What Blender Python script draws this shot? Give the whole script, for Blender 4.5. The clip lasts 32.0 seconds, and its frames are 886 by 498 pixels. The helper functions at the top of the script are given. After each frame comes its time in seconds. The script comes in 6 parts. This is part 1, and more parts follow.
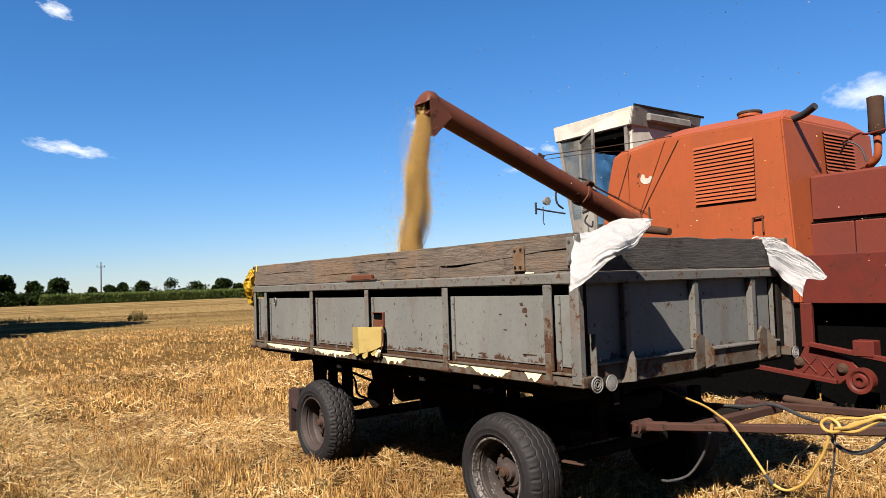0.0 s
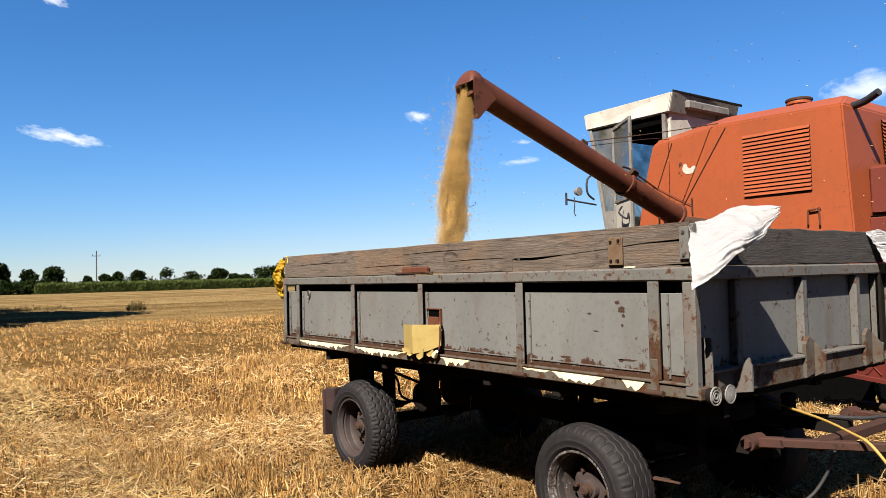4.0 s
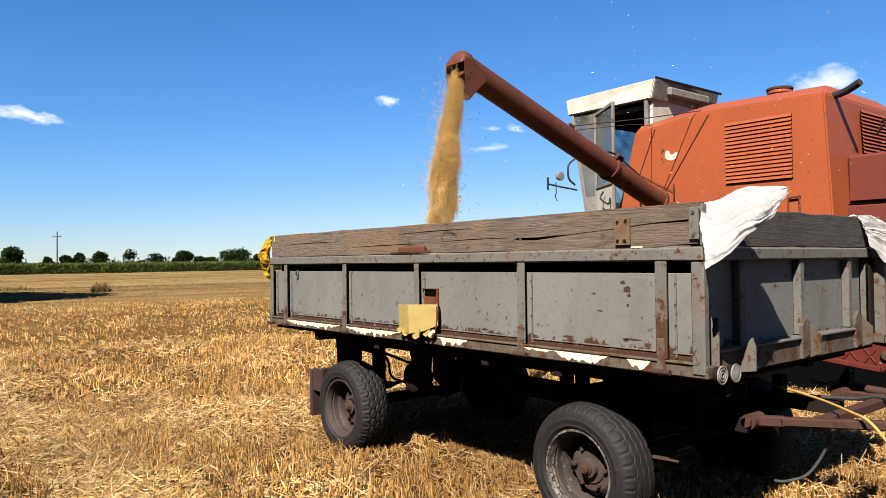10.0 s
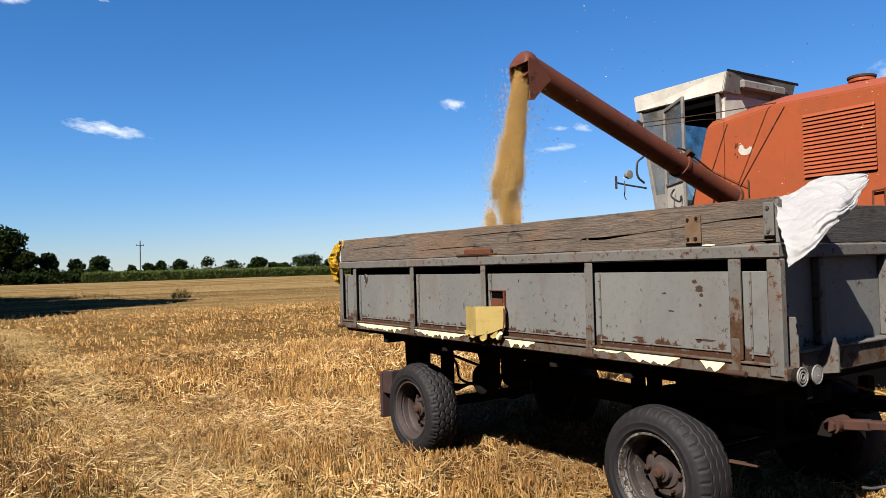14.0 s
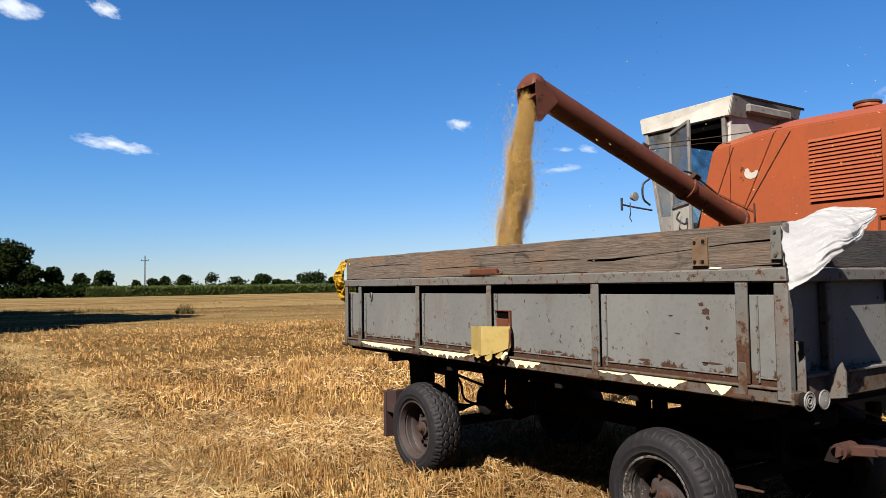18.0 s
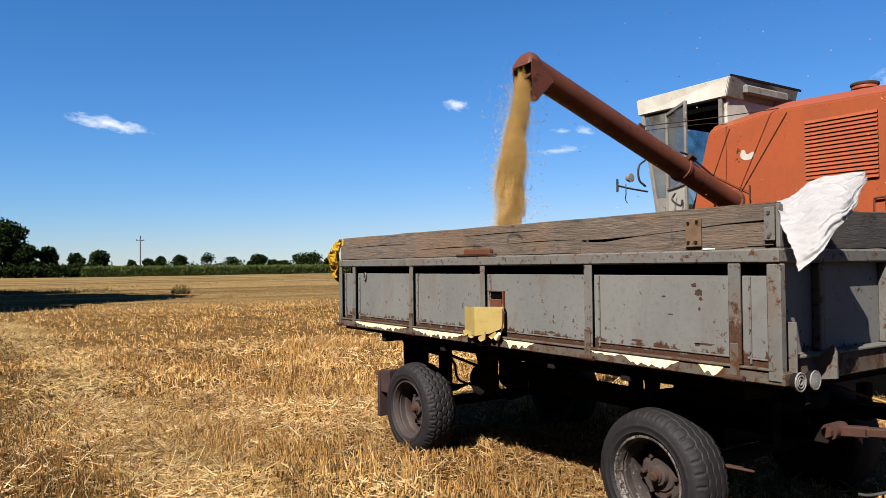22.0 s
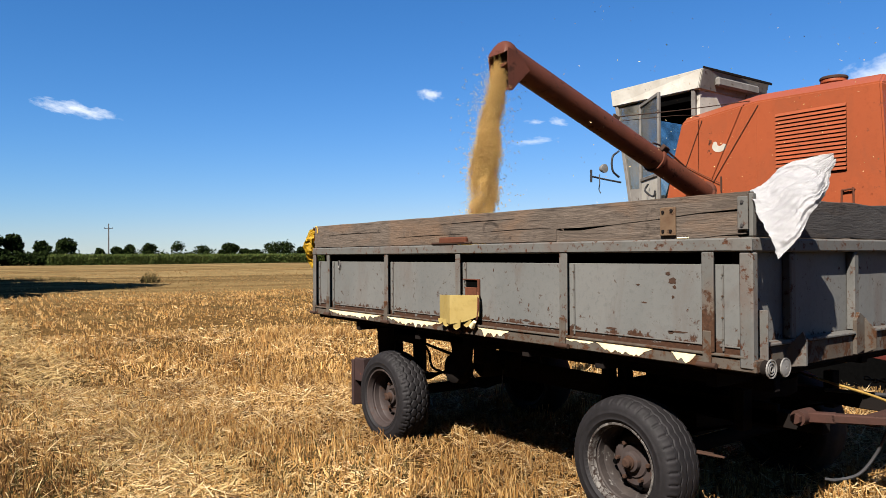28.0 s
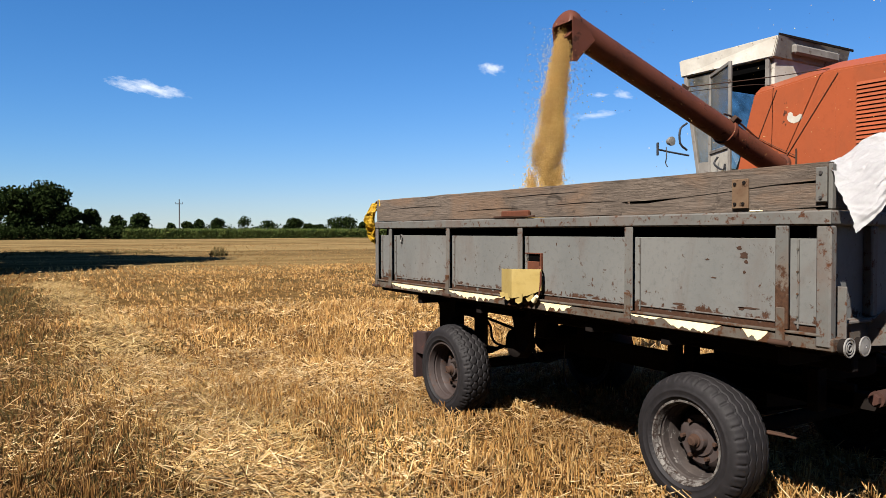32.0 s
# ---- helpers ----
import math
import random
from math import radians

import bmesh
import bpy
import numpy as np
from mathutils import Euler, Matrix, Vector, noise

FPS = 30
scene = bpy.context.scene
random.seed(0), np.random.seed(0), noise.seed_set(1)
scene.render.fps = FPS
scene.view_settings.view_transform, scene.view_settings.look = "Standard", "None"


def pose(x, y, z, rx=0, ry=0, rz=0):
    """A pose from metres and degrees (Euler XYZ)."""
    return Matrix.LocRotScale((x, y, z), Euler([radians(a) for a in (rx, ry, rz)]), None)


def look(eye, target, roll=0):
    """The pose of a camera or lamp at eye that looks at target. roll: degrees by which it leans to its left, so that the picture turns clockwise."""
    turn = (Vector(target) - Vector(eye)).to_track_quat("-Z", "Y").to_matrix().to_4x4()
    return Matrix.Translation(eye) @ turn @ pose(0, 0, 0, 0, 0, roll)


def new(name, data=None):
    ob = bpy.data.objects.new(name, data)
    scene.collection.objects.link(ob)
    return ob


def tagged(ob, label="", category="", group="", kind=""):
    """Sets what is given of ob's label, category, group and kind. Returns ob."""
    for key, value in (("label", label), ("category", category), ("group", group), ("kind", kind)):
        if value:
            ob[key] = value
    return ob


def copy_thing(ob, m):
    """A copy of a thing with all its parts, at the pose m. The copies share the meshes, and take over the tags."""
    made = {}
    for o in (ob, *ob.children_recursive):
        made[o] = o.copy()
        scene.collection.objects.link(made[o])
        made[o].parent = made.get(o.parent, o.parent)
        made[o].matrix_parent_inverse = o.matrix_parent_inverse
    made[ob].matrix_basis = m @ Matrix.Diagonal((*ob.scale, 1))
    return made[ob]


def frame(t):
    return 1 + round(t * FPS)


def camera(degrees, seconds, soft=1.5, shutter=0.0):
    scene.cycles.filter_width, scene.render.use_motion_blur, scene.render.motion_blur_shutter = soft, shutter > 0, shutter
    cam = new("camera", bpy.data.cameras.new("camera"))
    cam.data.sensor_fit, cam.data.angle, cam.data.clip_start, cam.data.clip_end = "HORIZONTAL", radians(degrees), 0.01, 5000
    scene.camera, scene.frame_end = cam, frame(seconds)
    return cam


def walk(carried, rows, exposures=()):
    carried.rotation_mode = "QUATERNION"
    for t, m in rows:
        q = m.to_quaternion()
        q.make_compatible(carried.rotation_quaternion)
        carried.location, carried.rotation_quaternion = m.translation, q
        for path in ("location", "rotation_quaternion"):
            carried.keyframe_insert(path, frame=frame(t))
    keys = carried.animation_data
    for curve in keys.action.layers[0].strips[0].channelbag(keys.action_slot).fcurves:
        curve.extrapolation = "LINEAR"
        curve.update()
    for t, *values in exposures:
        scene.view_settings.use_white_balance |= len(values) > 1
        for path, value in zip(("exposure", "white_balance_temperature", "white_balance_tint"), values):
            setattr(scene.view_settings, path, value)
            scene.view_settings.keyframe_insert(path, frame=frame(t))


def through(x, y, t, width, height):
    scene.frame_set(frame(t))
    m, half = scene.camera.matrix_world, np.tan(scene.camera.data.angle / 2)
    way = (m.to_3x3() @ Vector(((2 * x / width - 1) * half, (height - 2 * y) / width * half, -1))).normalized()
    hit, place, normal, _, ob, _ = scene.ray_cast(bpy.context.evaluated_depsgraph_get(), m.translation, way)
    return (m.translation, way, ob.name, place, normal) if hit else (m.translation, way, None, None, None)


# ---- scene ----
cam = camera(62.8, 32.0, 0.8)
PATH = [
    (0, (0.103, 0.084, 1.549), (-1.502, 1.273, 1.646), -1.9),
    (0.5, (0.086, 0.091, 1.552), (-1.536, 1.258, 1.63), -1.5),
    (1, (0.049, 0.074, 1.553), (-1.57, 1.245, 1.646), -2.0),
    (1.5, (-0.014, 0.093, 1.557), (-1.678, 1.198, 1.65), -1.6),
    (2, (-0.138, 0.119, 1.551), (-1.778, 1.262, 1.606), -1.4),
    (2.5, (-0.298, 0.133, 1.577), (-1.935, 1.281, 1.618), -2.5),
    (4.5, (-0.61, -0.037, 1.569), (-2.184, 1.194, 1.657), -1.1),
    (5, (-0.647, -0.078, 1.553), (-2.168, 1.218, 1.633), -1.9),
    (5.5, (-0.668, -0.122, 1.554), (-2.136, 1.235, 1.624), -1.9),
    (6, (-0.684, -0.111, 1.556), (-2.151, 1.245, 1.652), -1.1),
    (6.5, (-0.689, -0.101, 1.551), (-2.164, 1.244, 1.676), -0.4),
    (7, (-0.682, -0.096, 1.556), (-2.142, 1.267, 1.668), -1.2),
    (7.5, (-0.684, -0.1, 1.546), (-2.152, 1.255, 1.623), -1.5),
    (8, (-0.688, -0.1, 1.546), (-2.155, 1.258, 1.616), -1.3),
    (8.5, (-0.687, -0.107, 1.541), (-2.166, 1.238, 1.614), -1.2),
    (9, (-0.695, -0.111, 1.54), (-2.174, 1.234, 1.611), -1.0),
    (9.5, (-0.701, -0.113, 1.538), (-2.216, 1.192, 1.582), -1.1),
    (10, (-0.711, -0.125, 1.538), (-2.257, 1.143, 1.572), -0.7),
    (10.5, (-0.712, -0.128, 1.53), (-2.308, 1.077, 1.535), -1.0),
    (11, (-0.713, -0.116, 1.531), (-2.329, 1.063, 1.511), -1.1),
    (11.5, (-0.714, -0.116, 1.532), (-2.353, 1.03, 1.504), -1.1),
    (12, (-0.704, -0.115, 1.533), (-2.355, 1.015, 1.52), -1.2),
    (12.5, (-0.699, -0.117, 1.531), (-2.349, 1.014, 1.538), -1.5),
    (13, (-0.704, -0.118, 1.534), (-2.362, 1.001, 1.55), -1.8),
    (13.5, (-0.702, -0.113, 1.534), (-2.36, 1.004, 1.566), -1.8),
    (15.5, (-0.697, -0.141, 1.54), (-2.354, 0.977, 1.603), -1.2),
    (16, (-0.708, -0.135, 1.537), (-2.374, 0.97, 1.596), -0.9),
    (16.5, (-0.713, -0.138, 1.534), (-2.379, 0.967, 1.606), -0.8),
    (17, (-0.703, -0.131, 1.534), (-2.373, 0.967, 1.606), -0.9),
    (17.5, (-0.698, -0.134, 1.534), (-2.358, 0.978, 1.623), -1.1),
    (18, (-0.698, -0.136, 1.535), (-2.359, 0.972, 1.633), -0.8),
    (18.5, (-0.699, -0.13, 1.528), (-2.359, 0.982, 1.62), -0.3),
    (19, (-0.697, -0.125, 1.528), (-2.356, 0.989, 1.616), -0.3),
    (19.5, (-0.697, -0.138, 1.533), (-2.346, 0.989, 1.626), -0.2),
    (20, (-0.705, -0.14, 1.532), (-2.359, 0.982, 1.611), -0.5),
    (20.5, (-0.711, -0.131, 1.529), (-2.373, 0.98, 1.596), -0.3),
    (21, (-0.704, -0.132, 1.524), (-2.366, 0.979, 1.577), -0.3),
    (21.5, (-0.698, -0.116, 1.523), (-2.348, 1.014, 1.578), -0.7),
    (22, (-0.703, -0.113, 1.529), (-2.361, 1.005, 1.575), -0.6),
    (22.5, (-0.689, -0.123, 1.525), (-2.342, 1.001, 1.594), -0.6),
    (23, (-0.686, -0.125, 1.524), (-2.351, 0.981, 1.586), -0.5),
    (23.5, (-0.703, -0.115, 1.524), (-2.365, 0.998, 1.549), -0.6),
    (24, (-0.706, -0.118, 1.517), (-2.342, 1.033, 1.532), -1.0),
    (24.5, (-0.698, -0.118, 1.521), (-2.34, 1.025, 1.546), -0.9),
    (25, (-0.682, -0.104, 1.523), (-2.318, 1.046, 1.547), -0.8),
    (25.5, (-0.697, -0.089, 1.521), (-2.327, 1.07, 1.531), -0.7),
    (27.5, (-0.707, -0.11, 1.516), (-2.325, 1.066, 1.525), -0.5),
    (28, (-0.723, -0.117, 1.516), (-2.339, 1.061, 1.534), -0.3),
    (28.5, (-0.711, -0.123, 1.516), (-2.334, 1.045, 1.551), -0.0),
    (29, (-0.723, -0.117, 1.51), (-2.333, 1.069, 1.532), -0.1),
    (29.5, (-0.717, -0.123, 1.516), (-2.345, 1.038, 1.529), -0.3),
    (30, (-0.709, -0.125, 1.515), (-2.32, 1.06, 1.519), -0.2),
    (30.5, (-0.714, -0.118, 1.506), (-2.331, 1.058, 1.505), 0.5),
    (31, (-0.72, -0.118, 1.51), (-2.358, 1.029, 1.517), -0.1),
    (31.5, (-0.739, -0.119, 1.515), (-2.432, 0.946, 1.49), -0.4),
    (32, (-0.744, -0.113, 1.503), (-2.453, 0.926, 1.454), -0.1),
]
EXPOSURES = ((0.0, 1.99, 6500, 10), (6.0, 2.03, 6500, 10), (9.0, 2.00, 6500, 10), (10.0, 2.06, 6500, 10), (10.7, 1.90, 6350, 10), (11.5, 1.84, 6270, 10), (25.0, 1.82, 6270, 10), (32.0, 1.84, 6270, 10))
walk(cam, [(t, look(eye, target, roll)) for t, eye, target, roll in PATH], EXPOSURES)

# ---- world, sun, exposure ----
SUN_DIR = Vector((0.48, -1.0, 1.10)).normalized()      # towards the sun
world = bpy.data.worlds.new("summer_sky")
scene.world = world
world.use_nodes = True
wn, wl = world.node_tree.nodes, world.node_tree.links
sky = wn.new("ShaderNodeTexSky")
sky.sky_type = 'NISHITA'
sky.sun_disc = False
sky.sun_elevation = math.asin(SUN_DIR.z)
sky.sun_rotation = math.atan2(SUN_DIR.x, SUN_DIR.y)
sky.altitude = 100
sky.air_density, sky.dust_density, sky.ozone_density = 1.0, 0.0, 4.0
tint = wn.new("ShaderNodeMix")
tint.data_type, tint.blend_type = 'RGBA', 'MULTIPLY'
tint.inputs[0].default_value = 1.0
grey, level, hue = wn.new("ShaderNodeRGBToBW"), wn.new("ShaderNodeMapRange"), wn.new("ShaderNodeMix")
hue.data_type = 'RGBA'
level.inputs["From Min"].default_value, level.inputs["From Max"].default_value = 2.2, 7.5
hue.inputs[6].default_value, hue.inputs[7].default_value = (0.455, 0.95, 1.38, 1), (0.77, 0.895, 1.15, 1)
wl.new(sky.outputs[0], grey.inputs[0])
wl.new(grey.outputs[0], level.inputs["Value"])
wl.new(level.outputs["Result"], hue.inputs[0])
wl.new(hue.outputs[2], tint.inputs[7])
wl.new(sky.outputs[0], tint.inputs[6])
wl.new(tint.outputs[2], wn["Background"].inputs["Color"])
wn["Background"].inputs["Strength"].default_value = 0.0265
sun_data = bpy.data.lights.new("sun", 'SUN')
sun_data.energy, sun_data.angle, sun_data.color = 5.0, radians(0.5), (1.0, 0.90, 0.785)
sun = new("sun", sun_data)
sun.matrix_world = look(SUN_DIR * 60, (0, 0, 0))

# ---- materials ----
def shader(name):
    m = bpy.data.materials.new(name)
    m.use_nodes = True
    nt = m.node_tree
    return m, nt.nodes, nt.links, nt.nodes["Principled BSDF"]


def noise_node(n, l, vec, scale, detail=6, rough=0.6, dist=0.0):
    t = n.new("ShaderNodeTexNoise")
    t.inputs["Scale"].default_value, t.inputs["Detail"].default_value = scale, detail
    t.inputs["Roughness"].default_value, t.inputs["Distortion"].default_value = rough, dist
    l.new(vec, t.inputs["Vector"])
    return t.outputs["Fac"]


def ramp(n, l, fac, a, b):
    r = n.new("ShaderNodeMapRange")
    r.inputs["From Min"].default_value, r.inputs["From Max"].default_value = a, b
    l.new(fac, r.inputs["Value"])
    return r.outputs["Result"]


def mix(n, l, fac, a, b):
    m = n.new("ShaderNodeMix")
    m.data_type = 'RGBA'
    for sock, v in ((m.inputs[0], fac), (m.inputs[6], a), (m.inputs[7], b)):
        if isinstance(v, tuple):
            sock.default_value = (*v, 1)
        elif isinstance(v, (int, float)):
            sock.default_value = v
        else:
            l.new(v, sock)
    return m.outputs[2]


def arith(n, l, op, a, b):
    m = n.new("ShaderNodeMath")
    m.operation = op
    for sock, v in ((m.inputs[0], a), (m.inputs[1], b)):
        if isinstance(v, (int, float)):
            sock.default_value = v
        else:
            l.new(v, sock)
    return m.outputs[0]


def mapped(n, l, stretch=(1, 1, 1), coord="Object"):
    tc, mp = n.new("ShaderNodeTexCoord"), n.new("ShaderNodeMapping")
    mp.inputs["Scale"].default_value = stretch
    l.new(tc.outputs[coord], mp.inputs["Vector"])
    return mp.outputs[0]


def bumped(n, l, bsdf, height, strength, distance=0.004):
    b = n.new("ShaderNodeBump")
    b.inputs["Strength"].default_value, b.inputs["Distance"].default_value = strength, distance
    l.new(height, b.inputs["Height"])
    l.new(b.outputs[0], bsdf.inputs["Normal"])


def painted(name, base, worn, rough=0.55, patch=1.6, grain=45.0, rust=0.0, rust_col=(0.16, 0.055, 0.022),
            rust_scale=7.0, metal=0.0, bump=0.25, stretch=(1, 1, 1), low=None, jitter=0.0, stain=0.0):
    """Old paint: two-scale colour wear, rust flecks, optional rust band near a lower edge (low = z from, z to)."""
    m, n, l, b = shader(name)
    vec = mapped(n, l, stretch)
    big = noise_node(n, l, vec, patch, 5, 0.6, 0.4)
    fine = noise_node(n, l, vec, grain, 6, 0.7)
    col = mix(n, l, ramp(n, l, big, 0.35, 0.68), base, worn)
    dark = tuple(c * 0.72 for c in base)
    col = mix(n, l, ramp(n, l, fine, 0.52, 0.85), col, dark)
    if jitter:
        info, hsv = n.new("ShaderNodeObjectInfo"), n.new("ShaderNodeHueSaturation")
        l.new(ramp(n, l, info.outputs["Random"], 0, 1), hsv.inputs["Fac"])
        hsv.inputs["Value"].default_value = 1.0 - jitter
        l.new(col, hsv.inputs["Color"])
        col = hsv.outputs[0]
    if stain:
        soil = noise_node(n, l, mapped(n, l, (1, 1, 0.45)), 3.2, 8, 0.7, 0.8)
        col = mix(n, l, arith(n, l, 'MULTIPLY', ramp(n, l, soil, 0.50, 0.72), stain), col, tuple(0.55 * c + 0.6 * r for c, r in zip(base, rust_col)))
    if rust:
        spots = noise_node(n, l, vec, rust_scale, 9, 0.72, 0.3)
        if low:
            sep = n.new("ShaderNodeSeparateXYZ")
            tc = n.new("ShaderNodeTexCoord")
            l.new(tc.outputs["Object"], sep.inputs[0])
            edge = ramp(n, l, sep.outputs["Z"], low[1], low[0])
            spots = arith(n, l, 'ADD', spots, arith(n, l, 'MULTIPLY', edge, 0.29))
        mask = ramp(n, l, spots, 0.74 - rust * 0.3, 0.80 - rust * 0.3)
        rc = mix(n, l, ramp(n, l, noise_node(n, l, vec, 60, 4), 0.3, 0.7), rust_col, tuple(c * 0.45 for c in rust_col))
        col = mix(n, l, mask, col, rc)
        rr = mix(n, l, mask, (rough,) * 3, (0.92,) * 3)
        l.new(rr, b.inputs["Roughness"])
    else:
        b.inputs["Roughness"].default_value = rough
    l.new(col, b.inputs["Base Color"])
    b.inputs["Metallic"].default_value = metal
    b.inputs["Specular IOR Level"].default_value = 0.12 if rough < 0.95 else 0.03
    bumped(n, l, b, arith(n, l, 'ADD', fine, big), bump)
    return m


def old_wood(name, pale, dark, along="X"):
    m, n, l, b = shader(name)
    st = {"X": (0.55, 9, 9), "Y": (9, 0.55, 9), "Z": (9, 9, 0.55)}[along]
    vec = mapped(n, l, st)
    g = noise_node(n, l, vec, 4.2, 10, 0.74, 2.6)
    g2 = noise_node(n, l, vec, 22, 6, 0.7, 0.5)
    blot = noise_node(n, l, mapped(n, l), 2.3, 5, 0.6)
    col = mix(n, l, ramp(n, l, g, 0.32, 0.66), dark, pale)
    col = mix(n, l, ramp(n, l, g2, 0.55, 0.8), col, tuple(c * 0.45 for c in dark))
    col = mix(n, l, ramp(n, l, blot, 0.50, 0.72), col, tuple(c * 0.5 for c in pale))
    warm = noise_node(n, l, mapped(n, l, tuple(0.35 + 0.1 * q for q in st)), 3.1, 6, 0.65, 1.0)
    col = mix(n, l, arith(n, l, 'MULTIPLY', ramp(n, l, warm, 0.48, 0.66), 0.7), col, (pale[0] * 1.0, pale[1] * 0.78, pale[2] * 0.60))
    wet = noise_node(n, l, mapped(n, l, tuple(0.6 + 0.06 * q for q in st)), 4.7, 7, 0.7, 1.5)
    col = mix(n, l, ramp(n, l, wet, 0.57, 0.68), col, tuple(c * 0.6 for c in dark))
    info = n.new("ShaderNodeObjectInfo")
    col = mix(n, l, arith(n, l, 'MULTIPLY', info.outputs["Random"], 0.12), col, dark)
    l.new(col, b.inputs["Base Color"])
    b.inputs["Roughness"].default_value = 0.9
    b.inputs["Specular IOR Level"].default_value = 0.15
    bumped(n, l, b, arith(n, l, 'ADD', g, g2), 0.9, 0.006)
    return m


def plain(name, col, rough=0.6, metal=0.0, vary=0.25, scale=30.0, bump=0.15, coord="Object"):
    m, n, l, b = shader(name)
    vec = mapped(n, l, coord=coord)
    f = noise_node(n, l, vec, scale, 5)
    l.new(mix(n, l, ramp(n, l, f, 0.3, 0.7), tuple(c * (1 - vary) for c in col), tuple(min(1, c * (1 + vary)) for c in col)), b.inputs["Base Color"])
    b.inputs["Roughness"].default_value, b.inputs["Metallic"].default_value = rough, metal
    b.inputs["Specular IOR Level"].default_value = 0.22 if rough < 0.95 else 0.0
    bumped(n, l, b, f, bump)
    return m


def straw_mat(name, cols, rough=0.6, through=0.25, tuft=0.0, clump=0.0, sheen=0.15):
    """Stalks of many shades, one shade to each loose stalk."""
    m, n, l, b = shader(name)
    geo = n.new("ShaderNodeNewGeometry")
    cr = n.new("ShaderNodeValToRGB")
    els = cr.color_ramp.elements
    while len(els) < len(cols):
        els.new(0.5)
    for i, c in enumerate(cols):
        els[i].position, els[i].color = i / (len(cols) - 1), (*c, 1)
    l.new(geo.outputs["Random Per Island"], cr.inputs[0])
    tc = n.new("ShaderNodeTexCoord")
    big = noise_node(n, l, tc.outputs["Object"], 0.5, 5)
    col = mix(n, l, arith(n, l, 'MULTIPLY', ramp(n, l, big, 0.4, 0.72), 0.7), cr.outputs[0], tuple(c * 0.6 for c in cols[0]))
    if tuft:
        # tufts and hollows a hand's width across; the hollows' shade is mixed in
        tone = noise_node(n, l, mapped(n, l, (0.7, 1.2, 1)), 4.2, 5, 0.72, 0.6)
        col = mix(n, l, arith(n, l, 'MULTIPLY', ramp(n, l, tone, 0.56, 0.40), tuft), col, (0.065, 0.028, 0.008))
    if clump:
        info = n.new("ShaderNodeObjectInfo")
        col = mix(n, l, arith(n, l, 'MULTIPLY', info.outputs["Random"], clump), col, tuple(c * 0.4 for c in cols[0]))
    l.new(col, b.inputs["Base Color"])
    b.inputs["Roughness"].default_value = rough
    b.inputs["Specular IOR Level"].default_value = sheen
    if through:
        tr, ms = n.new("ShaderNodeBsdfTranslucent"), n.new("ShaderNodeMixShader")
        l.new(col, tr.inputs["Color"])
        ms.inputs[0].default_value = through
        l.new(b.outputs[0], ms.inputs[1])
        l.new(tr.outputs[0], ms.inputs[2])
        l.new(ms.outputs[0], n["Material Output"].inputs["Surface"])
    return m


def field_mat():
    m, n, l, b = shader("stubble_ground")
    tc = n.new("ShaderNodeTexCoord")
    vec = tc.outputs["Object"]
    rows = mapped(n, l, (0.10, 1.2, 1))
    a = noise_node(n, l, vec, 24, 10, 0.78, 0.6)
    c = noise_node(n, l, vec, 1.1, 7, 0.7, 0.5)
    d = noise_node(n, l, rows, 0.8, 7, 0.65, 0.3)
    e = noise_node(n, l, mapped(n, l, (0.4, 1, 1)), 0.05, 5, 0.6)
    f = noise_node(n, l, vec, 5.5, 6, 0.7, 0.8)
    # dark soil and the shade between stalks, both put into the colour
    col = mix(n, l, ramp(n, l, a, 0.40, 0.64), (0.01466, 0.00733, 0.002797), (0.1433, 0.08126, 0.02657))
    col = mix(n, l, ramp(n, l, f, 0.54, 0.72), col, (0.04486, 0.02215, 0.006643))
    h = noise_node(n, l, mapped(n, l, (1, 2.2, 1)), 2.6, 8, 0.75, 0.4)
    col = mix(n, l, arith(n, l, 'MULTIPLY', ramp(n, l, h, 0.52, 0.70), 0.7), col, (0.1823, 0.1151, 0.04279))
    col = mix(n, l, ramp(n, l, h, 0.46, 0.30), col, (0.05278, 0.02878, 0.009062))
    col = mix(n, l, ramp(n, l, c, 0.52, 0.74), col, (0.07915, 0.03958, 0.01108))
    col = mix(n, l, ramp(n, l, d, 0.54, 0.70), col, (0.2016, 0.1256, 0.04531))
    col = mix(n, l, arith(n, l, 'MULTIPLY', ramp(n, l, e, 0.46, 0.7), 0.55), col, (0.1055, 0.06092, 0.01883))
    # hollows between tufts, their shade mixed into the ground colour
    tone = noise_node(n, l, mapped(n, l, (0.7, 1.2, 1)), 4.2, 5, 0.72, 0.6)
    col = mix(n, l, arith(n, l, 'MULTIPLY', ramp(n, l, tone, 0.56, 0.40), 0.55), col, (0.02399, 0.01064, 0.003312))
    # the ground turns to greyer, banded tones with distance along -x
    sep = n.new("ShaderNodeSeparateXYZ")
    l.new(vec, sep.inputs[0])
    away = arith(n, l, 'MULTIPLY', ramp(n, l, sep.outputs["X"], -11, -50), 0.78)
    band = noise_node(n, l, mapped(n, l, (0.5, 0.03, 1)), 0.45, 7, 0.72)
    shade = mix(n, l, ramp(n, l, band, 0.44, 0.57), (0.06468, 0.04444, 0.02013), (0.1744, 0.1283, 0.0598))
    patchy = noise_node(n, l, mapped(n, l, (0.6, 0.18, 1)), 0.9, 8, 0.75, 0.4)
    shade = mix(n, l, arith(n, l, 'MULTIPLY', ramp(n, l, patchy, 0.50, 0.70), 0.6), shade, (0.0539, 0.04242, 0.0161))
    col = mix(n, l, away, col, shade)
    l.new(col, b.inputs["Base Color"])
    b.inputs["Roughness"].default_value = 0.95
    b.inputs["Specular IOR Level"].default_value = 0.0
    bumped(n, l, b, a, 0.8, 0.05)
    return m


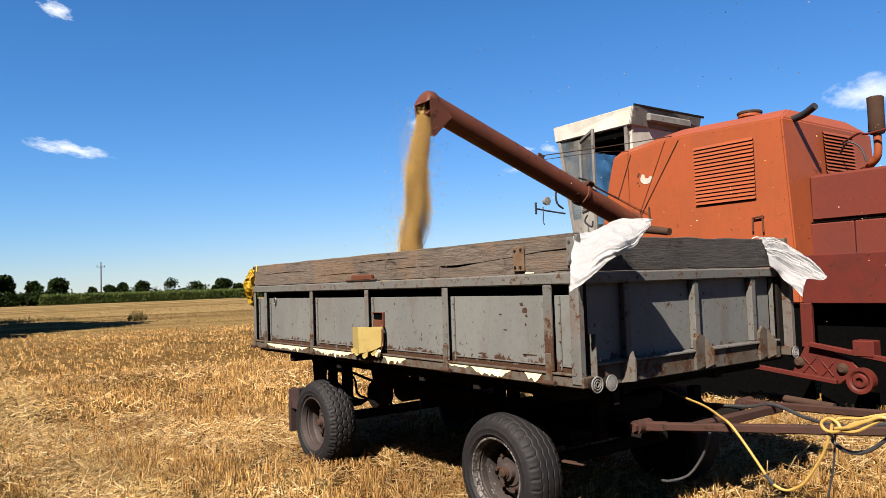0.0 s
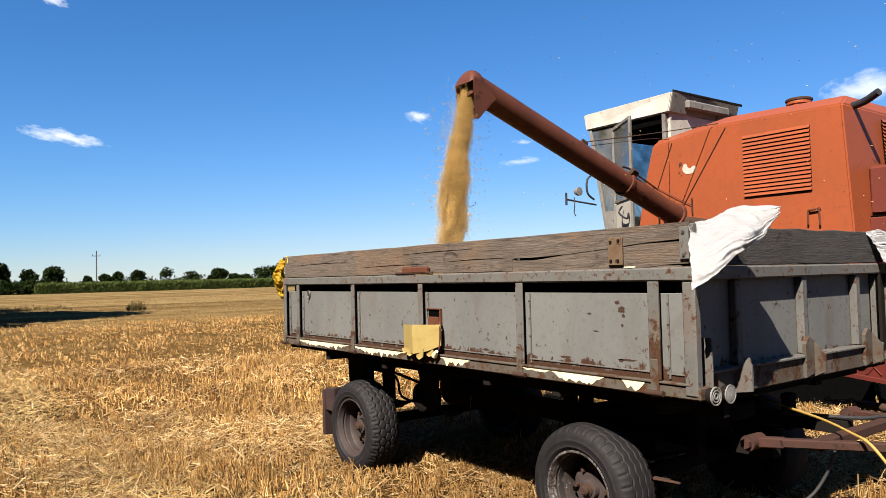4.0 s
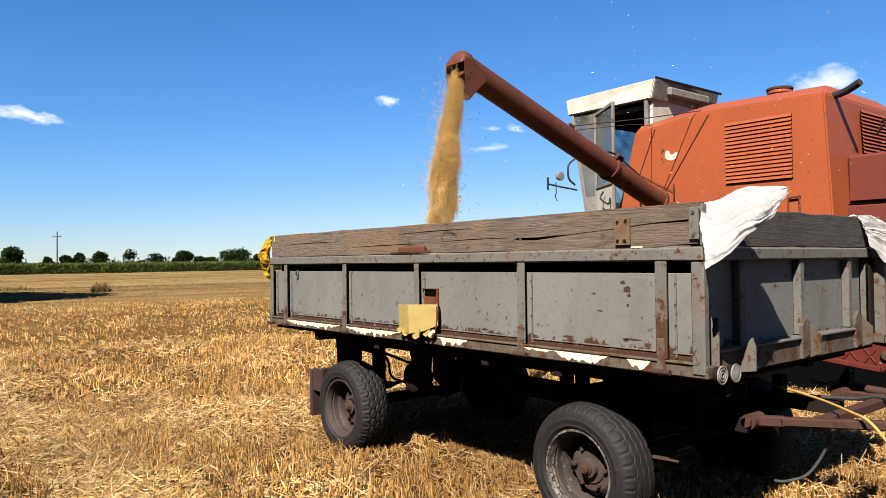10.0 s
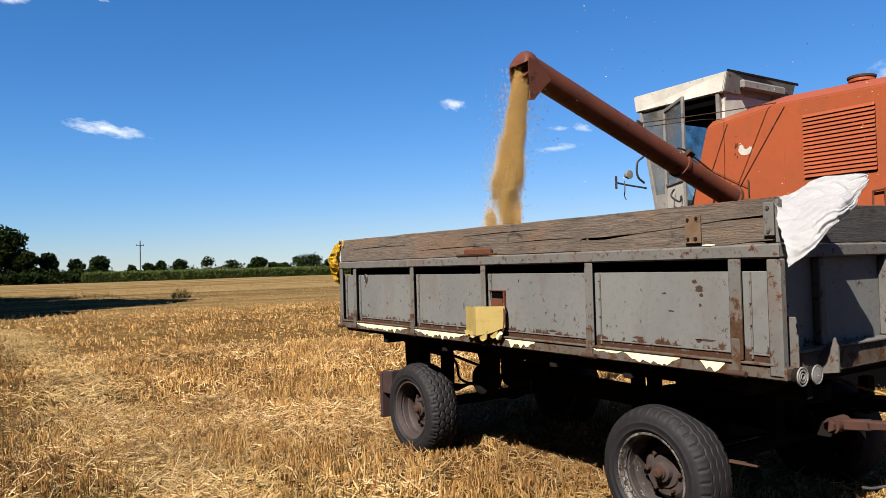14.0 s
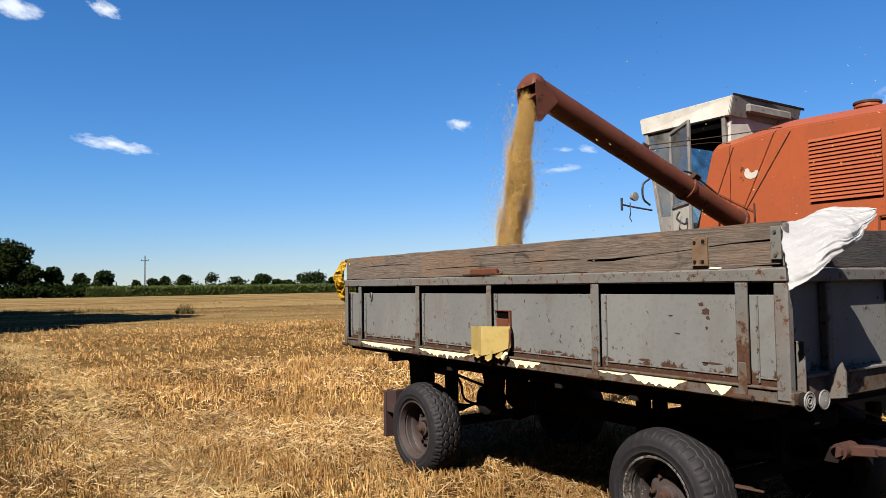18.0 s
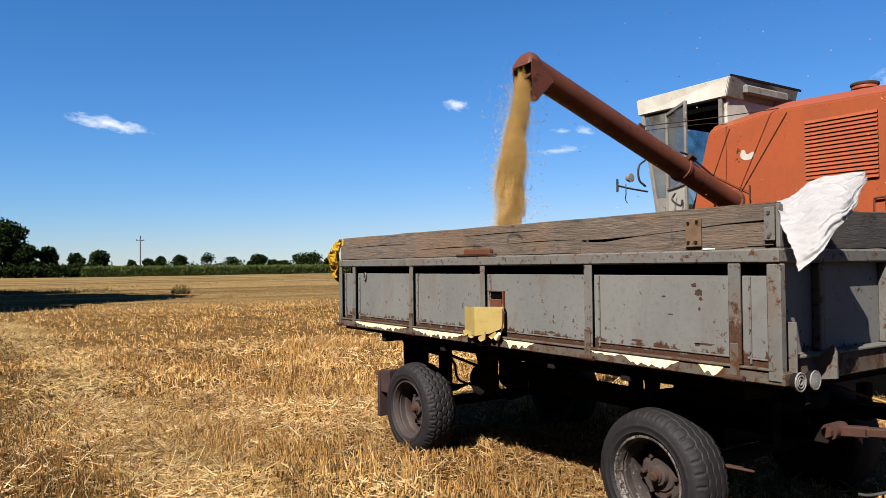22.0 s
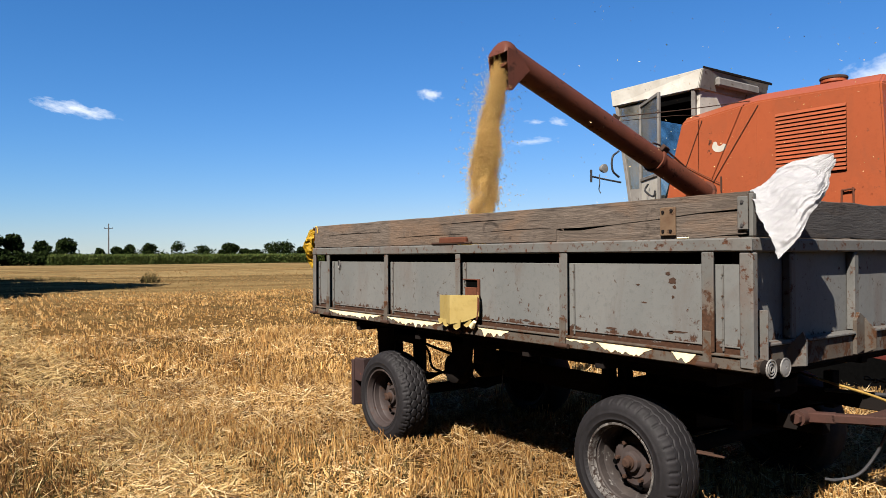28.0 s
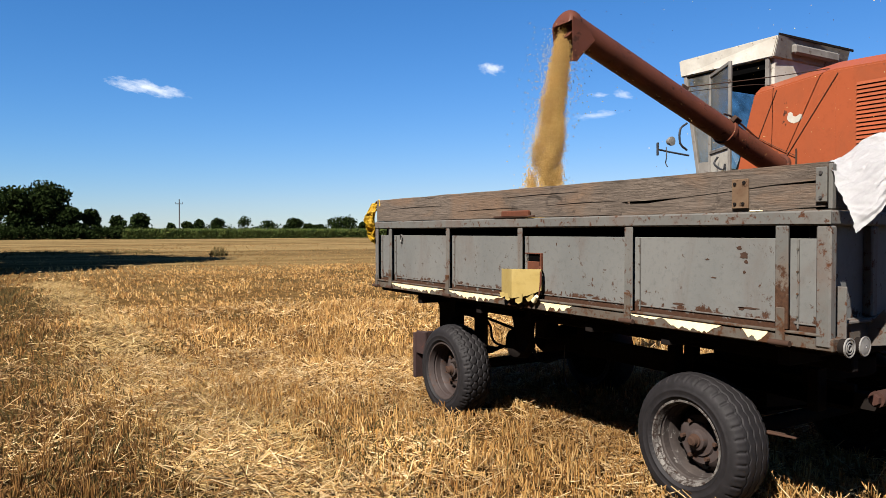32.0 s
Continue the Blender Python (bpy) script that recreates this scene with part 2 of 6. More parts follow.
def glass_mat(name="cab_glass"):
    m, n, l, b = shader(name)
    tr, gl, ms = n.new("ShaderNodeBsdfTransparent"), n.new("ShaderNodeBsdfGlossy"), n.new("ShaderNodeMixShader")
    tr.inputs["Color"].default_value = (0.74, 0.80, 0.80, 1)
    gl.inputs["Roughness"].default_value = 0.08
    ms.inputs[0].default_value = 0.10
    l.new(tr.outputs[0], ms.inputs[1])
    l.new(gl.outputs[0], ms.inputs[2])
    # dust on the pane
    df, dust = n.new("ShaderNodeBsdfDiffuse"), n.new("ShaderNodeMixShader")
    df.inputs["Color"].default_value = (0.144, 0.137, 0.122, 1)
    l.new(ramp(n, l, noise_node(n, l, mapped(n, l), 3.0, 7, 0.65), 0.25, 1.1), dust.inputs[0])
    l.new(ms.outputs[0], dust.inputs[1])
    l.new(df.outputs[0], dust.inputs[2])
    l.new(dust.outputs[0], n["Material Output"].inputs["Surface"])
    return m


GREY = painted("grey_trailer_paint", (0.0738, 0.0762, 0.0738), (0.0905, 0.0912, 0.0868), 0.6, 1.5, 30, rust=0.46, rust_scale=19, rust_col=(0.0396, 0.01872, 0.01044), low=(1.055, 1.135), stain=0.75)
GREY_RIB = painted("grey_rib_paint", (0.06199, 0.06199, 0.05789), (0.07704, 0.0756, 0.0697), 0.65, 3, 40, rust=0.62, rust_scale=24, rust_col=(0.052, 0.0215, 0.0105), stain=0.9)
RUSTY_RIB = painted("rusted_rib_paint", (0.06199, 0.06199, 0.05789), (0.0684, 0.0504, 0.036), 0.7, 5, 40, rust=0.66, rust_scale=13, rust_col=(0.043, 0.0215, 0.0120), low=(1.05, 1.35), stain=0.9)
RUSTY = painted("rusted_sill", (0.0576, 0.05256, 0.04464), (0.0396, 0.02736, 0.01872), 0.85, 5, 40, rust=0.79, rust_scale=12, rust_col=(0.04896, 0.0216, 0.009576))
TANRUST = painted("tan_rusted_plate", (0.085, 0.058, 0.036), (0.060, 0.036, 0.021), 0.85, 9, 50, rust=0.6, rust_scale=22, rust_col=(0.036, 0.018, 0.010), bump=0.5)
RUST = painted("bare_rust", (0.034, 0.0182, 0.012), (0.024, 0.0138, 0.0096), 0.9, 9, 50, bump=0.5)
GUARD = painted("purple_brown_plate", (0.026, 0.0150, 0.0140), (0.018, 0.0115, 0.0112), 0.85, 7, 45, rust=0.4, rust_scale=16, bump=0.5)
REDRUST = painted("red_rust", (0.064, 0.022, 0.0115), (0.044, 0.0165, 0.0095), 0.9, 11, 60, rust=0.3, rust_scale=30, bump=0.5)
CREAM = painted("cream_flaking_paint", (0.52, 0.45, 0.29), (0.46, 0.38, 0.22), 0.7, 6, 40)
YELLOW = painted("yellow_block_paint", (0.18, 0.1332, 0.0432), (0.2088, 0.162, 0.0612), 0.6, 5, 30, rust=0.2, rust_scale=14)
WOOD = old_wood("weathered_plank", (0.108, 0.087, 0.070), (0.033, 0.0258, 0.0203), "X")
# planks across the ends: darker and greyer than the side planks
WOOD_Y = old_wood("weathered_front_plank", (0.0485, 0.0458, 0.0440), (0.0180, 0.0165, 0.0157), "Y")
# chassis black, darkened further to carry the shade under the trailer
CHASSIS = painted("shade_dark_chassis", (0.007056, 0.006048, 0.005645), (0.009, 0.007, 0.006), 0.95, 4, 30, rust=0.45, rust_col=(0.018, 0.010, 0.007))
RUBBER = plain("tyre_rubber", (0.0050, 0.0043, 0.0049), 0.72, 0, 0.5, 22, 0.45)
RIM = painted("worn_rim", (0.034, 0.0275, 0.0262), (0.022, 0.0155, 0.0140), 0.6, 8, 40, rust=0.55, rust_scale=14, rust_col=(0.05508, 0.02754, 0.01653))
FLECKED = painted("rim_with_white_flecks", (0.020, 0.0165, 0.0155), (0.032, 0.026, 0.023), 0.7, 9, 50, rust=0.52, rust_scale=24, rust_col=(0.15, 0.142, 0.132))
RIM_EDGE = painted("scuffed_rim_edge", (0.0252, 0.0216, 0.02016), (0.135, 0.128, 0.118), 0.55, 16, 60, rust=0.78, rust_scale=34, rust_col=(0.0216, 0.0144, 0.01152))
ORANGE = painted("orange_red_paint", (0.172, 0.0415, 0.0155), (0.147, 0.0375, 0.0150), 0.45, 0.9, 18, rust=0.36, rust_scale=7, rust_col=(0.060, 0.0235, 0.0125), stain=0.9)
DULLRED = painted("faded_red_paint", (0.07632, 0.0167, 0.01066), (0.06401, 0.01822, 0.01368), 0.5, 1.0, 25, rust=0.3, rust_scale=6, rust_col=(0.03038, 0.01066, 0.006718))
REDPART = painted("red_machine_part", (0.060, 0.0098, 0.0066), (0.044, 0.0095, 0.0070), 0.6, 5, 30, rust=0.5, rust_scale=11, rust_col=(0.026, 0.011, 0.007))
AUGER_RED = painted("rusty_auger_paint", (0.0702, 0.0231, 0.0133), (0.0468, 0.0172, 0.0108), 0.5, 3.0, 40, rust=0.58, rust_scale=11, rust_col=(0.036, 0.0155, 0.0098))
CABWHITE = painted("chalky_white_paint", (0.300, 0.290, 0.258), (0.215, 0.200, 0.170), 0.65, 3.0, 30, rust=0.42, rust_scale=9, rust_col=(0.06156, 0.03758, 0.02398))
CABGREY = painted("dirty_cab_paint", (0.1224, 0.1166, 0.1073), (0.07344, 0.06732, 0.0612), 0.65, 4.0, 30, rust=0.5, rust_scale=9, rust_col=(0.03672, 0.01958, 0.01224))
DRAWRED = painted("rusty_drawbar_paint", (0.0350, 0.0156, 0.0116), (0.0228, 0.0132, 0.0103), 0.8, 7, 45, rust=0.5, rust_scale=14, rust_col=(0.028, 0.015, 0.010), bump=0.4)
# near-black that stands in for shade in gaps, recesses and under machines
SHADE_BLACK = plain("painted_shade_black", (0.0016, 0.0016, 0.0016), 1.0)
STEEL = plain("dull_steel", (0.0553, 0.05184, 0.05011), 0.5, 0.6, 0.3, 40)
BLACKPIPE = plain("black_pipe", (0.0144, 0.0144, 0.01584), 0.5)
GLASS = glass_mat()
SACK = plain("white_woven_sack", (0.345, 0.345, 0.35), 0.75, 0, 0.06, 60, 0.2)
YSACK = plain("yellow_sack", (0.3456, 0.2074, 0.009216), 0.6, 0, 0.15, 20, 0.2)
HOSE_Y = plain("yellow_hose_rubber", (0.235, 0.150, 0.040), 0.5, 0, 0.15, 20)
HOSE_B = plain("black_hose_rubber", (0.0216, 0.0216, 0.02304), 0.5)
REFLECT = plain("white_reflector", (0.108, 0.1051, 0.09936), 0.5)
GRAIN = straw_mat("wheat_grain", [(0.46, 0.30, 0.098), (0.64, 0.445, 0.160), (0.76, 0.57, 0.24), (0.56, 0.375, 0.13)], 0.55, 0.5, clump=0.32)
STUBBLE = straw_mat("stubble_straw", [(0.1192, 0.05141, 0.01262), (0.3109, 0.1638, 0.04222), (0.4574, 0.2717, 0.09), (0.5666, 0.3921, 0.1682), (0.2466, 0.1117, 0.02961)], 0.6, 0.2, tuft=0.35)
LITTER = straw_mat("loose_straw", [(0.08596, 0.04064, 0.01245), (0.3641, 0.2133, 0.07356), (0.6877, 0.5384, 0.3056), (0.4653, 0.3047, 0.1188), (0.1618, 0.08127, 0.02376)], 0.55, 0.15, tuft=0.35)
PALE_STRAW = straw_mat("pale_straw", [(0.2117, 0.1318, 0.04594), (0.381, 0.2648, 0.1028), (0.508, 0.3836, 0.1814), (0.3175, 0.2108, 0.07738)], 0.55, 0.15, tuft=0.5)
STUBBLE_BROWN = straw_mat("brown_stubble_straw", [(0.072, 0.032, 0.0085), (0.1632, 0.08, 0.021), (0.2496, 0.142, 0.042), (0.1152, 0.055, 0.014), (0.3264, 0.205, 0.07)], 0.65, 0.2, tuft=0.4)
STUBBLE_FAR = straw_mat("dull_far_stubble", [(0.1189, 0.06274, 0.01862), (0.2286, 0.139, 0.04841), (0.3292, 0.2152, 0.08843), (0.1738, 0.0986, 0.03259)], 0.7, 0.2, tuft=0.35)
WEEDS = straw_mat("green_weeds", [(0.0432, 0.0324, 0.00936), (0.072, 0.0576, 0.01728), (0.1224, 0.0828, 0.02592)], 0.8, 0.2)
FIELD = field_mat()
LEAF = straw_mat("tree_leaves", [(0.005184, 0.009072, 0.002592), (0.01037, 0.01685, 0.005184), (0.01685, 0.02462, 0.007776), (0.007776, 0.01296, 0.003888)], 0.95, 0.1, sheen=0.0)
CORN = straw_mat("corn_leaves", [(0.024, 0.042, 0.010), (0.055, 0.078, 0.018), (0.105, 0.118, 0.032), (0.020, 0.034, 0.008)], 0.8, 0.2, sheen=0.05)
BARK = plain("bark", (0.03024, 0.02376, 0.01814), 0.9, 0, 0.4, 6, 0.6)
POLEWOOD = plain("pole_timber", (0.046, 0.044, 0.044), 0.9)


# ---- building tools ----
def thing(name, at, label, category, group="", kind=""):
    ob = new(name)
    ob.location = at
    ob.empty_display_size = 0.1
    return tagged(ob, label, category, group, kind)


def origin(ob):
    at = Vector((0, 0, 0))
    while ob:
        at += ob.location
        ob = ob.parent
    return at


def part(name, bm, material, parent, label="", smooth=False, local=False):
    """bm (in world places, unless local) as one mesh under parent; bm is used up."""
    if parent is not None and not local:
        bmesh.ops.translate(bm, verts=bm.verts, vec=-origin(parent))
    me = bpy.data.meshes.new(name)
    bm.normal_update()
    if smooth:
        for f in bm.faces:
            f.smooth = True
        for e in bm.edges:
            if len(e.link_faces) == 2 and e.calc_face_angle(0) > radians(38):
                e.smooth = False
    bm.to_mesh(me)
    bm.free()
    me.materials.append(material)
    ob = new(name, me)
    ob.parent = parent
    if label:
        tagged(ob, label)
    return ob


def add_box(bm, lo, hi, bevel=0.004, m=None):
    lo, hi = Vector(lo), Vector(hi)
    r = bmesh.ops.create_cube(bm, size=1.0, matrix=Matrix.Translation((lo + hi) / 2) @ Matrix.Diagonal((*(hi - lo), 1)))
    vs = r["verts"]
    if bevel:
        es = list({e for v in vs for e in v.link_edges})
        g = bmesh.ops.bevel(bm, geom=es, offset=min(bevel, 0.3 * min(hi - lo)), segments=1, affect='EDGES')
        vs = list({v for f in g["faces"] for v in f.verts} | {v for v in vs if v.is_valid})
    if m is not None:
        bmesh.ops.transform(bm, matrix=m, verts=vs)
    return vs


def box(name, lo, hi, material, parent, bevel=0.004, label="", local=False):
    bm = bmesh.new()
    add_box(bm, lo, hi, bevel)
    return part(name, bm, material, parent, label, local=local)


def add_rod(bm, a, b, r, r2=None, seg=12, caps=True):
    a, b = Vector(a), Vector(b)
    d = b - a
    m = Matrix.Translation((a + b) / 2) @ d.to_track_quat("Z", "Y").to_matrix().to_4x4()
    return bmesh.ops.create_cone(bm, cap_ends=caps, segments=seg, radius1=r, radius2=r if r2 is None else r2, depth=d.length, matrix=m)["verts"]


def rod(name, a, b, r, material, parent, r2=None, seg=12, label="", local=False):
    bm = bmesh.new()
    add_rod(bm, a, b, r, r2, seg)
    return part(name, bm, material, parent, label, True, local)


def add_beam(bm, a, b, w, h, bevel=0.006):
    """A square bar from a to b, w wide and h high."""
    a, b = Vector(a), Vector(b)
    d = b - a
    m = Matrix.Translation(a) @ d.to_track_quat("X", "Z").to_matrix().to_4x4()
    return add_box(bm, (0, -w / 2, -h / 2), (d.length, w / 2, h / 2), bevel, m)


def beam(name, a, b, w, h, material, parent, label="", bevel=0.006):
    bm = bmesh.new()
    add_beam(bm, a, b, w, h, bevel)
    return part(name, bm, material, parent, label)


def spline(points, steps):
    """Smooth points through the given ones."""
    p = [Vector(q) for q in points]
    p = [2 * p[0] - p[1]] + p + [2 * p[-1] - p[-2]]
    out = []
    for i in range(1, len(p) - 2):
        for k in range(steps):
            t = k / steps
            out.append(0.5 * (2 * p[i] + (p[i + 1] - p[i - 1]) * t + (2 * p[i - 1] - 5 * p[i] + 4 * p[i + 1] - p[i + 2]) * t * t
                              + (3 * p[i] - p[i - 1] - 3 * p[i + 1] + p[i + 2]) * t ** 3))
    return out + [p[-2]]


def add_tube(bm, points, r, seg=8, steps=8):
    pts = spline(points, steps)
    rings = []
    for i, q in enumerate(pts):
        d = (pts[min(i + 1, len(pts) - 1)] - pts[max(i - 1, 0)]).normalized()
        side = d.orthogonal().normalized() if not rings else (prev - prev.dot(d) * d).normalized()
        prev = side
        up = d.cross(side)
        rings.append([bm.verts.new(q + r * (math.cos(a) * side + math.sin(a) * up)) for a in [2 * math.pi * k / seg for k in range(seg)]])
    for a, b in zip(rings, rings[1:]):
        for k in range(seg):
            bm.faces.new((a[k], a[(k + 1) % seg], b[(k + 1) % seg], b[k]))
    bm.faces.new(rings[0][::-1])
    bm.faces.new(rings[-1])


def tube(name, points, r, material, parent, label="", seg=8, steps=8):
    bm = bmesh.new()
    add_tube(bm, points, r, seg, steps)
    return part(name, bm, material, parent, label, True)


def add_prism(bm, outline, vec):
    """A flat outline (3D points) pushed along vec."""
    vec = Vector(vec)
    a = [bm.verts.new(q) for q in outline]
    b = [bm.verts.new(Vector(q) + vec) for q in outline]
    n = len(a)
    fs = [bm.faces.new(a), bm.faces.new(b[::-1])]
    for i in range(n):
        fs.append(bm.faces.new((a[i], b[i], b[(i + 1) % n], a[(i + 1) % n])))
    bmesh.ops.recalc_face_normals(bm, faces=fs)
    return a + b


def prism(name, outline, vec, material, parent, label="", bevel=0.0):
    bm = bmesh.new()
    add_prism(bm, outline, vec)
    if bevel:
        bmesh.ops.bevel(bm, geom=list(bm.edges), offset=bevel, segments=1, affect='EDGES')
    return part(name, bm, material, parent, label)


def add_lathe(bm, profile, seg=40, axis="Y", at=(0, 0, 0)):
    """profile: (along the axis, radius) pairs, spun round an axis through at."""
    rings = []
    for h, r in profile:
        ring = []
        for k in range(seg):
            a = 2 * math.pi * k / seg
            c, s = r * math.cos(a), r * math.sin(a)
            v = {"X": (h, c, s), "Y": (c, h, s), "Z": (c, s, h)}[axis]
            ring.append(bm.verts.new(Vector(at) + Vector(v)))
        rings.append(ring)
    for a, b in zip(rings, rings[1:]):
        for k in range(seg):
            bm.faces.new((a[k], a[(k + 1) % seg], b[(k + 1) % seg], b[k]))
    bmesh.ops.recalc_face_normals(bm, faces=bm.faces)
    return rings


def lathe(name, profile, material, parent, seg=40, axis="Y", at=(0, 0, 0), label="", local=False):
    bm = bmesh.new()
    add_lathe(bm, profile, seg, axis, at)
    return part(name, bm, material, parent, label, True, local)


def cloth(name, net, material, label, category, wrinkle=0.02, scale=7.0, res=26, seed=0.0, at=(0, 0, 0), pleat=0.0):
    """A crumpled sheet through a net of points (rows of equal length), relative to at; pleats run along its rows."""
    fine = [spline(row, res // (len(row) - 1)) for row in net]
    cols = [spline([row[i] for row in fine], res // (len(net) - 1)) for i in range(len(fine[0]))]
    bm = bmesh.new()
    grid = []
    for i, col in enumerate(cols):
        line = []
        for j, q in enumerate(col):
            w = noise.noise_vector(q * scale + Vector((seed, seed * 2, 0))) + 0.6 * noise.noise_vector(q * scale * 2.6 + Vector((0, seed, seed)))
            fold = sum((0.5 - abs(noise.noise(Vector((q.x * 0.6 + q.y + k * q.z, 0.5 * q.z, seed + k)) * scale * (0.8 + 0.7 * k)))) / (1 + k) for k in range(3)) - 0.6
            a, b = i / (len(cols) - 1), j / (len(col) - 1)
            ridge = sum((0.42 - abs(noise.noise(Vector((b * f + 1.1 * a * k, a * 1.3, seed + f))))) / k for k, f in ((1, 4.2), (2, 8.5), (3, 17.0))) - 0.35
            line.append(bm.verts.new(q + w * wrinkle * 0.6 + Vector((1, -0.6, 0.2)) * fold * wrinkle * 2.6 + Vector((0.6, -0.7, 0.35)) * pleat * ridge * min(1.0, 5 * a + 0.15)))
        grid.append(line)
    for a, b in zip(grid, grid[1:]):
        for j in range(len(a) - 1):
            bm.faces.new((a[j], b[j], b[j + 1], a[j + 1]))
    bmesh.ops.solidify(bm, geom=list(bm.faces), thickness=0.003)
    ob = part(name, bm, material, None, smooth=True)
    ob.location = at
    return tagged(ob, label, category)


def scatter(name, verts, faces, material, label, category, kind="stuff", parent=None):
    me = bpy.data.meshes.new(name)
    me.from_pydata(verts, [], faces)
    me.materials.append(material)
    ob = new(name, me)
    ob.parent = parent
    return tagged(ob, label, category, kind=kind) if parent is None else ob


# ---- ground, field and distance ----
def fast_mesh(name, verts, quads, material, parent=None):
    me = bpy.data.meshes.new(name)
    verts, quads = np.asarray(verts, dtype=np.float32), np.asarray(quads, dtype=np.int32)
    me.vertices.add(len(verts))
    me.vertices.foreach_set("co", verts.ravel())
    me.loops.add(quads.size)
    me.loops.foreach_set("vertex_index", quads.ravel())
    me.polygons.add(len(quads))
    me.polygons.foreach_set("loop_start", np.arange(0, quads.size, 4, dtype=np.int32))
    me.polygons.foreach_set("loop_total", np.full(len(quads), 4, dtype=np.int32))
    me.update(calc_edges=True)
    me.materials.append(material)
    ob = new(name, me)
    ob.parent = parent
    return ob


def rise(x, y):
    """Height of the field: nearly flat, with slight swells away from the trailer."""
    d = np.hypot(x + 4.5, y - 5.0)
    k = np.clip((d - 5.0) / 20.0, 0, 1)
    return k * (0.06 * np.sin(x * 0.11 + 1.0) * np.cos(y * 0.09) + 0.03 * np.sin(x * 0.31 + y * 0.23))


def ground():
    rings = [0.0] + list(np.geomspace(1.0, 4200, 90))
    seg = 120
    verts, faces = [(-4.5, 5.0, 0.0)], []
    for r in rings[1:]:
        for k in range(seg):
            a = 2 * math.pi * k / seg
            x, y = -4.5 + r * math.cos(a), 5.0 + r * math.sin(a)
            z = float(rise(x, y)) if r < 400 else 0.0
            verts.append((x, y, z))
    for k in range(seg):
        faces.append((0, 1 + k, 1 + (k + 1) % seg))
    for i in range(len(rings) - 2):
        for k in range(seg):
            a, b = 1 + i * seg, 1 + (i + 1) * seg
            faces.append((a + k, b + k, b + (k + 1) % seg, a + (k + 1) % seg))
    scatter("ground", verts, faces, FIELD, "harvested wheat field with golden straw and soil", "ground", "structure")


def sector(rng, count, near, far, yaw0, yaw1, power=1.0):
    """Places spread over a fan in front of the trailer, thinning outwards."""
    u = rng.random(count)
    r = near * (far / near) ** (u ** power)
    a = np.radians(yaw0 + (yaw1 - yaw0) * rng.random(count))
    return -0.5 - r * np.sin(a), -0.3 + r * np.cos(a), r


def blades(rng, x, y, z, height, width, lean, sides=3):
    """Upright or leaning stalks as slim prisms with open ends."""
    n = len(x)
    a = rng.random(n) * 2 * np.pi
    dirn = np.stack([np.cos(a) * np.sin(lean), np.sin(a) * np.sin(lean), np.cos(lean)], 1)
    base = np.stack([x, y, z], 1)
    top = base + dirn * height[:, None]
    if sides == 1:
        # far stalks and leaves: one blade each
        off = np.cross(dirn, rng.normal(size=(n, 3)))
        off *= (width / np.linalg.norm(off, axis=1))[:, None]
        return np.stack([base - off, base + off, top + off * 0.8, top - off * 0.8], 1).reshape(-1, 3), np.arange(n * 4).reshape(-1, 4)
    side = np.cross(dirn, rng.normal(size=(n, 3)))
    side /= np.linalg.norm(side, axis=1)[:, None]
    up = np.cross(dirn, side)
    verts = np.zeros((n, sides * 2, 3))
    for k in range(sides):
        ang = 2 * np.pi * k / sides
        off = (np.cos(ang) * side + np.sin(ang) * up) * width[:, None]
        verts[:, k], verts[:, sides + k] = base + off, top + off * 0.85
    quads = np.array([[k, (k + 1) % sides, sides + (k + 1) % sides, sides + k] for k in range(sides)])
    return verts.reshape(-1, 3), (quads[None] + (np.arange(n) * sides * 2)[:, None, None]).reshape(-1, 4)


def verge(x, y, rng):
    """Which places lie on the little-driven verge of the field."""
    return y + 0.35 * np.sin(x * 1.3) + 0.25 * np.sin(x * 3.1 + 1.0) + rng.normal(0, 0.28, len(x)) < 0.72


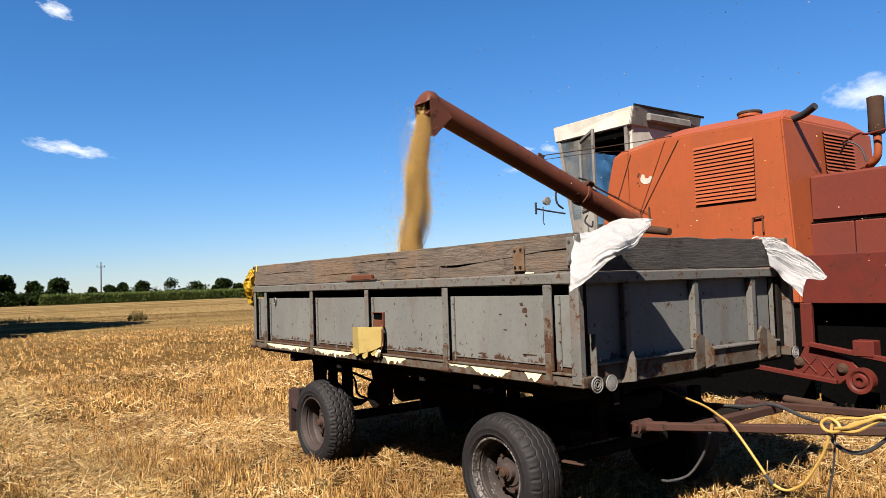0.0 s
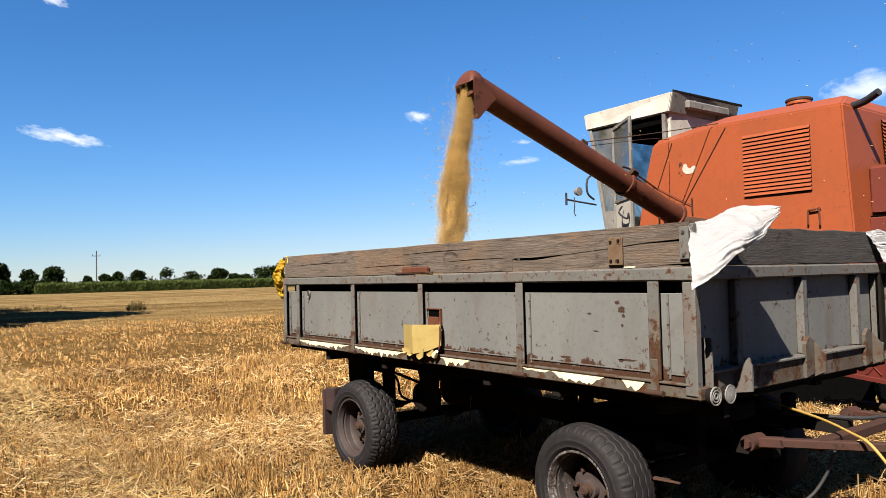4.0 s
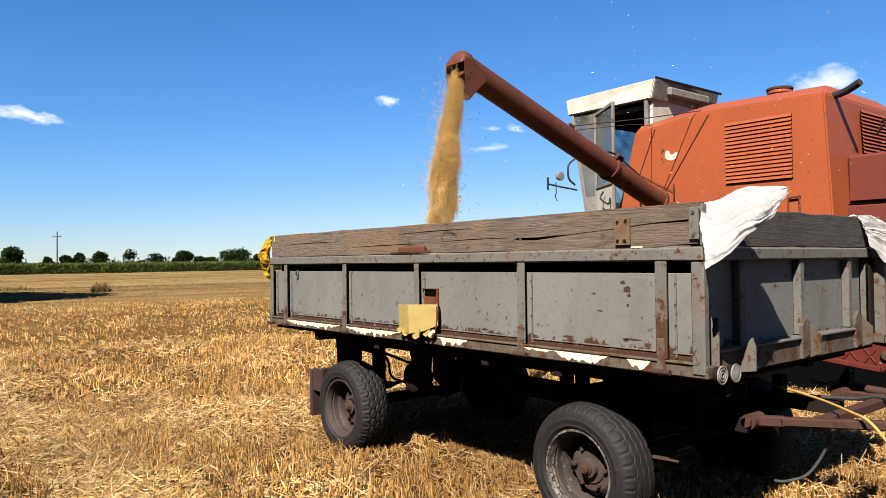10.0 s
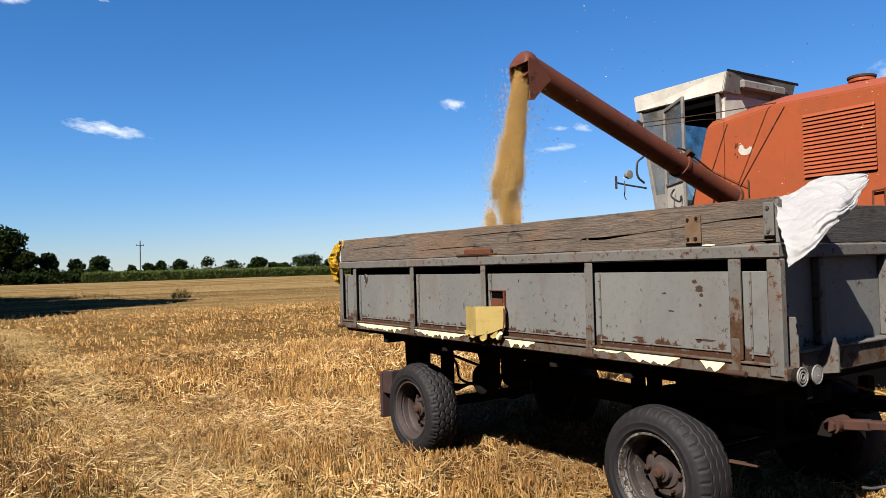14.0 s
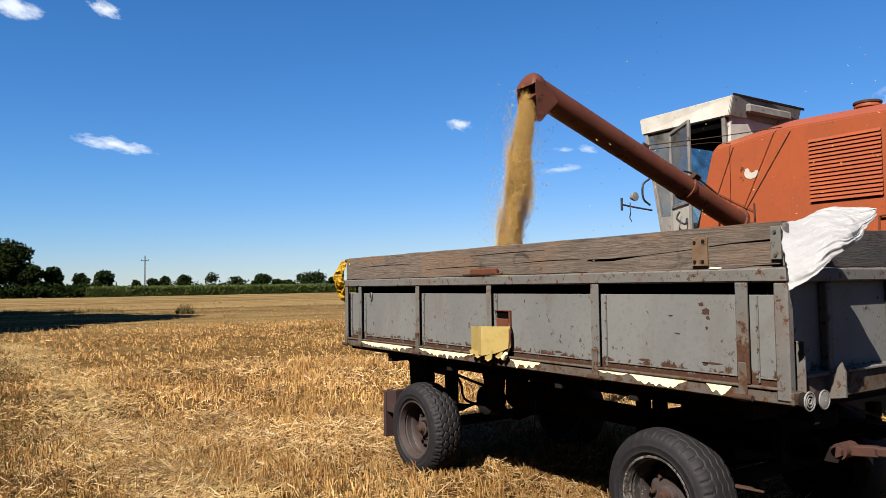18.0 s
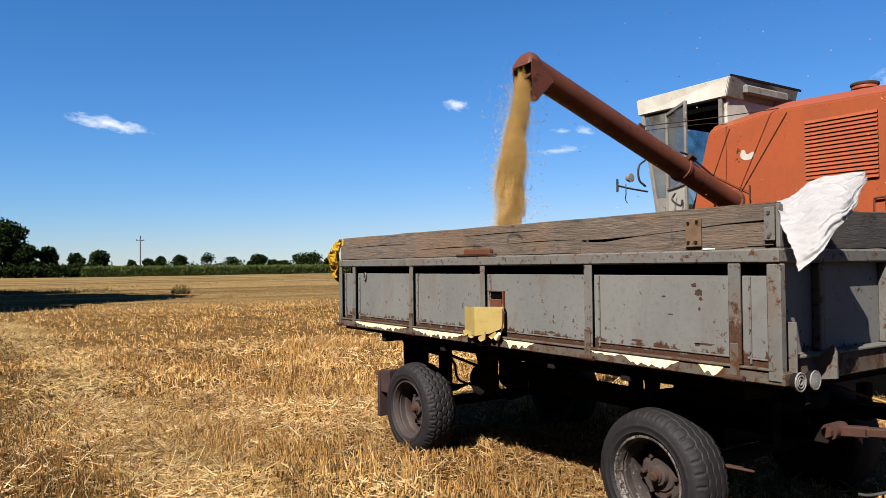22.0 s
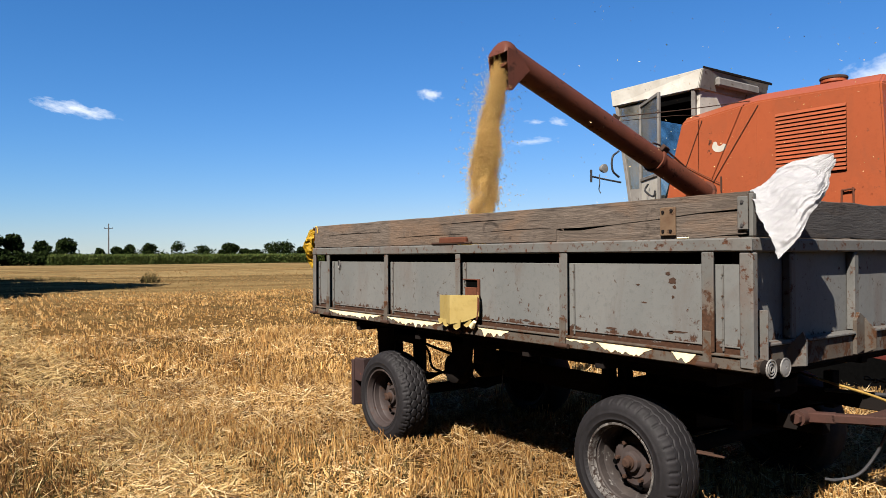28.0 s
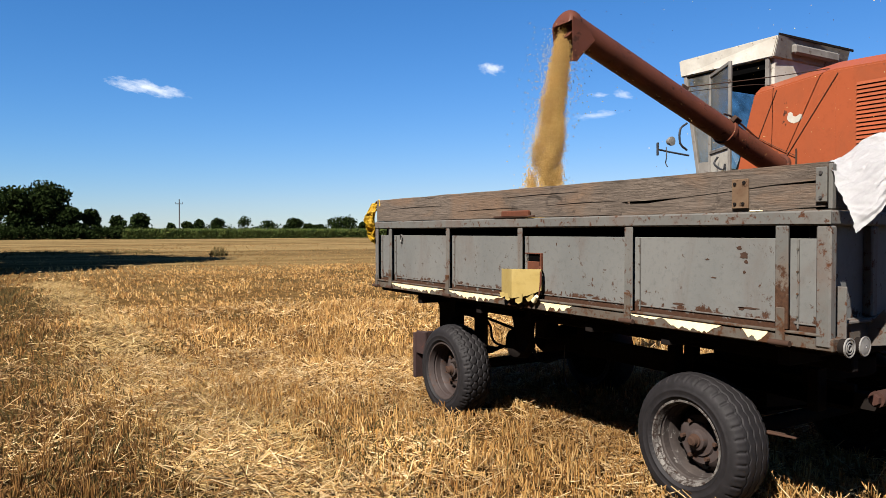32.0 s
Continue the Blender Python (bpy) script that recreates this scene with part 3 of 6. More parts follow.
def stubble():
    """Cut wheat in drill rows along the field, in tufts; looser and coarser with distance."""
    rng = np.random.default_rng(4)
    c, s = math.cos(radians(4.5)), math.sin(radians(4.5))
    V, Q, n0 = [], [], 0
    W, P, n1 = [], [], 0
    for count, near, far, per, width, step, turn in ((15500, 1.2, 9.5, 8, 0.0036, 0.125, (0, 106)), (26000, 9.5, 16, 4, 0.0046, 0.16, (0, 106)), (30000, 16, 34, 4, 0.007, 0.28, (0, 106)), (24000, 34, 95, 4, 0.013, 0.5, (0, 106)),
                                                     (11000, 0.3, 6.5, 3, 0.0042, 0.125, (106, 360)), (19000, 6.5, 16, 3, 0.0046, 0.16, (106, 360))):
        r = np.sqrt(near ** 2 + (far ** 2 - near ** 2) * rng.random(count))
        a = np.radians(turn[0] + (turn[1] - turn[0]) * rng.random(count))
        x, y = -0.5 - r * np.sin(a), -0.3 + r * np.cos(a)
        along, across = -c * x + s * y, s * x + c * y
        across = np.round(across / step) * step + rng.normal(0, step * 0.13, count)
        x, y = -c * along + s * across, s * along + c * across
        if near > 30:
            # the headland was drilled across the rest of the field
            x, y = -np.round(-x / 1.9) * 1.9 + rng.normal(0, 0.22, count), y + rng.normal(0, 0.4, count)
        patch = 0.5 + 0.32 * np.sin(x * 0.9 + 2.2 * np.sin(y * 1.3)) + 0.25 * np.sin(x * 2.1 - y * 2.9) * np.cos(y * 1.7)
        track = np.exp(-((y - 1.2) / 0.32) ** 2)
        keep = rng.random(count) < (0.35 + 0.65 * patch) * (1 - 0.75 * track)
        x, y, patch = x[keep], y[keep], patch[keep]
        m = len(x)
        lean0, tall = np.abs(rng.normal(0, 0.42, m)), (0.052 + 0.074 * rng.random(m)) * (0.7 + 0.5 * patch.clip(0, 1))
        k = np.repeat(np.arange(m), per)
        t = len(k)
        sx, sy = x[k] + rng.normal(0, 0.022 + width, t), y[k] + rng.normal(0, 0.015 + width, t)
        h = tall[k] * (0.6 + 0.55 * rng.random(t)) * (1.0 if near < 30 else 0.7)
        lean = np.abs(lean0[k] + rng.normal(0, 0.32, t)).clip(0, 1.35)
        wide = width * (0.7 + 0.6 * rng.random(t))
        sides = 3 if far < 16 and turn[0] == 0 else 1
        if near < 30:
            # the verge was hardly driven on: browner, older stalks
            old = verge(sx, sy, rng)
            v, q = blades(rng, sx[old], sy[old], rise(sx[old], sy[old]) - 0.005, h[old], wide[old], lean[old], sides)
            W.append(v)
            P.append(q + n1)
            n1 += len(v)
            sx, sy, h, wide, lean = sx[~old], sy[~old], h[~old], wide[~old], lean[~old]
        v, q = blades(rng, sx, sy, rise(sx, sy) - 0.005, h, wide, lean, sides)
        if near > 30:
            tagged(fast_mesh("far_stubble", v, q, STUBBLE_FAR), "duller stubble over the far field", "stubble", kind="stuff")
            continue
        V.append(v)
        Q.append(q + n0)
        n0 += len(v)
    tagged(fast_mesh("stubble", np.concatenate(V), np.concatenate(Q), STUBBLE), "standing golden wheat stubble in drill rows", "stubble", kind="stuff")
    tagged(fast_mesh("brown_stubble", np.concatenate(W), np.concatenate(P), STUBBLE_BROWN), "brown weathered stubble along the verge", "stubble", kind="stuff")
    # broken straw, thick in tangled heaps and thin between them
    V, Q, n0 = [], [], 0
    for count, near, far, width, turn in ((125000, 1.2, 9.5, 0.0034, (0, 106)), (46000, 9.5, 16, 0.0046, (0, 106)), (14000, 16, 32, 0.006, (0, 106)), (90000, 0.3, 7.5, 0.0042, (106, 360)), (52000, 7.5, 16, 0.0050, (106, 360))):
        r = np.sqrt(near ** 2 + (far ** 2 - near ** 2) * rng.random(count))
        a = np.radians(turn[0] + (turn[1] - turn[0]) * rng.random(count))
        x, y = -0.5 - r * np.sin(a), -0.3 + r * np.cos(a)
        heap = 0.5 + 0.5 * np.sin(x * 1.7 + 1.6 * np.sin(y * 2.3)) * np.cos(y * 1.9 + 0.8 * np.sin(x * 1.1))
        along, across = -c * x + s * y, s * x + c * y
        band = np.exp(-((y - 1.2) / 0.3) ** 2)
        heap = np.clip(heap + 0.5 * band, 0, 1.2)
        keep = rng.random(count) < (0.22 + 0.78 * heap ** 1.3) * np.where(verge(x, y, rng), 0.4, 1.0)
        x, y, heap = x[keep], y[keep], heap[keep]
        m = len(x)
        h = 0.04 + 0.15 * rng.random(m) ** 2.0
        lean = np.radians(90 - np.abs(rng.normal(0, 17, m)))
        v, q = blades(rng, x, y, rise(x, y) + 0.006 + 0.065 * heap * rng.random(m), h, width * (0.6 + 0.7 * rng.random(m)), lean, 3 if far < 16 and turn[0] == 0 else 1)
        V.append(v)
        Q.append(q + n0)
        n0 += len(v)
    tagged(fast_mesh("loose_straw", np.concatenate(V), np.concatenate(Q), LITTER), "loose broken straw lying over the stubble", "straw", kind="stuff")


def windrow():
    """The pale strip of pressed straw that a wheel has left along the field."""
    rng = np.random.default_rng(15)
    V, Q, n0 = [], [], 0
    for count, x0, x1, width in ((7500, -9.5, -2.2, 0.0034), (7000, -26.0, -9.5, 0.0055)):
        x = rng.uniform(x0, x1, count)
        y = 1.2 + 0.10 * np.sin(x * 0.8) + rng.normal(0, 0.30, count)
        v, q = blades(rng, x, y, rise(x, y) + 0.008 + 0.035 * rng.random(count), 0.05 + 0.13 * rng.random(count), width * (0.6 + 0.7 * rng.random(count)), np.radians(90 - np.abs(rng.normal(0, 16, count))))
        V.append(v)
        Q.append(q + n0)
        n0 += len(v)
    tagged(fast_mesh("pressed_straw", np.concatenate(V), np.concatenate(Q), PALE_STRAW), "pale strip of pressed straw along the field", "straw", kind="stuff")


def weeds():
    """Low dark weeds in patches and the lone bush by the shadow."""
    rng = np.random.default_rng(9)
    px, py, _ = sector(rng, 60, 2.0, 60, 20, 100)
    k = rng.integers(0, 60, 5000)
    x, y = px[k] + rng.normal(0, 0.35, 5000), py[k] + rng.normal(0, 0.35, 5000)
    v, q = blades(rng, x, y, rise(x, y), 0.04 + 0.08 * rng.random(5000), np.full(5000, 0.004), np.abs(rng.normal(0.5, 0.3, 5000)))
    tagged(fast_mesh("weeds", v, q, WEEDS), "low green weeds between the stubble", "weeds", kind="stuff")
    # dark weedy verge where little was cut
    n = 11000
    x = rng.uniform(-24, -2.5, n)
    y = 0.7 - np.abs(rng.normal(0, 1.4, n)) + 0.35 * np.sin(x * 1.9) + 0.3 * np.sin(x * 0.7 + 1) + rng.normal(0, 0.35, n)
    v, q = blades(rng, x, y, rise(x, y), 0.03 + 0.08 * rng.random(n), np.full(n, 0.0045), np.abs(rng.normal(0.5, 0.3, n)))
    tagged(fast_mesh("verge_weeds", v, q, WEEDS), "low brownish green weeds along the verge", "weeds", kind="stuff")
    n = 130
    a, rr = rng.random(n) * 2 * np.pi, np.sqrt(rng.random(n))
    x, y = -44.0 + 0.4 * rr * np.cos(a), 10.75 + 0.5 * rr * np.sin(a)
    v, q = blades(rng, x, y, rise(x, y), (0.2 + 0.5 * rng.random(n)) * (1.15 - 0.6 * rr), np.full(n, 0.015), np.abs(rng.normal(0.35, 0.25, n)))
    tagged(fast_mesh("bush", v, q, WEEDS), "lone dry green bush standing in the stubble", "bush")
    n = 1100
    x, y = -55 + rng.normal(0, 3, n), rng.uniform(-4, 9, n)
    v, q = blades(rng, x, y, rise(x, y), 0.06 + 0.16 * rng.random(n), np.full(n, 0.016), np.abs(rng.normal(0.8, 0.4, n)))
    tagged(fast_mesh("field_weeds", v, q, WEEDS), "strip of taller weeds along the shaded edge", "weeds", kind="stuff")


def leaf_cloud(rng, lobes, count, size):
    """Loose leaf clumps spread through ellipsoid lobes (x, y, z, rx, ry, rz)."""
    lobes = np.array(lobes)
    wgt = (lobes[:, 3] * lobes[:, 4] * lobes[:, 5]) ** 0.75
    k = rng.choice(len(lobes), count, p=wgt / wgt.sum())
    d = rng.normal(size=(count, 3))
    d /= np.linalg.norm(d, axis=1)[:, None]
    c = lobes[k, :3] + d * lobes[k, 3:] * (rng.random(count) ** 0.4)[:, None] * (0.82 + 0.36 * rng.random(count))[:, None]
    u = rng.normal(size=(count, 3))
    u /= np.linalg.norm(u, axis=1)[:, None]
    w = np.cross(u, rng.normal(size=(count, 3)))
    w /= np.linalg.norm(w, axis=1)[:, None]
    s = size * (0.5 + rng.random(count))[:, None]
    v = np.stack([c - u * s, c - w * s * 0.6, c + u * s, c + w * s * 0.6], 1).reshape(-1, 3)
    return v, np.arange(count * 4).reshape(-1, 4)


def tree(name, at, height, spread, seed, label, leaves=2600, size=0.34, trunk=0.22, bare=0.0):
    rng = np.random.default_rng(seed)
    ob = thing(name, at, label, "tree", "trees along the field edge" if name == "tree" else "roadside trees")
    bm = bmesh.new()
    top = height * (0.55 + 0.1 * rng.random())
    add_rod(bm, (0, 0, -0.1), (0.1, 0.1, top), height * 0.024 + 0.04, height * 0.012, 9)
    lobes = [(0, 0, height * 0.70, spread * 0.34, spread * 0.34, height * 0.27)]
    for i in range(7 + int(4 * rng.random())):
        a = 2 * math.pi * (i + rng.random()) / 8
        rr = spread * (0.16 + 0.20 * rng.random())
        z = height * (trunk + 0.12 + (0.66 - trunk) * rng.random())
        s = spread * (0.10 + 0.13 * rng.random())
        lobes.append((rr * math.cos(a), rr * math.sin(a), z, s, s, s * (0.75 + 0.3 * rng.random())))
        add_rod(bm, (0, 0, height * (trunk * 0.7 + 0.1 * rng.random())), (rr * math.cos(a), rr * math.sin(a), z), height * 0.011, height * 0.004, 6)
    part("trunk", bm, BARK, ob, smooth=True, local=True)
    v, q = leaf_cloud(rng, lobes, int(leaves * (1 - bare)), size)
    fast_mesh("crown", v, q, LEAF, ob)
    return ob


def distance():
    """Trees, hedge, corn and pole along the far side of the field."""
    # the big clump beyond the field's corner
    tree("tree", (-163, 2.0, 0), 10.6, 11.5, 11, "tall dark broadleaf tree at the field edge", 5200, 0.34, 0.05)
    tree("tree", (-165, 7.2, 0), 11.9, 12.0, 12, "tallest dark tree in the clump at the field edge", 6000, 0.34, 0.05)
    tree("tree", (-162, 11.2, 0), 6.6, 6.6, 13, "dark leafy tree in the clump at the field edge", 3600, 0.32, 0.05)
    tree("tree", (-168, 15.8, 0), 6.3, 4.8, 14, "rounded dark tree behind the hedge", 2600, 0.34, 0.05)
    tree("tree", (-168, 20.7, 0), 5.1, 3.7, 15, "small rounded tree behind the hedge", 1800, 0.32, 0.05)
    tree("tree", (-172, 26.0, 0), 5.8, 5.6, 16, "broad rounded tree beside the corn", 2600, 0.32, 0.08)
    tree("tree", (-166, -4.0, 0), 10.5, 10.0, 17, "tall dark broadleaf tree at the field edge", 4000, 0.36, 0.05)
    tree("tree", (-170, -14.0, 0), 11.0, 11.0, 18, "tall dark broadleaf tree at the field edge", 3000, 0.42, 0.05)
    rng = np.random.default_rng(21)
    lobes = [(-158.5 + rng.normal(0, 0.7), y, 0.9 + 0.5 * rng.random(), 1.4, 1.6, 1.0 + 0.9 * rng.random()) for y in np.arange(-20, 21.5, 1.3)]
    v, q = leaf_cloud(rng, lobes, 11000, 0.26)
    tagged(fast_mesh("hedge", v, q, LEAF), "dense dark hedge along the field edge", "hedge", kind="stuff")
    # separate trees beyond the corn
    for i, (y, h, wide, bare) in enumerate(((47.3, 4.5, 2.9, 0.1), (52.2, 5.1, 3.6, 0.1), (56.2, 5.8, 3.6, 0.2), (62.0, 6.2, 4.4, 0.2), (71.3, 7.1, 4.6, 0.7), (79.7, 5.8, 5.4, 0.6), (89.0, 6.5, 5.8, 0.0),
                                            (95.2, 4.5, 3.4, 0.0), (98.7, 4.3, 4.0, 0.1), (107.6, 7.3, 11.4, 0.0), (117.5, 5.4, 5.0, 0.2), (128.0, 6.3, 6.0, 0.1), (138.0, 5.2, 4.6, 0.3))):
        tree("tree", (-250, y, 0), h, wide * 1.3, 40 + i, "distant dark tree beyond the corn field" if bare < 0.25 else "distant sparse tree beyond the corn field", 1900, 0.36, (-0.12, 0.0, -0.06, -0.1)[i % 4], bare)
    lobes = [(-262 + rng.normal(0, 3), y, 1.4, 3, 3 + 4 * rng.random(), 1.4 + 1.9 * rng.random() ** 2) for y in np.arange(30, 210, 3.4)]
    v, q = leaf_cloud(rng, lobes, 14000, 0.42)
    tagged(fast_mesh("far_woods", v, q, LEAF), "low distant line of dark bushes", "woods", kind="stuff")
    # corn
    n = 70000
    u = rng.random(n)
    x, y = -157.5 - 28 * u ** 2.2, rng.uniform(20.5, 240, n)
    y[: n // 2] = rng.uniform(20.5, 90, n // 2)
    foot = 1.75 * rng.random(n) * (rng.random(n) < 0.8)
    h = np.where(foot > 0, 0.35 + 0.35 * rng.random(n), 1.7 + 0.55 * rng.random(n))
    v, q = blades(rng, x, y, foot, h, np.where(foot > 0, 0.05 + 0.05 * rng.random(n), 0.03), np.where(foot > 0, np.abs(rng.normal(0.9, 0.4, n)), 0.06), 1)
    tagged(fast_mesh("corn_field", v, q, CORN), "tall green corn standing beyond the stubble", "corn", kind="stuff")
    pole = thing("utility_pole", (-205, 40.9, 0), "distant wooden power pole with short crossarms", "utility pole")
    rod("post", (-205, 40.9, 0), (-205, 40.9, 10.3), 0.19, POLEWOOD, pole, 0.13, 10)
    beam("crossarm", (-205.2, 39.9, 9.0), (-205.2, 41.9, 9.0), 0.14, 0.16, POLEWOOD, pole)
    for y in (40.0, 40.9, 41.8):
        rod("insulator", (-205.2, y, 9.1), (-205.2, y, 9.45), 0.08, BLACKPIPE, pole, 0.05, 8)
    # the roadside trees, out of view, that shade the strip of stubble
    for i, (x, y, h, w) in enumerate(((-34.5, -7.6, 19.0, 11.0), (-41.0, -8.0, 17.0, 11.0), (-48.0, -8.5, 15.0, 11.0), (-30.5, -8.4, 11.5, 7.0), (-54.0, -8.5, 12.5, 9.0))):
        tree("unseen_tree", (x, y, 0), h, w, 71 + i, "tall out-of-view tree added to block light", 7500, 0.5, 0.1)
    # more unseen trees and a hedge, added behind the viewer to block sky light
    first = tree("unseen_tree", (-24.0, -14.0, 0), 12.0, 11.0, 81, "tall out-of-view tree added to block light", 9000, 0.55, -0.05)
    second = tree("unseen_tree", (-17.5, -14.5, 0), 11.5, 11.0, 82, "tall out-of-view tree added to block light", 9000, 0.55, -0.05)
    for i in range(8):
        copy_thing((first, second)[i % 2], pose(-11.0 + 6.2 * i, -14.0 - 0.9 * (i % 3), 0, 0, 0, 70 * i))
    # unseen hedge added to close off the low sky between these trees
    lobes = [(x + rng.normal(0, 0.5), -15.5 + rng.normal(0, 0.5), 1.6, 1.9, 1.6, 1.5 + 0.9 * rng.random()) for x in np.arange(-30, 42, 1.8)]
    v, q = leaf_cloud(rng, lobes, 12000, 0.36)
    tagged(fast_mesh("unseen_hedge", v, q, LEAF), "dense out-of-view hedge added to block low sky light", "hedge", kind="stuff")


ground()
stubble()
windrow()
weeds()
distance()


# ---- clouds ----
def cloud_mat(seed, aspect, dense):
    m, n, l, b = shader("glowing_cloud")
    tc = n.new("ShaderNodeTexCoord")
    ln = n.new("ShaderNodeVectorMath")
    ln.operation = 'LENGTH'
    l.new(tc.outputs["Object"], ln.inputs[0])
    mp = n.new("ShaderNodeMapping")
    mp.inputs["Location"].default_value = (seed * 3.1, seed * 1.7, 0)
    mp.inputs["Scale"].default_value = (0.75 * aspect ** 0.55, 0.95, 1)
    l.new(tc.outputs["Object"], mp.inputs["Vector"])
    f = noise_node(n, l, mp.outputs[0], 1.5, 9, 0.60, 0.15)
    soft = arith(n, l, 'SUBTRACT', arith(n, l, 'ADD', arith(n, l, 'MULTIPLY', f, 1.5), 0.02), ln.outputs["Value"])
    alpha = arith(n, l, 'MULTIPLY', ramp(n, l, soft, 0.0, 0.58), dense)
    # the cloud's sunlit white is given off by the surface itself
    em, tr, ms = n.new("ShaderNodeEmission"), n.new("ShaderNodeBsdfTransparent"), n.new("ShaderNodeMixShader")
    em.inputs["Color"].default_value, em.inputs["Strength"].default_value = (0.93, 0.96, 1.0, 1), 0.33
    l.new(alpha, ms.inputs[0])
    l.new(tr.outputs[0], ms.inputs[1])
    l.new(em.outputs[0], ms.inputs[2])
    l.new(ms.outputs[0], n["Material Output"].inputs["Surface"])
    return m


def cloud(at, wide, high, tilt, seed, label, dense=0.85):
    """A small far fair-weather cloud, gently domed, facing the field."""
    bm = bmesh.new()
    bmesh.ops.create_grid(bm, x_segments=24, y_segments=14, size=1.0)
    for v in bm.verts:
        v.co.z = 0.25 * (1 - v.co.x ** 2) * (1 - v.co.y ** 2) + 0.1 * noise.noise(v.co * 2 + Vector((seed, 0, 0)))
    ob = part("cloud", bm, cloud_mat(seed, wide / high, dense), None, smooth=True)
    at = Vector(at)
    ob.matrix_world = Matrix.Translation(at) @ (Vector((-0.5, 0, 1.5)) - at).to_track_quat("Z", "Y").to_matrix().to_4x4() @ pose(0, 0, 0, 0, 0, tilt) @ Matrix.Diagonal((wide, high, high, 1))
    tagged(ob, label, "cloud", "small fair-weather clouds")


cloud((-2000, 316, 372), 124, 27, -7, 1, "thin elongated white cloud")
cloud((-2000, 1405, 545), 60, 27, -10, 2, "small ragged white cloud", 0.7)
cloud((-2000, 1880, 428), 124, 20, 4, 3, "thin flat white cloud", 0.42)
cloud((-2000, 1885, 502), 53, 12, -4, 4, "tiny faint white cloud", 0.42)
cloud((-2000, 2010, 516), 55, 20, -15, 5, "tiny faint white cloud", 0.42)
cloud((-2000, 4830, 1120), 290, 135, 4, 6, "puffy white cloud behind the harvester", 0.7)
cloud((-2000, 100, 685), 75, 40, -15, 7, "small white cloud high over the field")
cloud((-2000, 300, 720), 52, 26, -15, 8, "small white cloud high over the field")


# ---- the grain trailer ----
X0, X1, Y0, Y1 = -6.88, -2.52, 2.90, 5.00        # outside of the box
ZF, ZR0, ZR1, ZT = 1.00, 1.525, 1.59, 1.792       # floor, top rail, plank top
trailer = thing("grain_trailer", (-4.7, 3.95, 0), "old grey steel grain trailer with weathered plank sideboards", "trailer")


def tyre(s, front, fine, hub):
    """One moulded tyre: zigzag ribs and slit shoulders on the steering wheels, hexagonal lugs on the rear ones."""
    R, lug = 0.3685, 34
    side = [(-0.105, 0.222), (-0.126, 0.232), (-0.1355, 0.246), (-0.139, 0.248), (-0.1355, 0.251), (-0.138, 0.262), (-0.139, 0.279), (-0.142, 0.283), (-0.1385, 0.288), (-0.137, 0.302), (-0.132, 0.318), (-0.127, 0.328)]
    crown = np.linspace(-0.122, 0.122, 77 if fine > 4 else 13)
    top = R - 0.034 * np.abs(crown / 0.122) ** 3.2
    outline = np.array(side + list(zip(crown, top)) + [(-h, r) for h, r in side[::-1]])
    a = 2 * np.pi * np.arange(lug * fine) / (lug * fine)
    H, A = np.meshgrid(outline[:, 0], a)
    rad = np.meshgrid(outline[:, 1], a)[0]
    turn = A * lug / (2 * np.pi)
    wave = np.abs((turn % 1.0) - 0.5)
    tread = np.abs(H) < 0.1235
    cut = np.zeros_like(H)
    if front:
        for h in (-0.068, -0.024, 0.024, 0.068):
            cut = np.maximum(cut, 0.009 * np.clip(1.6 - np.abs(H - h - 0.020 * (wave - 0.25)) / 0.0023, 0, 1))
        slit = np.clip(1.7 - np.abs(wave - 0.02) / 0.055, 0, 1) * np.clip((np.abs(H) - 0.080) / 0.006, 0, 1)
        cut = np.maximum(cut, 0.011 * slit) - 0.003 * np.clip((np.abs(H) - 0.080) / 0.010, 0, 1) * np.sin(np.pi * (turn % 1.0))
    else:
        pitch = 2 * np.pi * 0.366 / lug
        near, second = np.full_like(H, 9.0), np.full_like(H, 9.0)
        for row, h in enumerate((-0.092, -0.046, 0.0, 0.046, 0.092)):
            shift = 0.5 * (row % 2)
            for step in (-1, 0, 1):
                d = np.hypot((np.floor(turn - shift) + 0.5 + step - (turn - shift)) * pitch, (H - h) * 1.15)
                second = np.minimum(second, np.maximum(near, d))
                near = np.minimum(near, d)
        cut = 0.010 * np.clip(1.5 - (second - near) / 0.009, 0, 1) * (np.abs(H) < 0.108)
        hole = np.hypot(((turn % 1.0) - 0.5) * pitch, np.abs(H) - 0.098)
        cut = np.maximum(cut, 0.008 * np.clip(1.6 - hole / 0.007, 0, 1))
        cut = np.maximum(cut, 0.009 * np.clip(1.5 - wave / 0.09, 0, 1) * np.clip((np.abs(H) - 0.098) / 0.008, 0, 1))
    rad = rad - cut * tread
    n, m = H.shape
    verts = np.stack([np.cos(A) * rad, s * H, np.sin(A) * rad], 2).reshape(-1, 3)
    u, w = np.meshgrid(np.arange(n), np.arange(m - 1), indexing="ij")
    v = (u + 1) % n
    ob = fast_mesh("tyre", verts, np.stack([u * m + w, v * m + w, v * m + w + 1, u * m + w + 1], 2).reshape(-1, 4), RUBBER, hub)
    for f in ob.data.polygons:
        f.use_smooth = True
    return ob


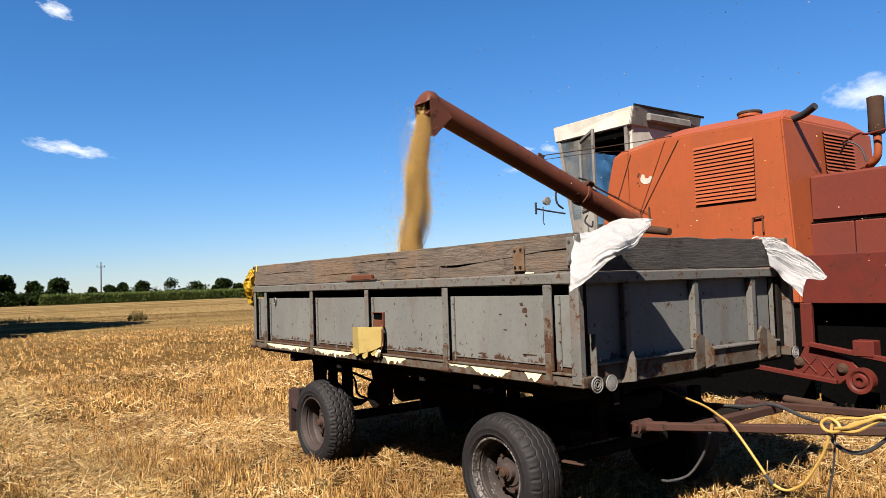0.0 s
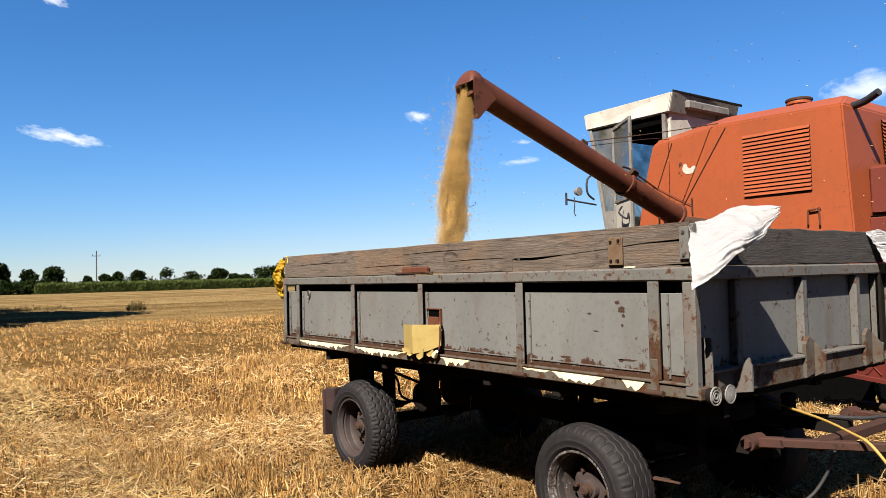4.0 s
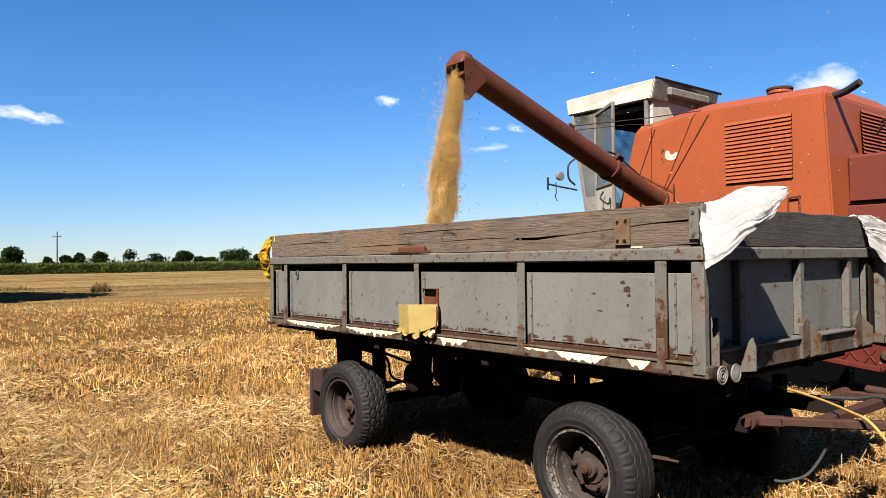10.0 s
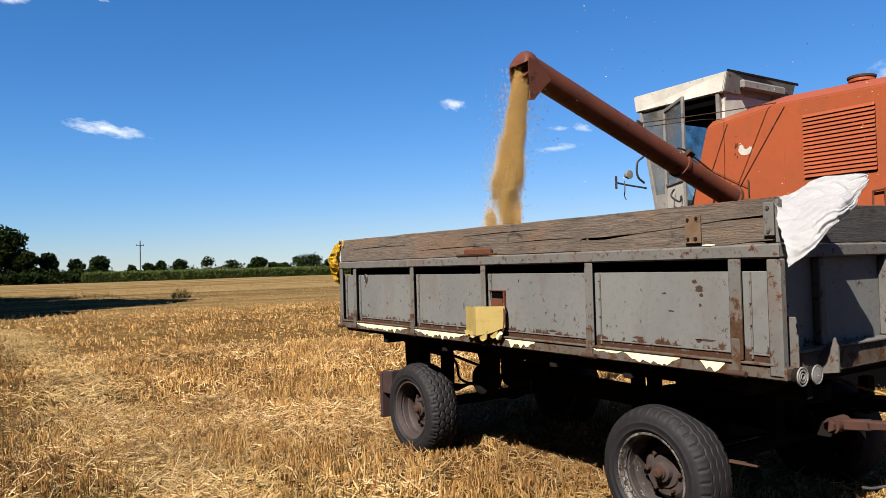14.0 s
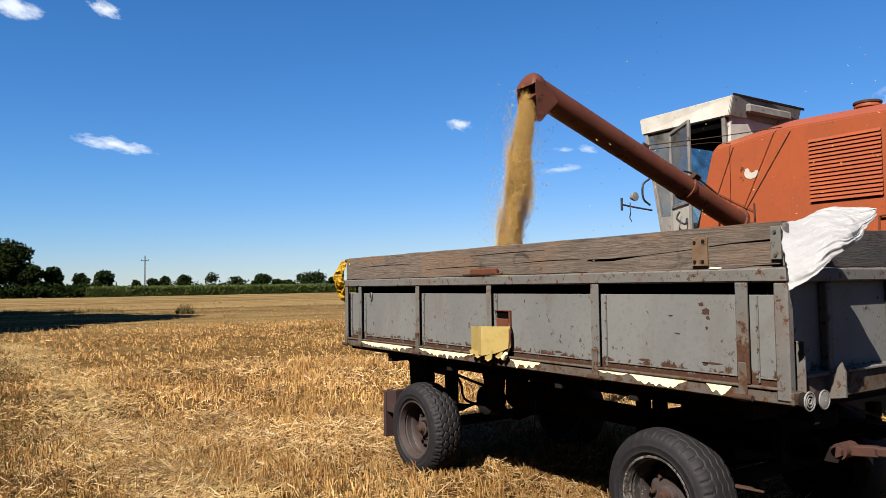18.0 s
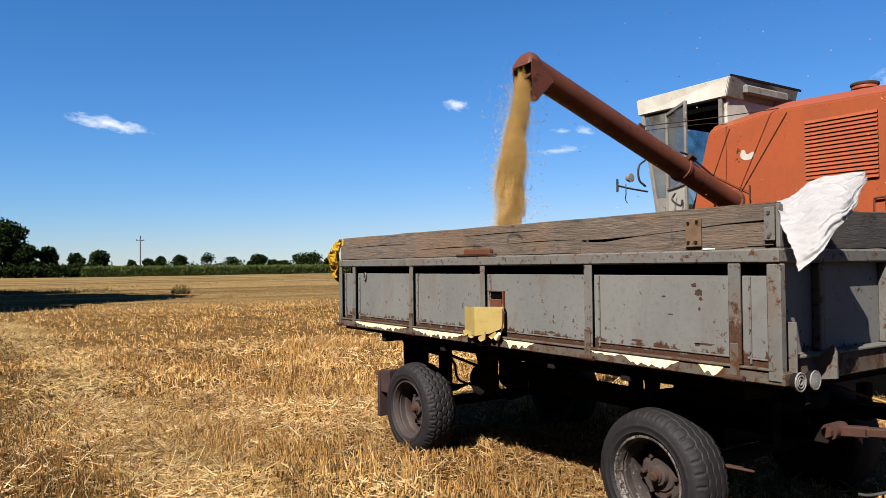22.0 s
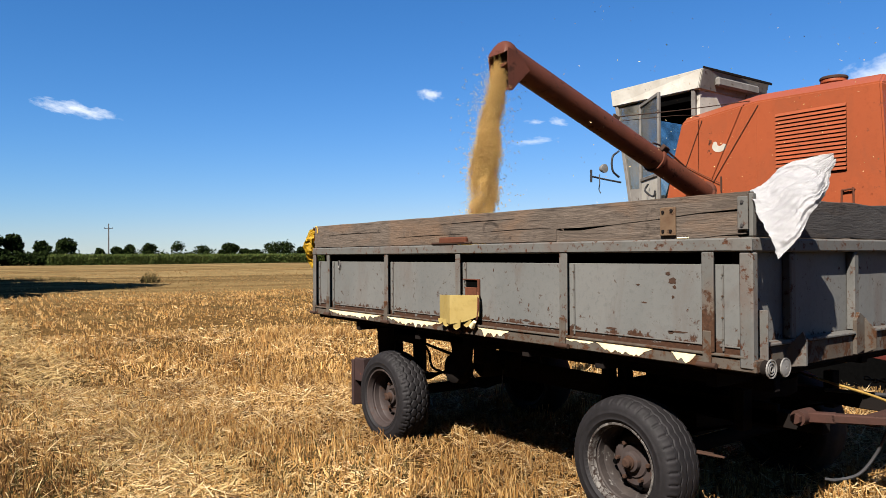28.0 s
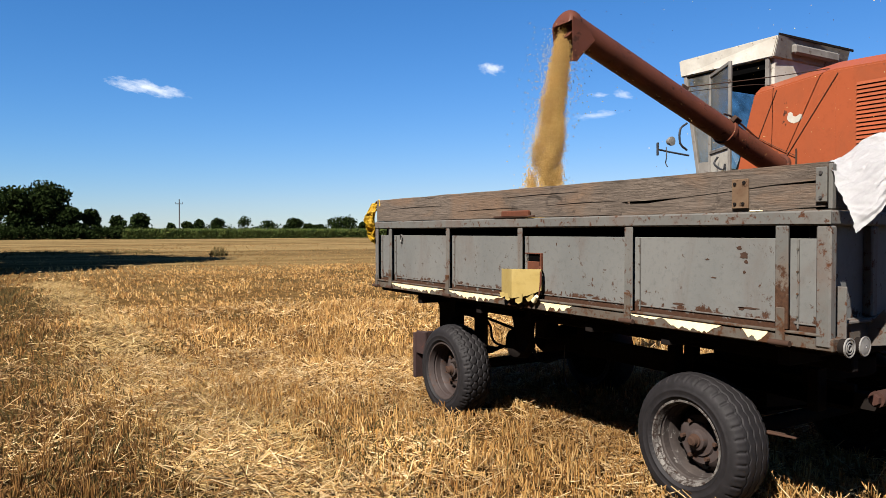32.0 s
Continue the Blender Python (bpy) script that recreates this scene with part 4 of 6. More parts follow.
def wheel_of(at, flip):
    """A worn pressed-steel wheel; the dished face looks towards -y (or +y when flipped)."""
    s = -1 if flip else 1
    # the far wheels get chassis black in place of rim paint, as if shaded
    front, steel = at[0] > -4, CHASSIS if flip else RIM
    hub = lathe("wheel", [(s * h, r) for h, r in ((-0.040, 0.0), (-0.040, 0.046), (-0.036, 0.054), (-0.026, 0.056), (-0.006, 0.058), (-0.006, 0.088), (0.006, 0.095), (0.006, 0.132),
                                          (0.020, 0.150), (0.055, 0.172), (0.075, 0.189), (0.12, 0.19), (0.12, 0.0))], steel, trailer, 32, "Y", label="dished pressed-steel wheel", local=True)
    hub.location = Vector(at) - trailer.location
    hub.scale = (1, 1, 1) if front else (1.035, 1, 1.035)
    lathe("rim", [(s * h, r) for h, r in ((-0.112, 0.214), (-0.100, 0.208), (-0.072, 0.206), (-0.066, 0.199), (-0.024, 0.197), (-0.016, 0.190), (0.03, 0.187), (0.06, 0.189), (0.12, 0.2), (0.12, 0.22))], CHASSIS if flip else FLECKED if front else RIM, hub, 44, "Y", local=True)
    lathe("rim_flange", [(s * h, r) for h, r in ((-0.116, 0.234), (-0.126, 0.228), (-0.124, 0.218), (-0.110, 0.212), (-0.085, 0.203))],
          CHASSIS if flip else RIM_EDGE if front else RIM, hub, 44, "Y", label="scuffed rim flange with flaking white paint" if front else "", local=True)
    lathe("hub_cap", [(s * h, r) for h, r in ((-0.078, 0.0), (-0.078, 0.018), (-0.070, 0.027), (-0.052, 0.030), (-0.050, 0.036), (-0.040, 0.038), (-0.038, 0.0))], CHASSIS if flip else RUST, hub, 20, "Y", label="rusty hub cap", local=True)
    for k in range(6):
        a = 2 * math.pi * k / 6
        c = Vector((0.108 * math.cos(a), 0, 0.108 * math.sin(a)))
        rod("wheel_nut", c + Vector((0, s * 0.005, 0)), c + Vector((0, s * -0.022, 0)), 0.012, RUST, hub, None, 6, local=True)
    # hand holes are solid near-black discs, the shade of their depth painted on
    for k in range(8):
        a = 2 * math.pi * (k + 0.3) / 8
        c = Vector((0.143 * math.cos(a), 0, 0.143 * math.sin(a)))
        rod("hand_hole", c + Vector((0, s * 0.008, 0)), c + Vector((0, s * 0.04, 0)), 0.018, SHADE_BLACK, hub, None, 10, local=True)
    tagged(tyre(s, front, 2 if flip else 10, hub), "worn black road tyre with zigzag ribs" if front else "worn black tyre with hexagonal lugs")
    return hub


def side_wall(y, out):
    """One long side: sill, panels, ribs, top rail; out is -1 on the near side, +1 on the far side."""
    def b(name, x0, x1, ya, yb, z0, z1, m, bev=0.004, label=""):
        lo, hi = sorted((y + out * ya, y + out * yb))
        return box(name, (x0, lo, z0), (x1, hi, z1), m, trailer, bev, label)
    b("sill", X0, X1 + 0.02, -0.07, 0.02, 0.985, 1.045, RUSTY, 0.006, "rusted steel sill")
    b("sill_lip", X0 + 0.02, X1 - 0.02, 0.0, 0.030, 1.046, 1.058, RUSTY, 0.003, "thin rusted lip along the sill")
    b("top_rail", X0, X1 + 0.01, -0.07, 0.03, ZR0, ZR1, GREY_RIB, 0.008, "chipped grey top rail with rust")
    ribs = (X0 + 0.0, -6.605, -5.62, -4.69, -3.70, -2.765)
    widths = (0.055, 0.05, 0.05, 0.05, 0.06, 0.062)
    for x, w in zip(ribs, widths):
        # channel ribs: a face and one web, open towards the drawbar
        b("rib", x, x + w, 0.014, 0.024 if x < -3 else 0.03, 1.06, ZR0, RUSTY_RIB if x > -3 else GREY_RIB, 0.004, "heavily rusted channel rib" if x > -3 else "")
        b("rib_web", x, x + 0.012, -0.0155, 0.014, 1.06, ZR0, GREY_RIB, 0.002)
        b("rib_flange", x + w + 0.022, x + w + 0.030, -0.016, -0.006, 1.065, 1.465, GREY_RIB, 0.002)
        for z in (1.12, 1.22, 1.32, 1.42):
            rod("rivet", (x + w + 0.026, y + out * -0.008, z), (x + w + 0.026, y + out * 0.0, z), 0.005, RUSTY, trailer, None, 6)
    # near-black lining put in for the shade in the gap under the rail
    b("gap_shade_lining", X0 + 0.04, X1 - 0.06, -0.10, -0.075, 1.02, ZR0 + 0.04, SHADE_BLACK, 0.002)
    b("corner_post", X1 - 0.055, X1 + 0.012, -0.022, 0.028, 1.0, ZR0, GREY_RIB, 0.008)
    # coloured chassis black for the shade in the corner recess
    b("corner_web", X1 - 0.12, X1 - 0.045, -0.085, -0.024, 0.99, ZR0, CHASSIS, 0.004)
    edges = list(ribs) + [X1 - 0.055]
    for i in range(len(edges) - 1):
        x0 = edges[i] + widths[i]
        b("panel", edges[i] + 0.001, edges[i + 1], -0.034, -0.016, 1.05, 1.468, GREY, 0.002)
        # pressed bead along the lower edge
        b("panel_bead", x0 + 0.01, edges[i + 1] - 0.01, -0.016, -0.009, 1.085, 1.093, GREY_RIB, 0.002)
        # hinge straps at the foot of each rib
        b("hinge_strap", edges[i] + 0.005, edges[i] + 0.05, 0.02, 0.034, 0.98, 1.16 if i else 1.10, RUSTY, 0.005)
        bm = bmesh.new()
        add_rod(bm, (edges[i] - 0.02, y + out * 0.036, 1.0), (edges[i] + 0.08, y + out * 0.036, 1.0), 0.014, seg=10)
        part("hinge_pin", bm, RUST, trailer, smooth=True)


def boards():
    """Weathered extension planks along the near and far side and both ends."""
    def split(name, x0, x1, y0, y1, z0, z1, m, seed, fall=0.0):
        bm = bmesh.new()
        n = 36
        prof = []
        for i in range(n + 1):
            t = i / n
            w = [0.006 * (noise.noise(Vector((t * 9, seed, k))) ) for k in range(2)]
            prof.append((t, z0 + w[0], z1 + w[1] - fall * t))
        rows = []
        for t, a, c in prof:
            if x1 - x0 > y1 - y0:
                x = x0 + (x1 - x0) * t
                rows.append([bm.verts.new(q) for q in ((x, y0, a), (x, y1, a), (x, y1, c), (x, y0, c))])
            else:
                yy = y0 + (y1 - y0) * t
                rows.append([bm.verts.new(q) for q in ((x1, yy, a), (x0, yy, a), (x0, yy, c), (x1, yy, c))])
        for p, q in zip(rows, rows[1:]):
            for k in range(4):
                bm.faces.new((p[k], q[k], q[(k + 1) % 4], p[(k + 1) % 4]))
        bm.faces.new(rows[0][::-1])
        bm.faces.new(rows[-1])
        bmesh.ops.recalc_face_normals(bm, faces=bm.faces)
        es = [e for e in bm.edges if abs((e.verts[0].co - e.verts[1].co).z) < 0.01 and (e.verts[0].co - e.verts[1].co).length > 0.05]
        bmesh.ops.bevel(bm, geom=es, offset=0.004, segments=1, affect='EDGES')
        return part(name, bm, m, trailer)
    split("plank", X0 + 0.0, -3.74, Y0 - 0.004, Y0 + 0.038, 1.592, 1.792, WOOD, 1)
    # the near length has split along the grain; the crack climbs towards the corner
    crack = [(-3.74, 1.664), (-3.715, 1.668), (-3.55, 1.668), (-3.3, 1.677), (-3.0, 1.695), (-2.8, 1.712), (-2.54, 1.722)]
    gap = [0.0004, 0.013, 0.016, 0.003, 0.004, 0.005, 0.012]
    up = [(x, Y0 - 0.004, z) for x, z in crack] + [(-2.535, Y0 - 0.004, 1.797), (-3.1, Y0 - 0.004, 1.794), (-3.74, Y0 - 0.004, 1.791)]
    dn = [(-2.55, Y0 - 0.002, 1.606), (-2.66, Y0 - 0.002, 1.604), (-2.80, Y0 - 0.002, 1.592), (-3.738, Y0 - 0.002, 1.592)]
    lower = [(x, Y0 - 0.002, z - g) for (x, z), g in zip(crack, gap)] + dn
    prism("plank", up, (0, 0.042, 0), WOOD, trailer)
    prism("plank", lower, (0, 0.04, 0), WOOD, trailer)
    # old hairline checks in the long plank
    for x0, x1, z in ((-6.6, -5.7, 1.70), (-5.5, -4.6, 1.655), (-4.9, -4.1, 1.735), (-4.4, -3.78, 1.668)):
        prism("crack", [(x0, Y0 - 0.0065, z), ((x0 + x1) / 2, Y0 - 0.0065, z + 0.008), (x1, Y0 - 0.0065, z + 0.006), ((x0 + x1) / 2, Y0 - 0.0065, z + 0.004)], (0, 0.002, 0), SHADE_BLACK, trailer)
    split("plank", X0, X1, Y1 - 0.038, Y1 + 0.004, 1.592, 1.79, WOOD, 4)
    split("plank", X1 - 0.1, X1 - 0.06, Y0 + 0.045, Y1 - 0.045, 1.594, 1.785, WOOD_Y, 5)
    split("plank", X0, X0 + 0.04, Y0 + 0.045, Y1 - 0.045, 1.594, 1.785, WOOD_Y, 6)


def ends():
    """The headboard towards the drawbar and the tailboard."""
    for xf, out in ((X1 - 0.06, 1), (X0 + 0.06, -1)):
        def b(name, xa, xb, y0, y1, z0, z1, m, bev=0.004, label=""):
            lo, hi = sorted((xf + out * xa, xf + out * xb))
            return box(name, (lo, y0, z0), (hi, y1, z1), m, trailer, bev, label)
        b("top_rail", -0.06, 0.012, Y0 + 0.07, Y1 - 0.07, ZR0, ZR1, GREY_RIB, 0.008)
        b("sill", -0.06, 0.012, Y0 + 0.07, Y1 - 0.07, 0.97, 1.085, RUSTY, 0.006)
        b("panel", -0.062, -0.046, Y0 + 0.07, Y1 - 0.07, 1.085, ZR0, GREY, 0.002)
        b("ledge", -0.046, 0.03, Y0 + 0.1, Y1 - 0.1, 1.085, 1.10, GREY_RIB, 0.004)
        for y, w in ((2.975, 0.05), (3.33, 0.05), (3.98, 0.055), (4.62, 0.055), (4.90, 0.055)):
            # the rib next to the corner is blackened for the shade it stands in
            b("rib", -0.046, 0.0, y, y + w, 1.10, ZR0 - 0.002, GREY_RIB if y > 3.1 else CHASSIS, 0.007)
        prism("bracket_web", [(xf + out * 0.012, 3.26, 0.975), (xf + out * 0.108, 3.26, 0.990), (xf + out * 0.108, 3.26, 1.11), (xf + out * 0.092, 3.26, 1.15), (xf + out * 0.012, 3.26, 1.06)], (0, 0.012, 0), GREY_RIB, trailer, "upright rust-stained web plate")
        for y, h in ((3.93, 1.20), (4.64, 1.20)):
            # folded bracket plates on the sill
            prism("bracket", [(xf + out * 0.012, y, 0.98), (xf + out * 0.012, y + 0.1, 1.0), (xf + out * 0.012, y + 0.1, h - 0.03), (xf + out * 0.012, y + 0.04, h), (xf + out * 0.012, y, h - 0.04)],
                  (out * 0.02, 0, 0), RUSTY, trailer, "rust-stained folded bracket")
            prism("bracket_web", [(xf + out * 0.03, y + 0.09, 0.98), (xf + out * 0.09, y + 0.09, 1.01), (xf + out * 0.09, y + 0.09, 1.10), (xf + out * 0.03, y + 0.09, h - 0.03)],
                  (0, 0.012, 0), RUSTY, trailer)


def chassis():
    # all undercarriage parts share the black that includes the shade below the bed
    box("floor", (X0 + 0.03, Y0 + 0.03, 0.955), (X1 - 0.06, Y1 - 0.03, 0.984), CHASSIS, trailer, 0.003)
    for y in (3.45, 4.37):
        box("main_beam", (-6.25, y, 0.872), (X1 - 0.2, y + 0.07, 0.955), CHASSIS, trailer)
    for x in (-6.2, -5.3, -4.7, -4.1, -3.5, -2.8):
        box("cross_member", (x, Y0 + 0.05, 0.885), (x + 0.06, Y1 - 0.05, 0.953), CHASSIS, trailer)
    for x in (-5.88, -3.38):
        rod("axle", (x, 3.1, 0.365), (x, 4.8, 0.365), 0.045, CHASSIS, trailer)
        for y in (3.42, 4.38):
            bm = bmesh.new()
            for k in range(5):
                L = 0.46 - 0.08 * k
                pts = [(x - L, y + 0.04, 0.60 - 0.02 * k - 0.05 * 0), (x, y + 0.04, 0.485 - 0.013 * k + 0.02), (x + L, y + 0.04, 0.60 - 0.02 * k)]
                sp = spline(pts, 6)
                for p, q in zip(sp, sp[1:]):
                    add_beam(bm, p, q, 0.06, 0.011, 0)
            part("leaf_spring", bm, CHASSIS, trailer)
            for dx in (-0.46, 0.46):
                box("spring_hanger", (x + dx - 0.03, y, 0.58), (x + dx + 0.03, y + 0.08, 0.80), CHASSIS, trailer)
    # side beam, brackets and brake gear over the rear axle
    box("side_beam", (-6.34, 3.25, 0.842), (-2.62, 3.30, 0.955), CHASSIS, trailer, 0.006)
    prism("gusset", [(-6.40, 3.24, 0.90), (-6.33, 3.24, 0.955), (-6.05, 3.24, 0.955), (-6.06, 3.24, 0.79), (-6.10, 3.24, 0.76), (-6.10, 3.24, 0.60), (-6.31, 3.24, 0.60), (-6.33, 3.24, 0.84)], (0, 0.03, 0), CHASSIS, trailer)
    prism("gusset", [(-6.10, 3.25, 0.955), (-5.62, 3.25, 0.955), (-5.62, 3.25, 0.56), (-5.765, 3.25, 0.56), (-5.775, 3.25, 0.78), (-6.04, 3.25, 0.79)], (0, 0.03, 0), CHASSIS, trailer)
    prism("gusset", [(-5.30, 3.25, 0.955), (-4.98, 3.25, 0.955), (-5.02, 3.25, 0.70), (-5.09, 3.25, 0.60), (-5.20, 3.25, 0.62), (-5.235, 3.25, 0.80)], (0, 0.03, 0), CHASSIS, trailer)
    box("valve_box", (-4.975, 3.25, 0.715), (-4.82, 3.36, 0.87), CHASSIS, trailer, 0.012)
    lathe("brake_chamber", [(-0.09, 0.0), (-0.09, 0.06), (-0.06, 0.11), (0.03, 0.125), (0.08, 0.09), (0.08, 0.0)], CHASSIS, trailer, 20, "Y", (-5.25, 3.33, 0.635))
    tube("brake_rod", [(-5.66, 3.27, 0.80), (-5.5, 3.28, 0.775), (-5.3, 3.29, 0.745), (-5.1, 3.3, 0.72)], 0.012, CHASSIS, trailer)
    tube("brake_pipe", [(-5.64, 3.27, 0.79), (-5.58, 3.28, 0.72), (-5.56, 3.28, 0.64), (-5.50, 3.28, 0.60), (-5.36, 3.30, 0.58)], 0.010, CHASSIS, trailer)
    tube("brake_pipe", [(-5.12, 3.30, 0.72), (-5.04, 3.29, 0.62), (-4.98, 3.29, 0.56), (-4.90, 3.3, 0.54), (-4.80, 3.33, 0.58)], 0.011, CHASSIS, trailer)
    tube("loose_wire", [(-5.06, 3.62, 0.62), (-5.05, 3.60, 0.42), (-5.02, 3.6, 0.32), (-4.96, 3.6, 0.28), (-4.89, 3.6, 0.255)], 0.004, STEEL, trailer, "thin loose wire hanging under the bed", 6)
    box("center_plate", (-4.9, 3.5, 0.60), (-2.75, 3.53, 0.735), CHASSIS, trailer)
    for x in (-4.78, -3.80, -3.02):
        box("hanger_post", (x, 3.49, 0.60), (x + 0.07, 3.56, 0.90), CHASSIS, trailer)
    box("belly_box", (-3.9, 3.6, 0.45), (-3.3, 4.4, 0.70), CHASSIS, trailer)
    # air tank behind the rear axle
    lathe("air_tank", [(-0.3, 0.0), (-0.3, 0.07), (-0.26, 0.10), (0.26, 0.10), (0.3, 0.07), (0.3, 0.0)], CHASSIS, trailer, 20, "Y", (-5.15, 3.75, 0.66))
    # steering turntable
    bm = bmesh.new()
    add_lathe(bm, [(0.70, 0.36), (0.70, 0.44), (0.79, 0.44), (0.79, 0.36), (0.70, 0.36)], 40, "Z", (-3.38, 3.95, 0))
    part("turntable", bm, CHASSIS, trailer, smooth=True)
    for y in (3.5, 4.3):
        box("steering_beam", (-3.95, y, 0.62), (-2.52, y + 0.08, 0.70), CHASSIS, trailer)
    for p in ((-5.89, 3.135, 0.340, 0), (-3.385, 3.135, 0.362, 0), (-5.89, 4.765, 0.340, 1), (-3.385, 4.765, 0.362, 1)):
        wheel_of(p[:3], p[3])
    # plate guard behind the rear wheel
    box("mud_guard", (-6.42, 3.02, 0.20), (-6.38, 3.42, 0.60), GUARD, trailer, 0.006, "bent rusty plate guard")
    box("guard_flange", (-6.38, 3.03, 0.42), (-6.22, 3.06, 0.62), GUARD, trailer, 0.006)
    # light step plate by the front wheel
    beam("step_plate", (-3.12, 3.33, 0.44), (-2.96, 3.36, 0.44), 0.045, 0.012, RUST, trailer)


def drawbar():
    """A-frame drawbar hinged under the front, with its pins, chain and hoses."""
    hitch = Vector((-0.55, 3.93, 0.875))
    for y in (3.42, 4.46):
        a = Vector((-2.57, y, 0.715))
        beam("drawbar_arm", a + (hitch - a) * 0.06, hitch, 0.050, 0.042, DRAWRED, trailer, "rusty square drawbar arm")
        bm = bmesh.new()
        add_rod(bm, a + Vector((0, -0.06, 0)), a + Vector((0, 0.06, 0)), 0.038, seg=16)
        add_rod(bm, a + Vector((0, -0.085, 0)), a + Vector((0, -0.06, 0)), 0.026, seg=6)
        add_beam(bm, a, a + (hitch - a) * 0.07, 0.05, 0.05)
        part("drawbar_pin", bm, DRAWRED, trailer, "rusty hinge pin with bolt head", smooth=True)
    beam("drawbar_brace", (-2.30, 3.50, 0.728), (-2.30, 4.38, 0.728), 0.06, 0.05, DRAWRED, trailer)
    bm = bmesh.new()
    for k in range(20):
        a0, a1 = 2 * math.pi * k / 20, 2 * math.pi * (k + 1) / 20
        add_rod(bm, hitch + Vector((0.08 + 0.07 * math.cos(a0), 0.07 * math.sin(a0), 0)), hitch + Vector((0.08 + 0.07 * math.cos(a1), 0.07 * math.sin(a1), 0)), 0.02, seg=6)
    part("towing_eye", bm, STEEL, trailer, smooth=True)


def fittings():
    # steel plates and bolts on the sideboards
    def plate(x0, x1, z0, z1, holes, m=TANRUST, y=Y0):
        box("plate", (x0, y - 0.018, z0), (x1, y - 0.007, z1), m, trailer, 0.003, "rusted joining plate with bolt holes")
        for hx, hz in holes:
            rod("bolt", (hx, y - 0.024, hz), (hx, y - 0.017, hz), 0.008, STEEL if m is GREY_RIB else CHASSIS, trailer, seg=8)
    box("rail_end_plate", (-2.605, Y0 - 0.034, 1.530), (X1 + 0.014, Y0 - 0.026, 1.586), GREY_RIB, trailer, 0.002, "worn end plate on the top rail")
    box("corner_angle", (-2.533, Y0 - 0.012, 1.594), (X1 + 0.006, Y0 + 0.022, 1.788), GREY_RIB, trailer, 0.004, "grey angle iron on the plank corner")
    # near-black sheet added so the crack shows as shade
    box("crack_shade_sheet", (-3.72, Y0 + 0.039, 1.60), (-2.56, Y0 + 0.045, 1.785), SHADE_BLACK, trailer, 0.001, "near-black sheet added as the shade behind the split plank")
    box("wood_chip", (-2.90, Y0 - 0.028, 1.591), (-2.845, Y0 - 0.004, 1.599), CREAM, trailer, 0.002, "pale splinter wedged under the plank")
    plate(-3.005, -2.915, 1.607, 1.748, ((-2.985, 1.725), (-2.94, 1.63), (-2.985, 1.63), (-2.935, 1.73)))
    plate(-2.585, -2.535, 1.625, 1.775, ((-2.56, 1.75), (-2.56, 1.645)), GREY_RIB)
    box("latch", (-4.86, Y0 - 0.04, 1.597), (-4.56, Y0 - 0.008, 1.642), REDRUST, trailer, 0.008, "red-rusted sliding latch")
    rod("latch_pin", (-4.95, Y0 - 0.03, 1.60), (-4.5, Y0 - 0.03, 1.60), 0.008, RUST, trailer)
    # folded yellow chock hung on the side, the dark pocket above it and its rusty strap
    bm = bmesh.new()
    rim = [(-4.835, -0.050, 1.243, 1.068), (-4.73, -0.086, 1.247, 1.062), (-4.628, -0.118, 1.250, 1.056), (-4.52, -0.075, 1.254, 1.078), (-4.422, -0.034, 1.256, 1.118), (-4.43, -0.020, 1.250, 1.115), (-4.825, -0.020, 1.238, 1.068)]
    up, dn = [bm.verts.new((x, Y0 + y, z)) for x, y, z, _ in rim], [bm.verts.new((x, Y0 + y, z)) for x, y, _, z in rim]
    bm.faces.new(up), bm.faces.new(dn[::-1])
    for k in range(len(rim)):
        bm.faces.new((up[k], up[(k + 1) % 7], dn[(k + 1) % 7], dn[k]))
    for x0, x1, y, z in ((-4.82, -4.755, -0.078, 1.046), (-4.735, -4.655, -0.100, 1.034), (-4.62, -4.545, -0.100, 1.020), (-4.55, -4.475, -0.066, 1.040)):
        add_prism(bm, [(x0, Y0 + y, 1.08), (x0 + 0.01, Y0 + y, z + 0.010), ((x0 + x1) / 2, Y0 + y, z), (x1 - 0.01, Y0 + y + 0.01, z + 0.016), (x1, Y0 + y + 0.01, 1.09)], (0, 0.006, 0))
    bmesh.ops.recalc_face_normals(bm, faces=bm.faces)
    part("wheel_chock", bm, YELLOW, trailer, "dented yellow sheet-metal chock hung on the side")
    rod("chock_knob", (-4.475, Y0 - 0.05, 1.048), (-4.435, Y0 - 0.06, 1.082), 0.020, CREAM, trailer, 0.012)
    # the pocket's shaded hollow is a flat near-black plate
    box("pocket", (-4.625, Y0 + 0.009, 1.300), (-4.478, Y0 + 0.0145, 1.350), SHADE_BLACK, trailer, 0.001, "open pocket in the panel, its inner shade painted black")
    box("pocket_tongue", (-4.60, Y0 - 0.010, 1.245), (-4.48, Y0 + 0.008, 1.302), REDRUST, trailer, 0.004, "red-rusted tongue in the pocket")
    for lo, hi in (((-4.476, 1.240), (-4.463, 1.352)), ((-4.635, 1.350), (-4.463, 1.358))):
        box("pocket_frame", (lo[0], Y0 - 0.004, lo[1]), (hi[0], Y0 + 0.0155, hi[1]), REDRUST, trailer, 0.003)
    tube("strap", [(-4.455, Y0 - 0.016, 1.27), (-4.432, Y0 - 0.03, 1.25), (-4.428, Y0 - 0.034, 1.17), (-4.44, Y0 - 0.034, 1.10), (-4.47, Y0 - 0.03, 1.07)], 0.007, REDRUST, trailer, "bent rusty holding strap", 8)
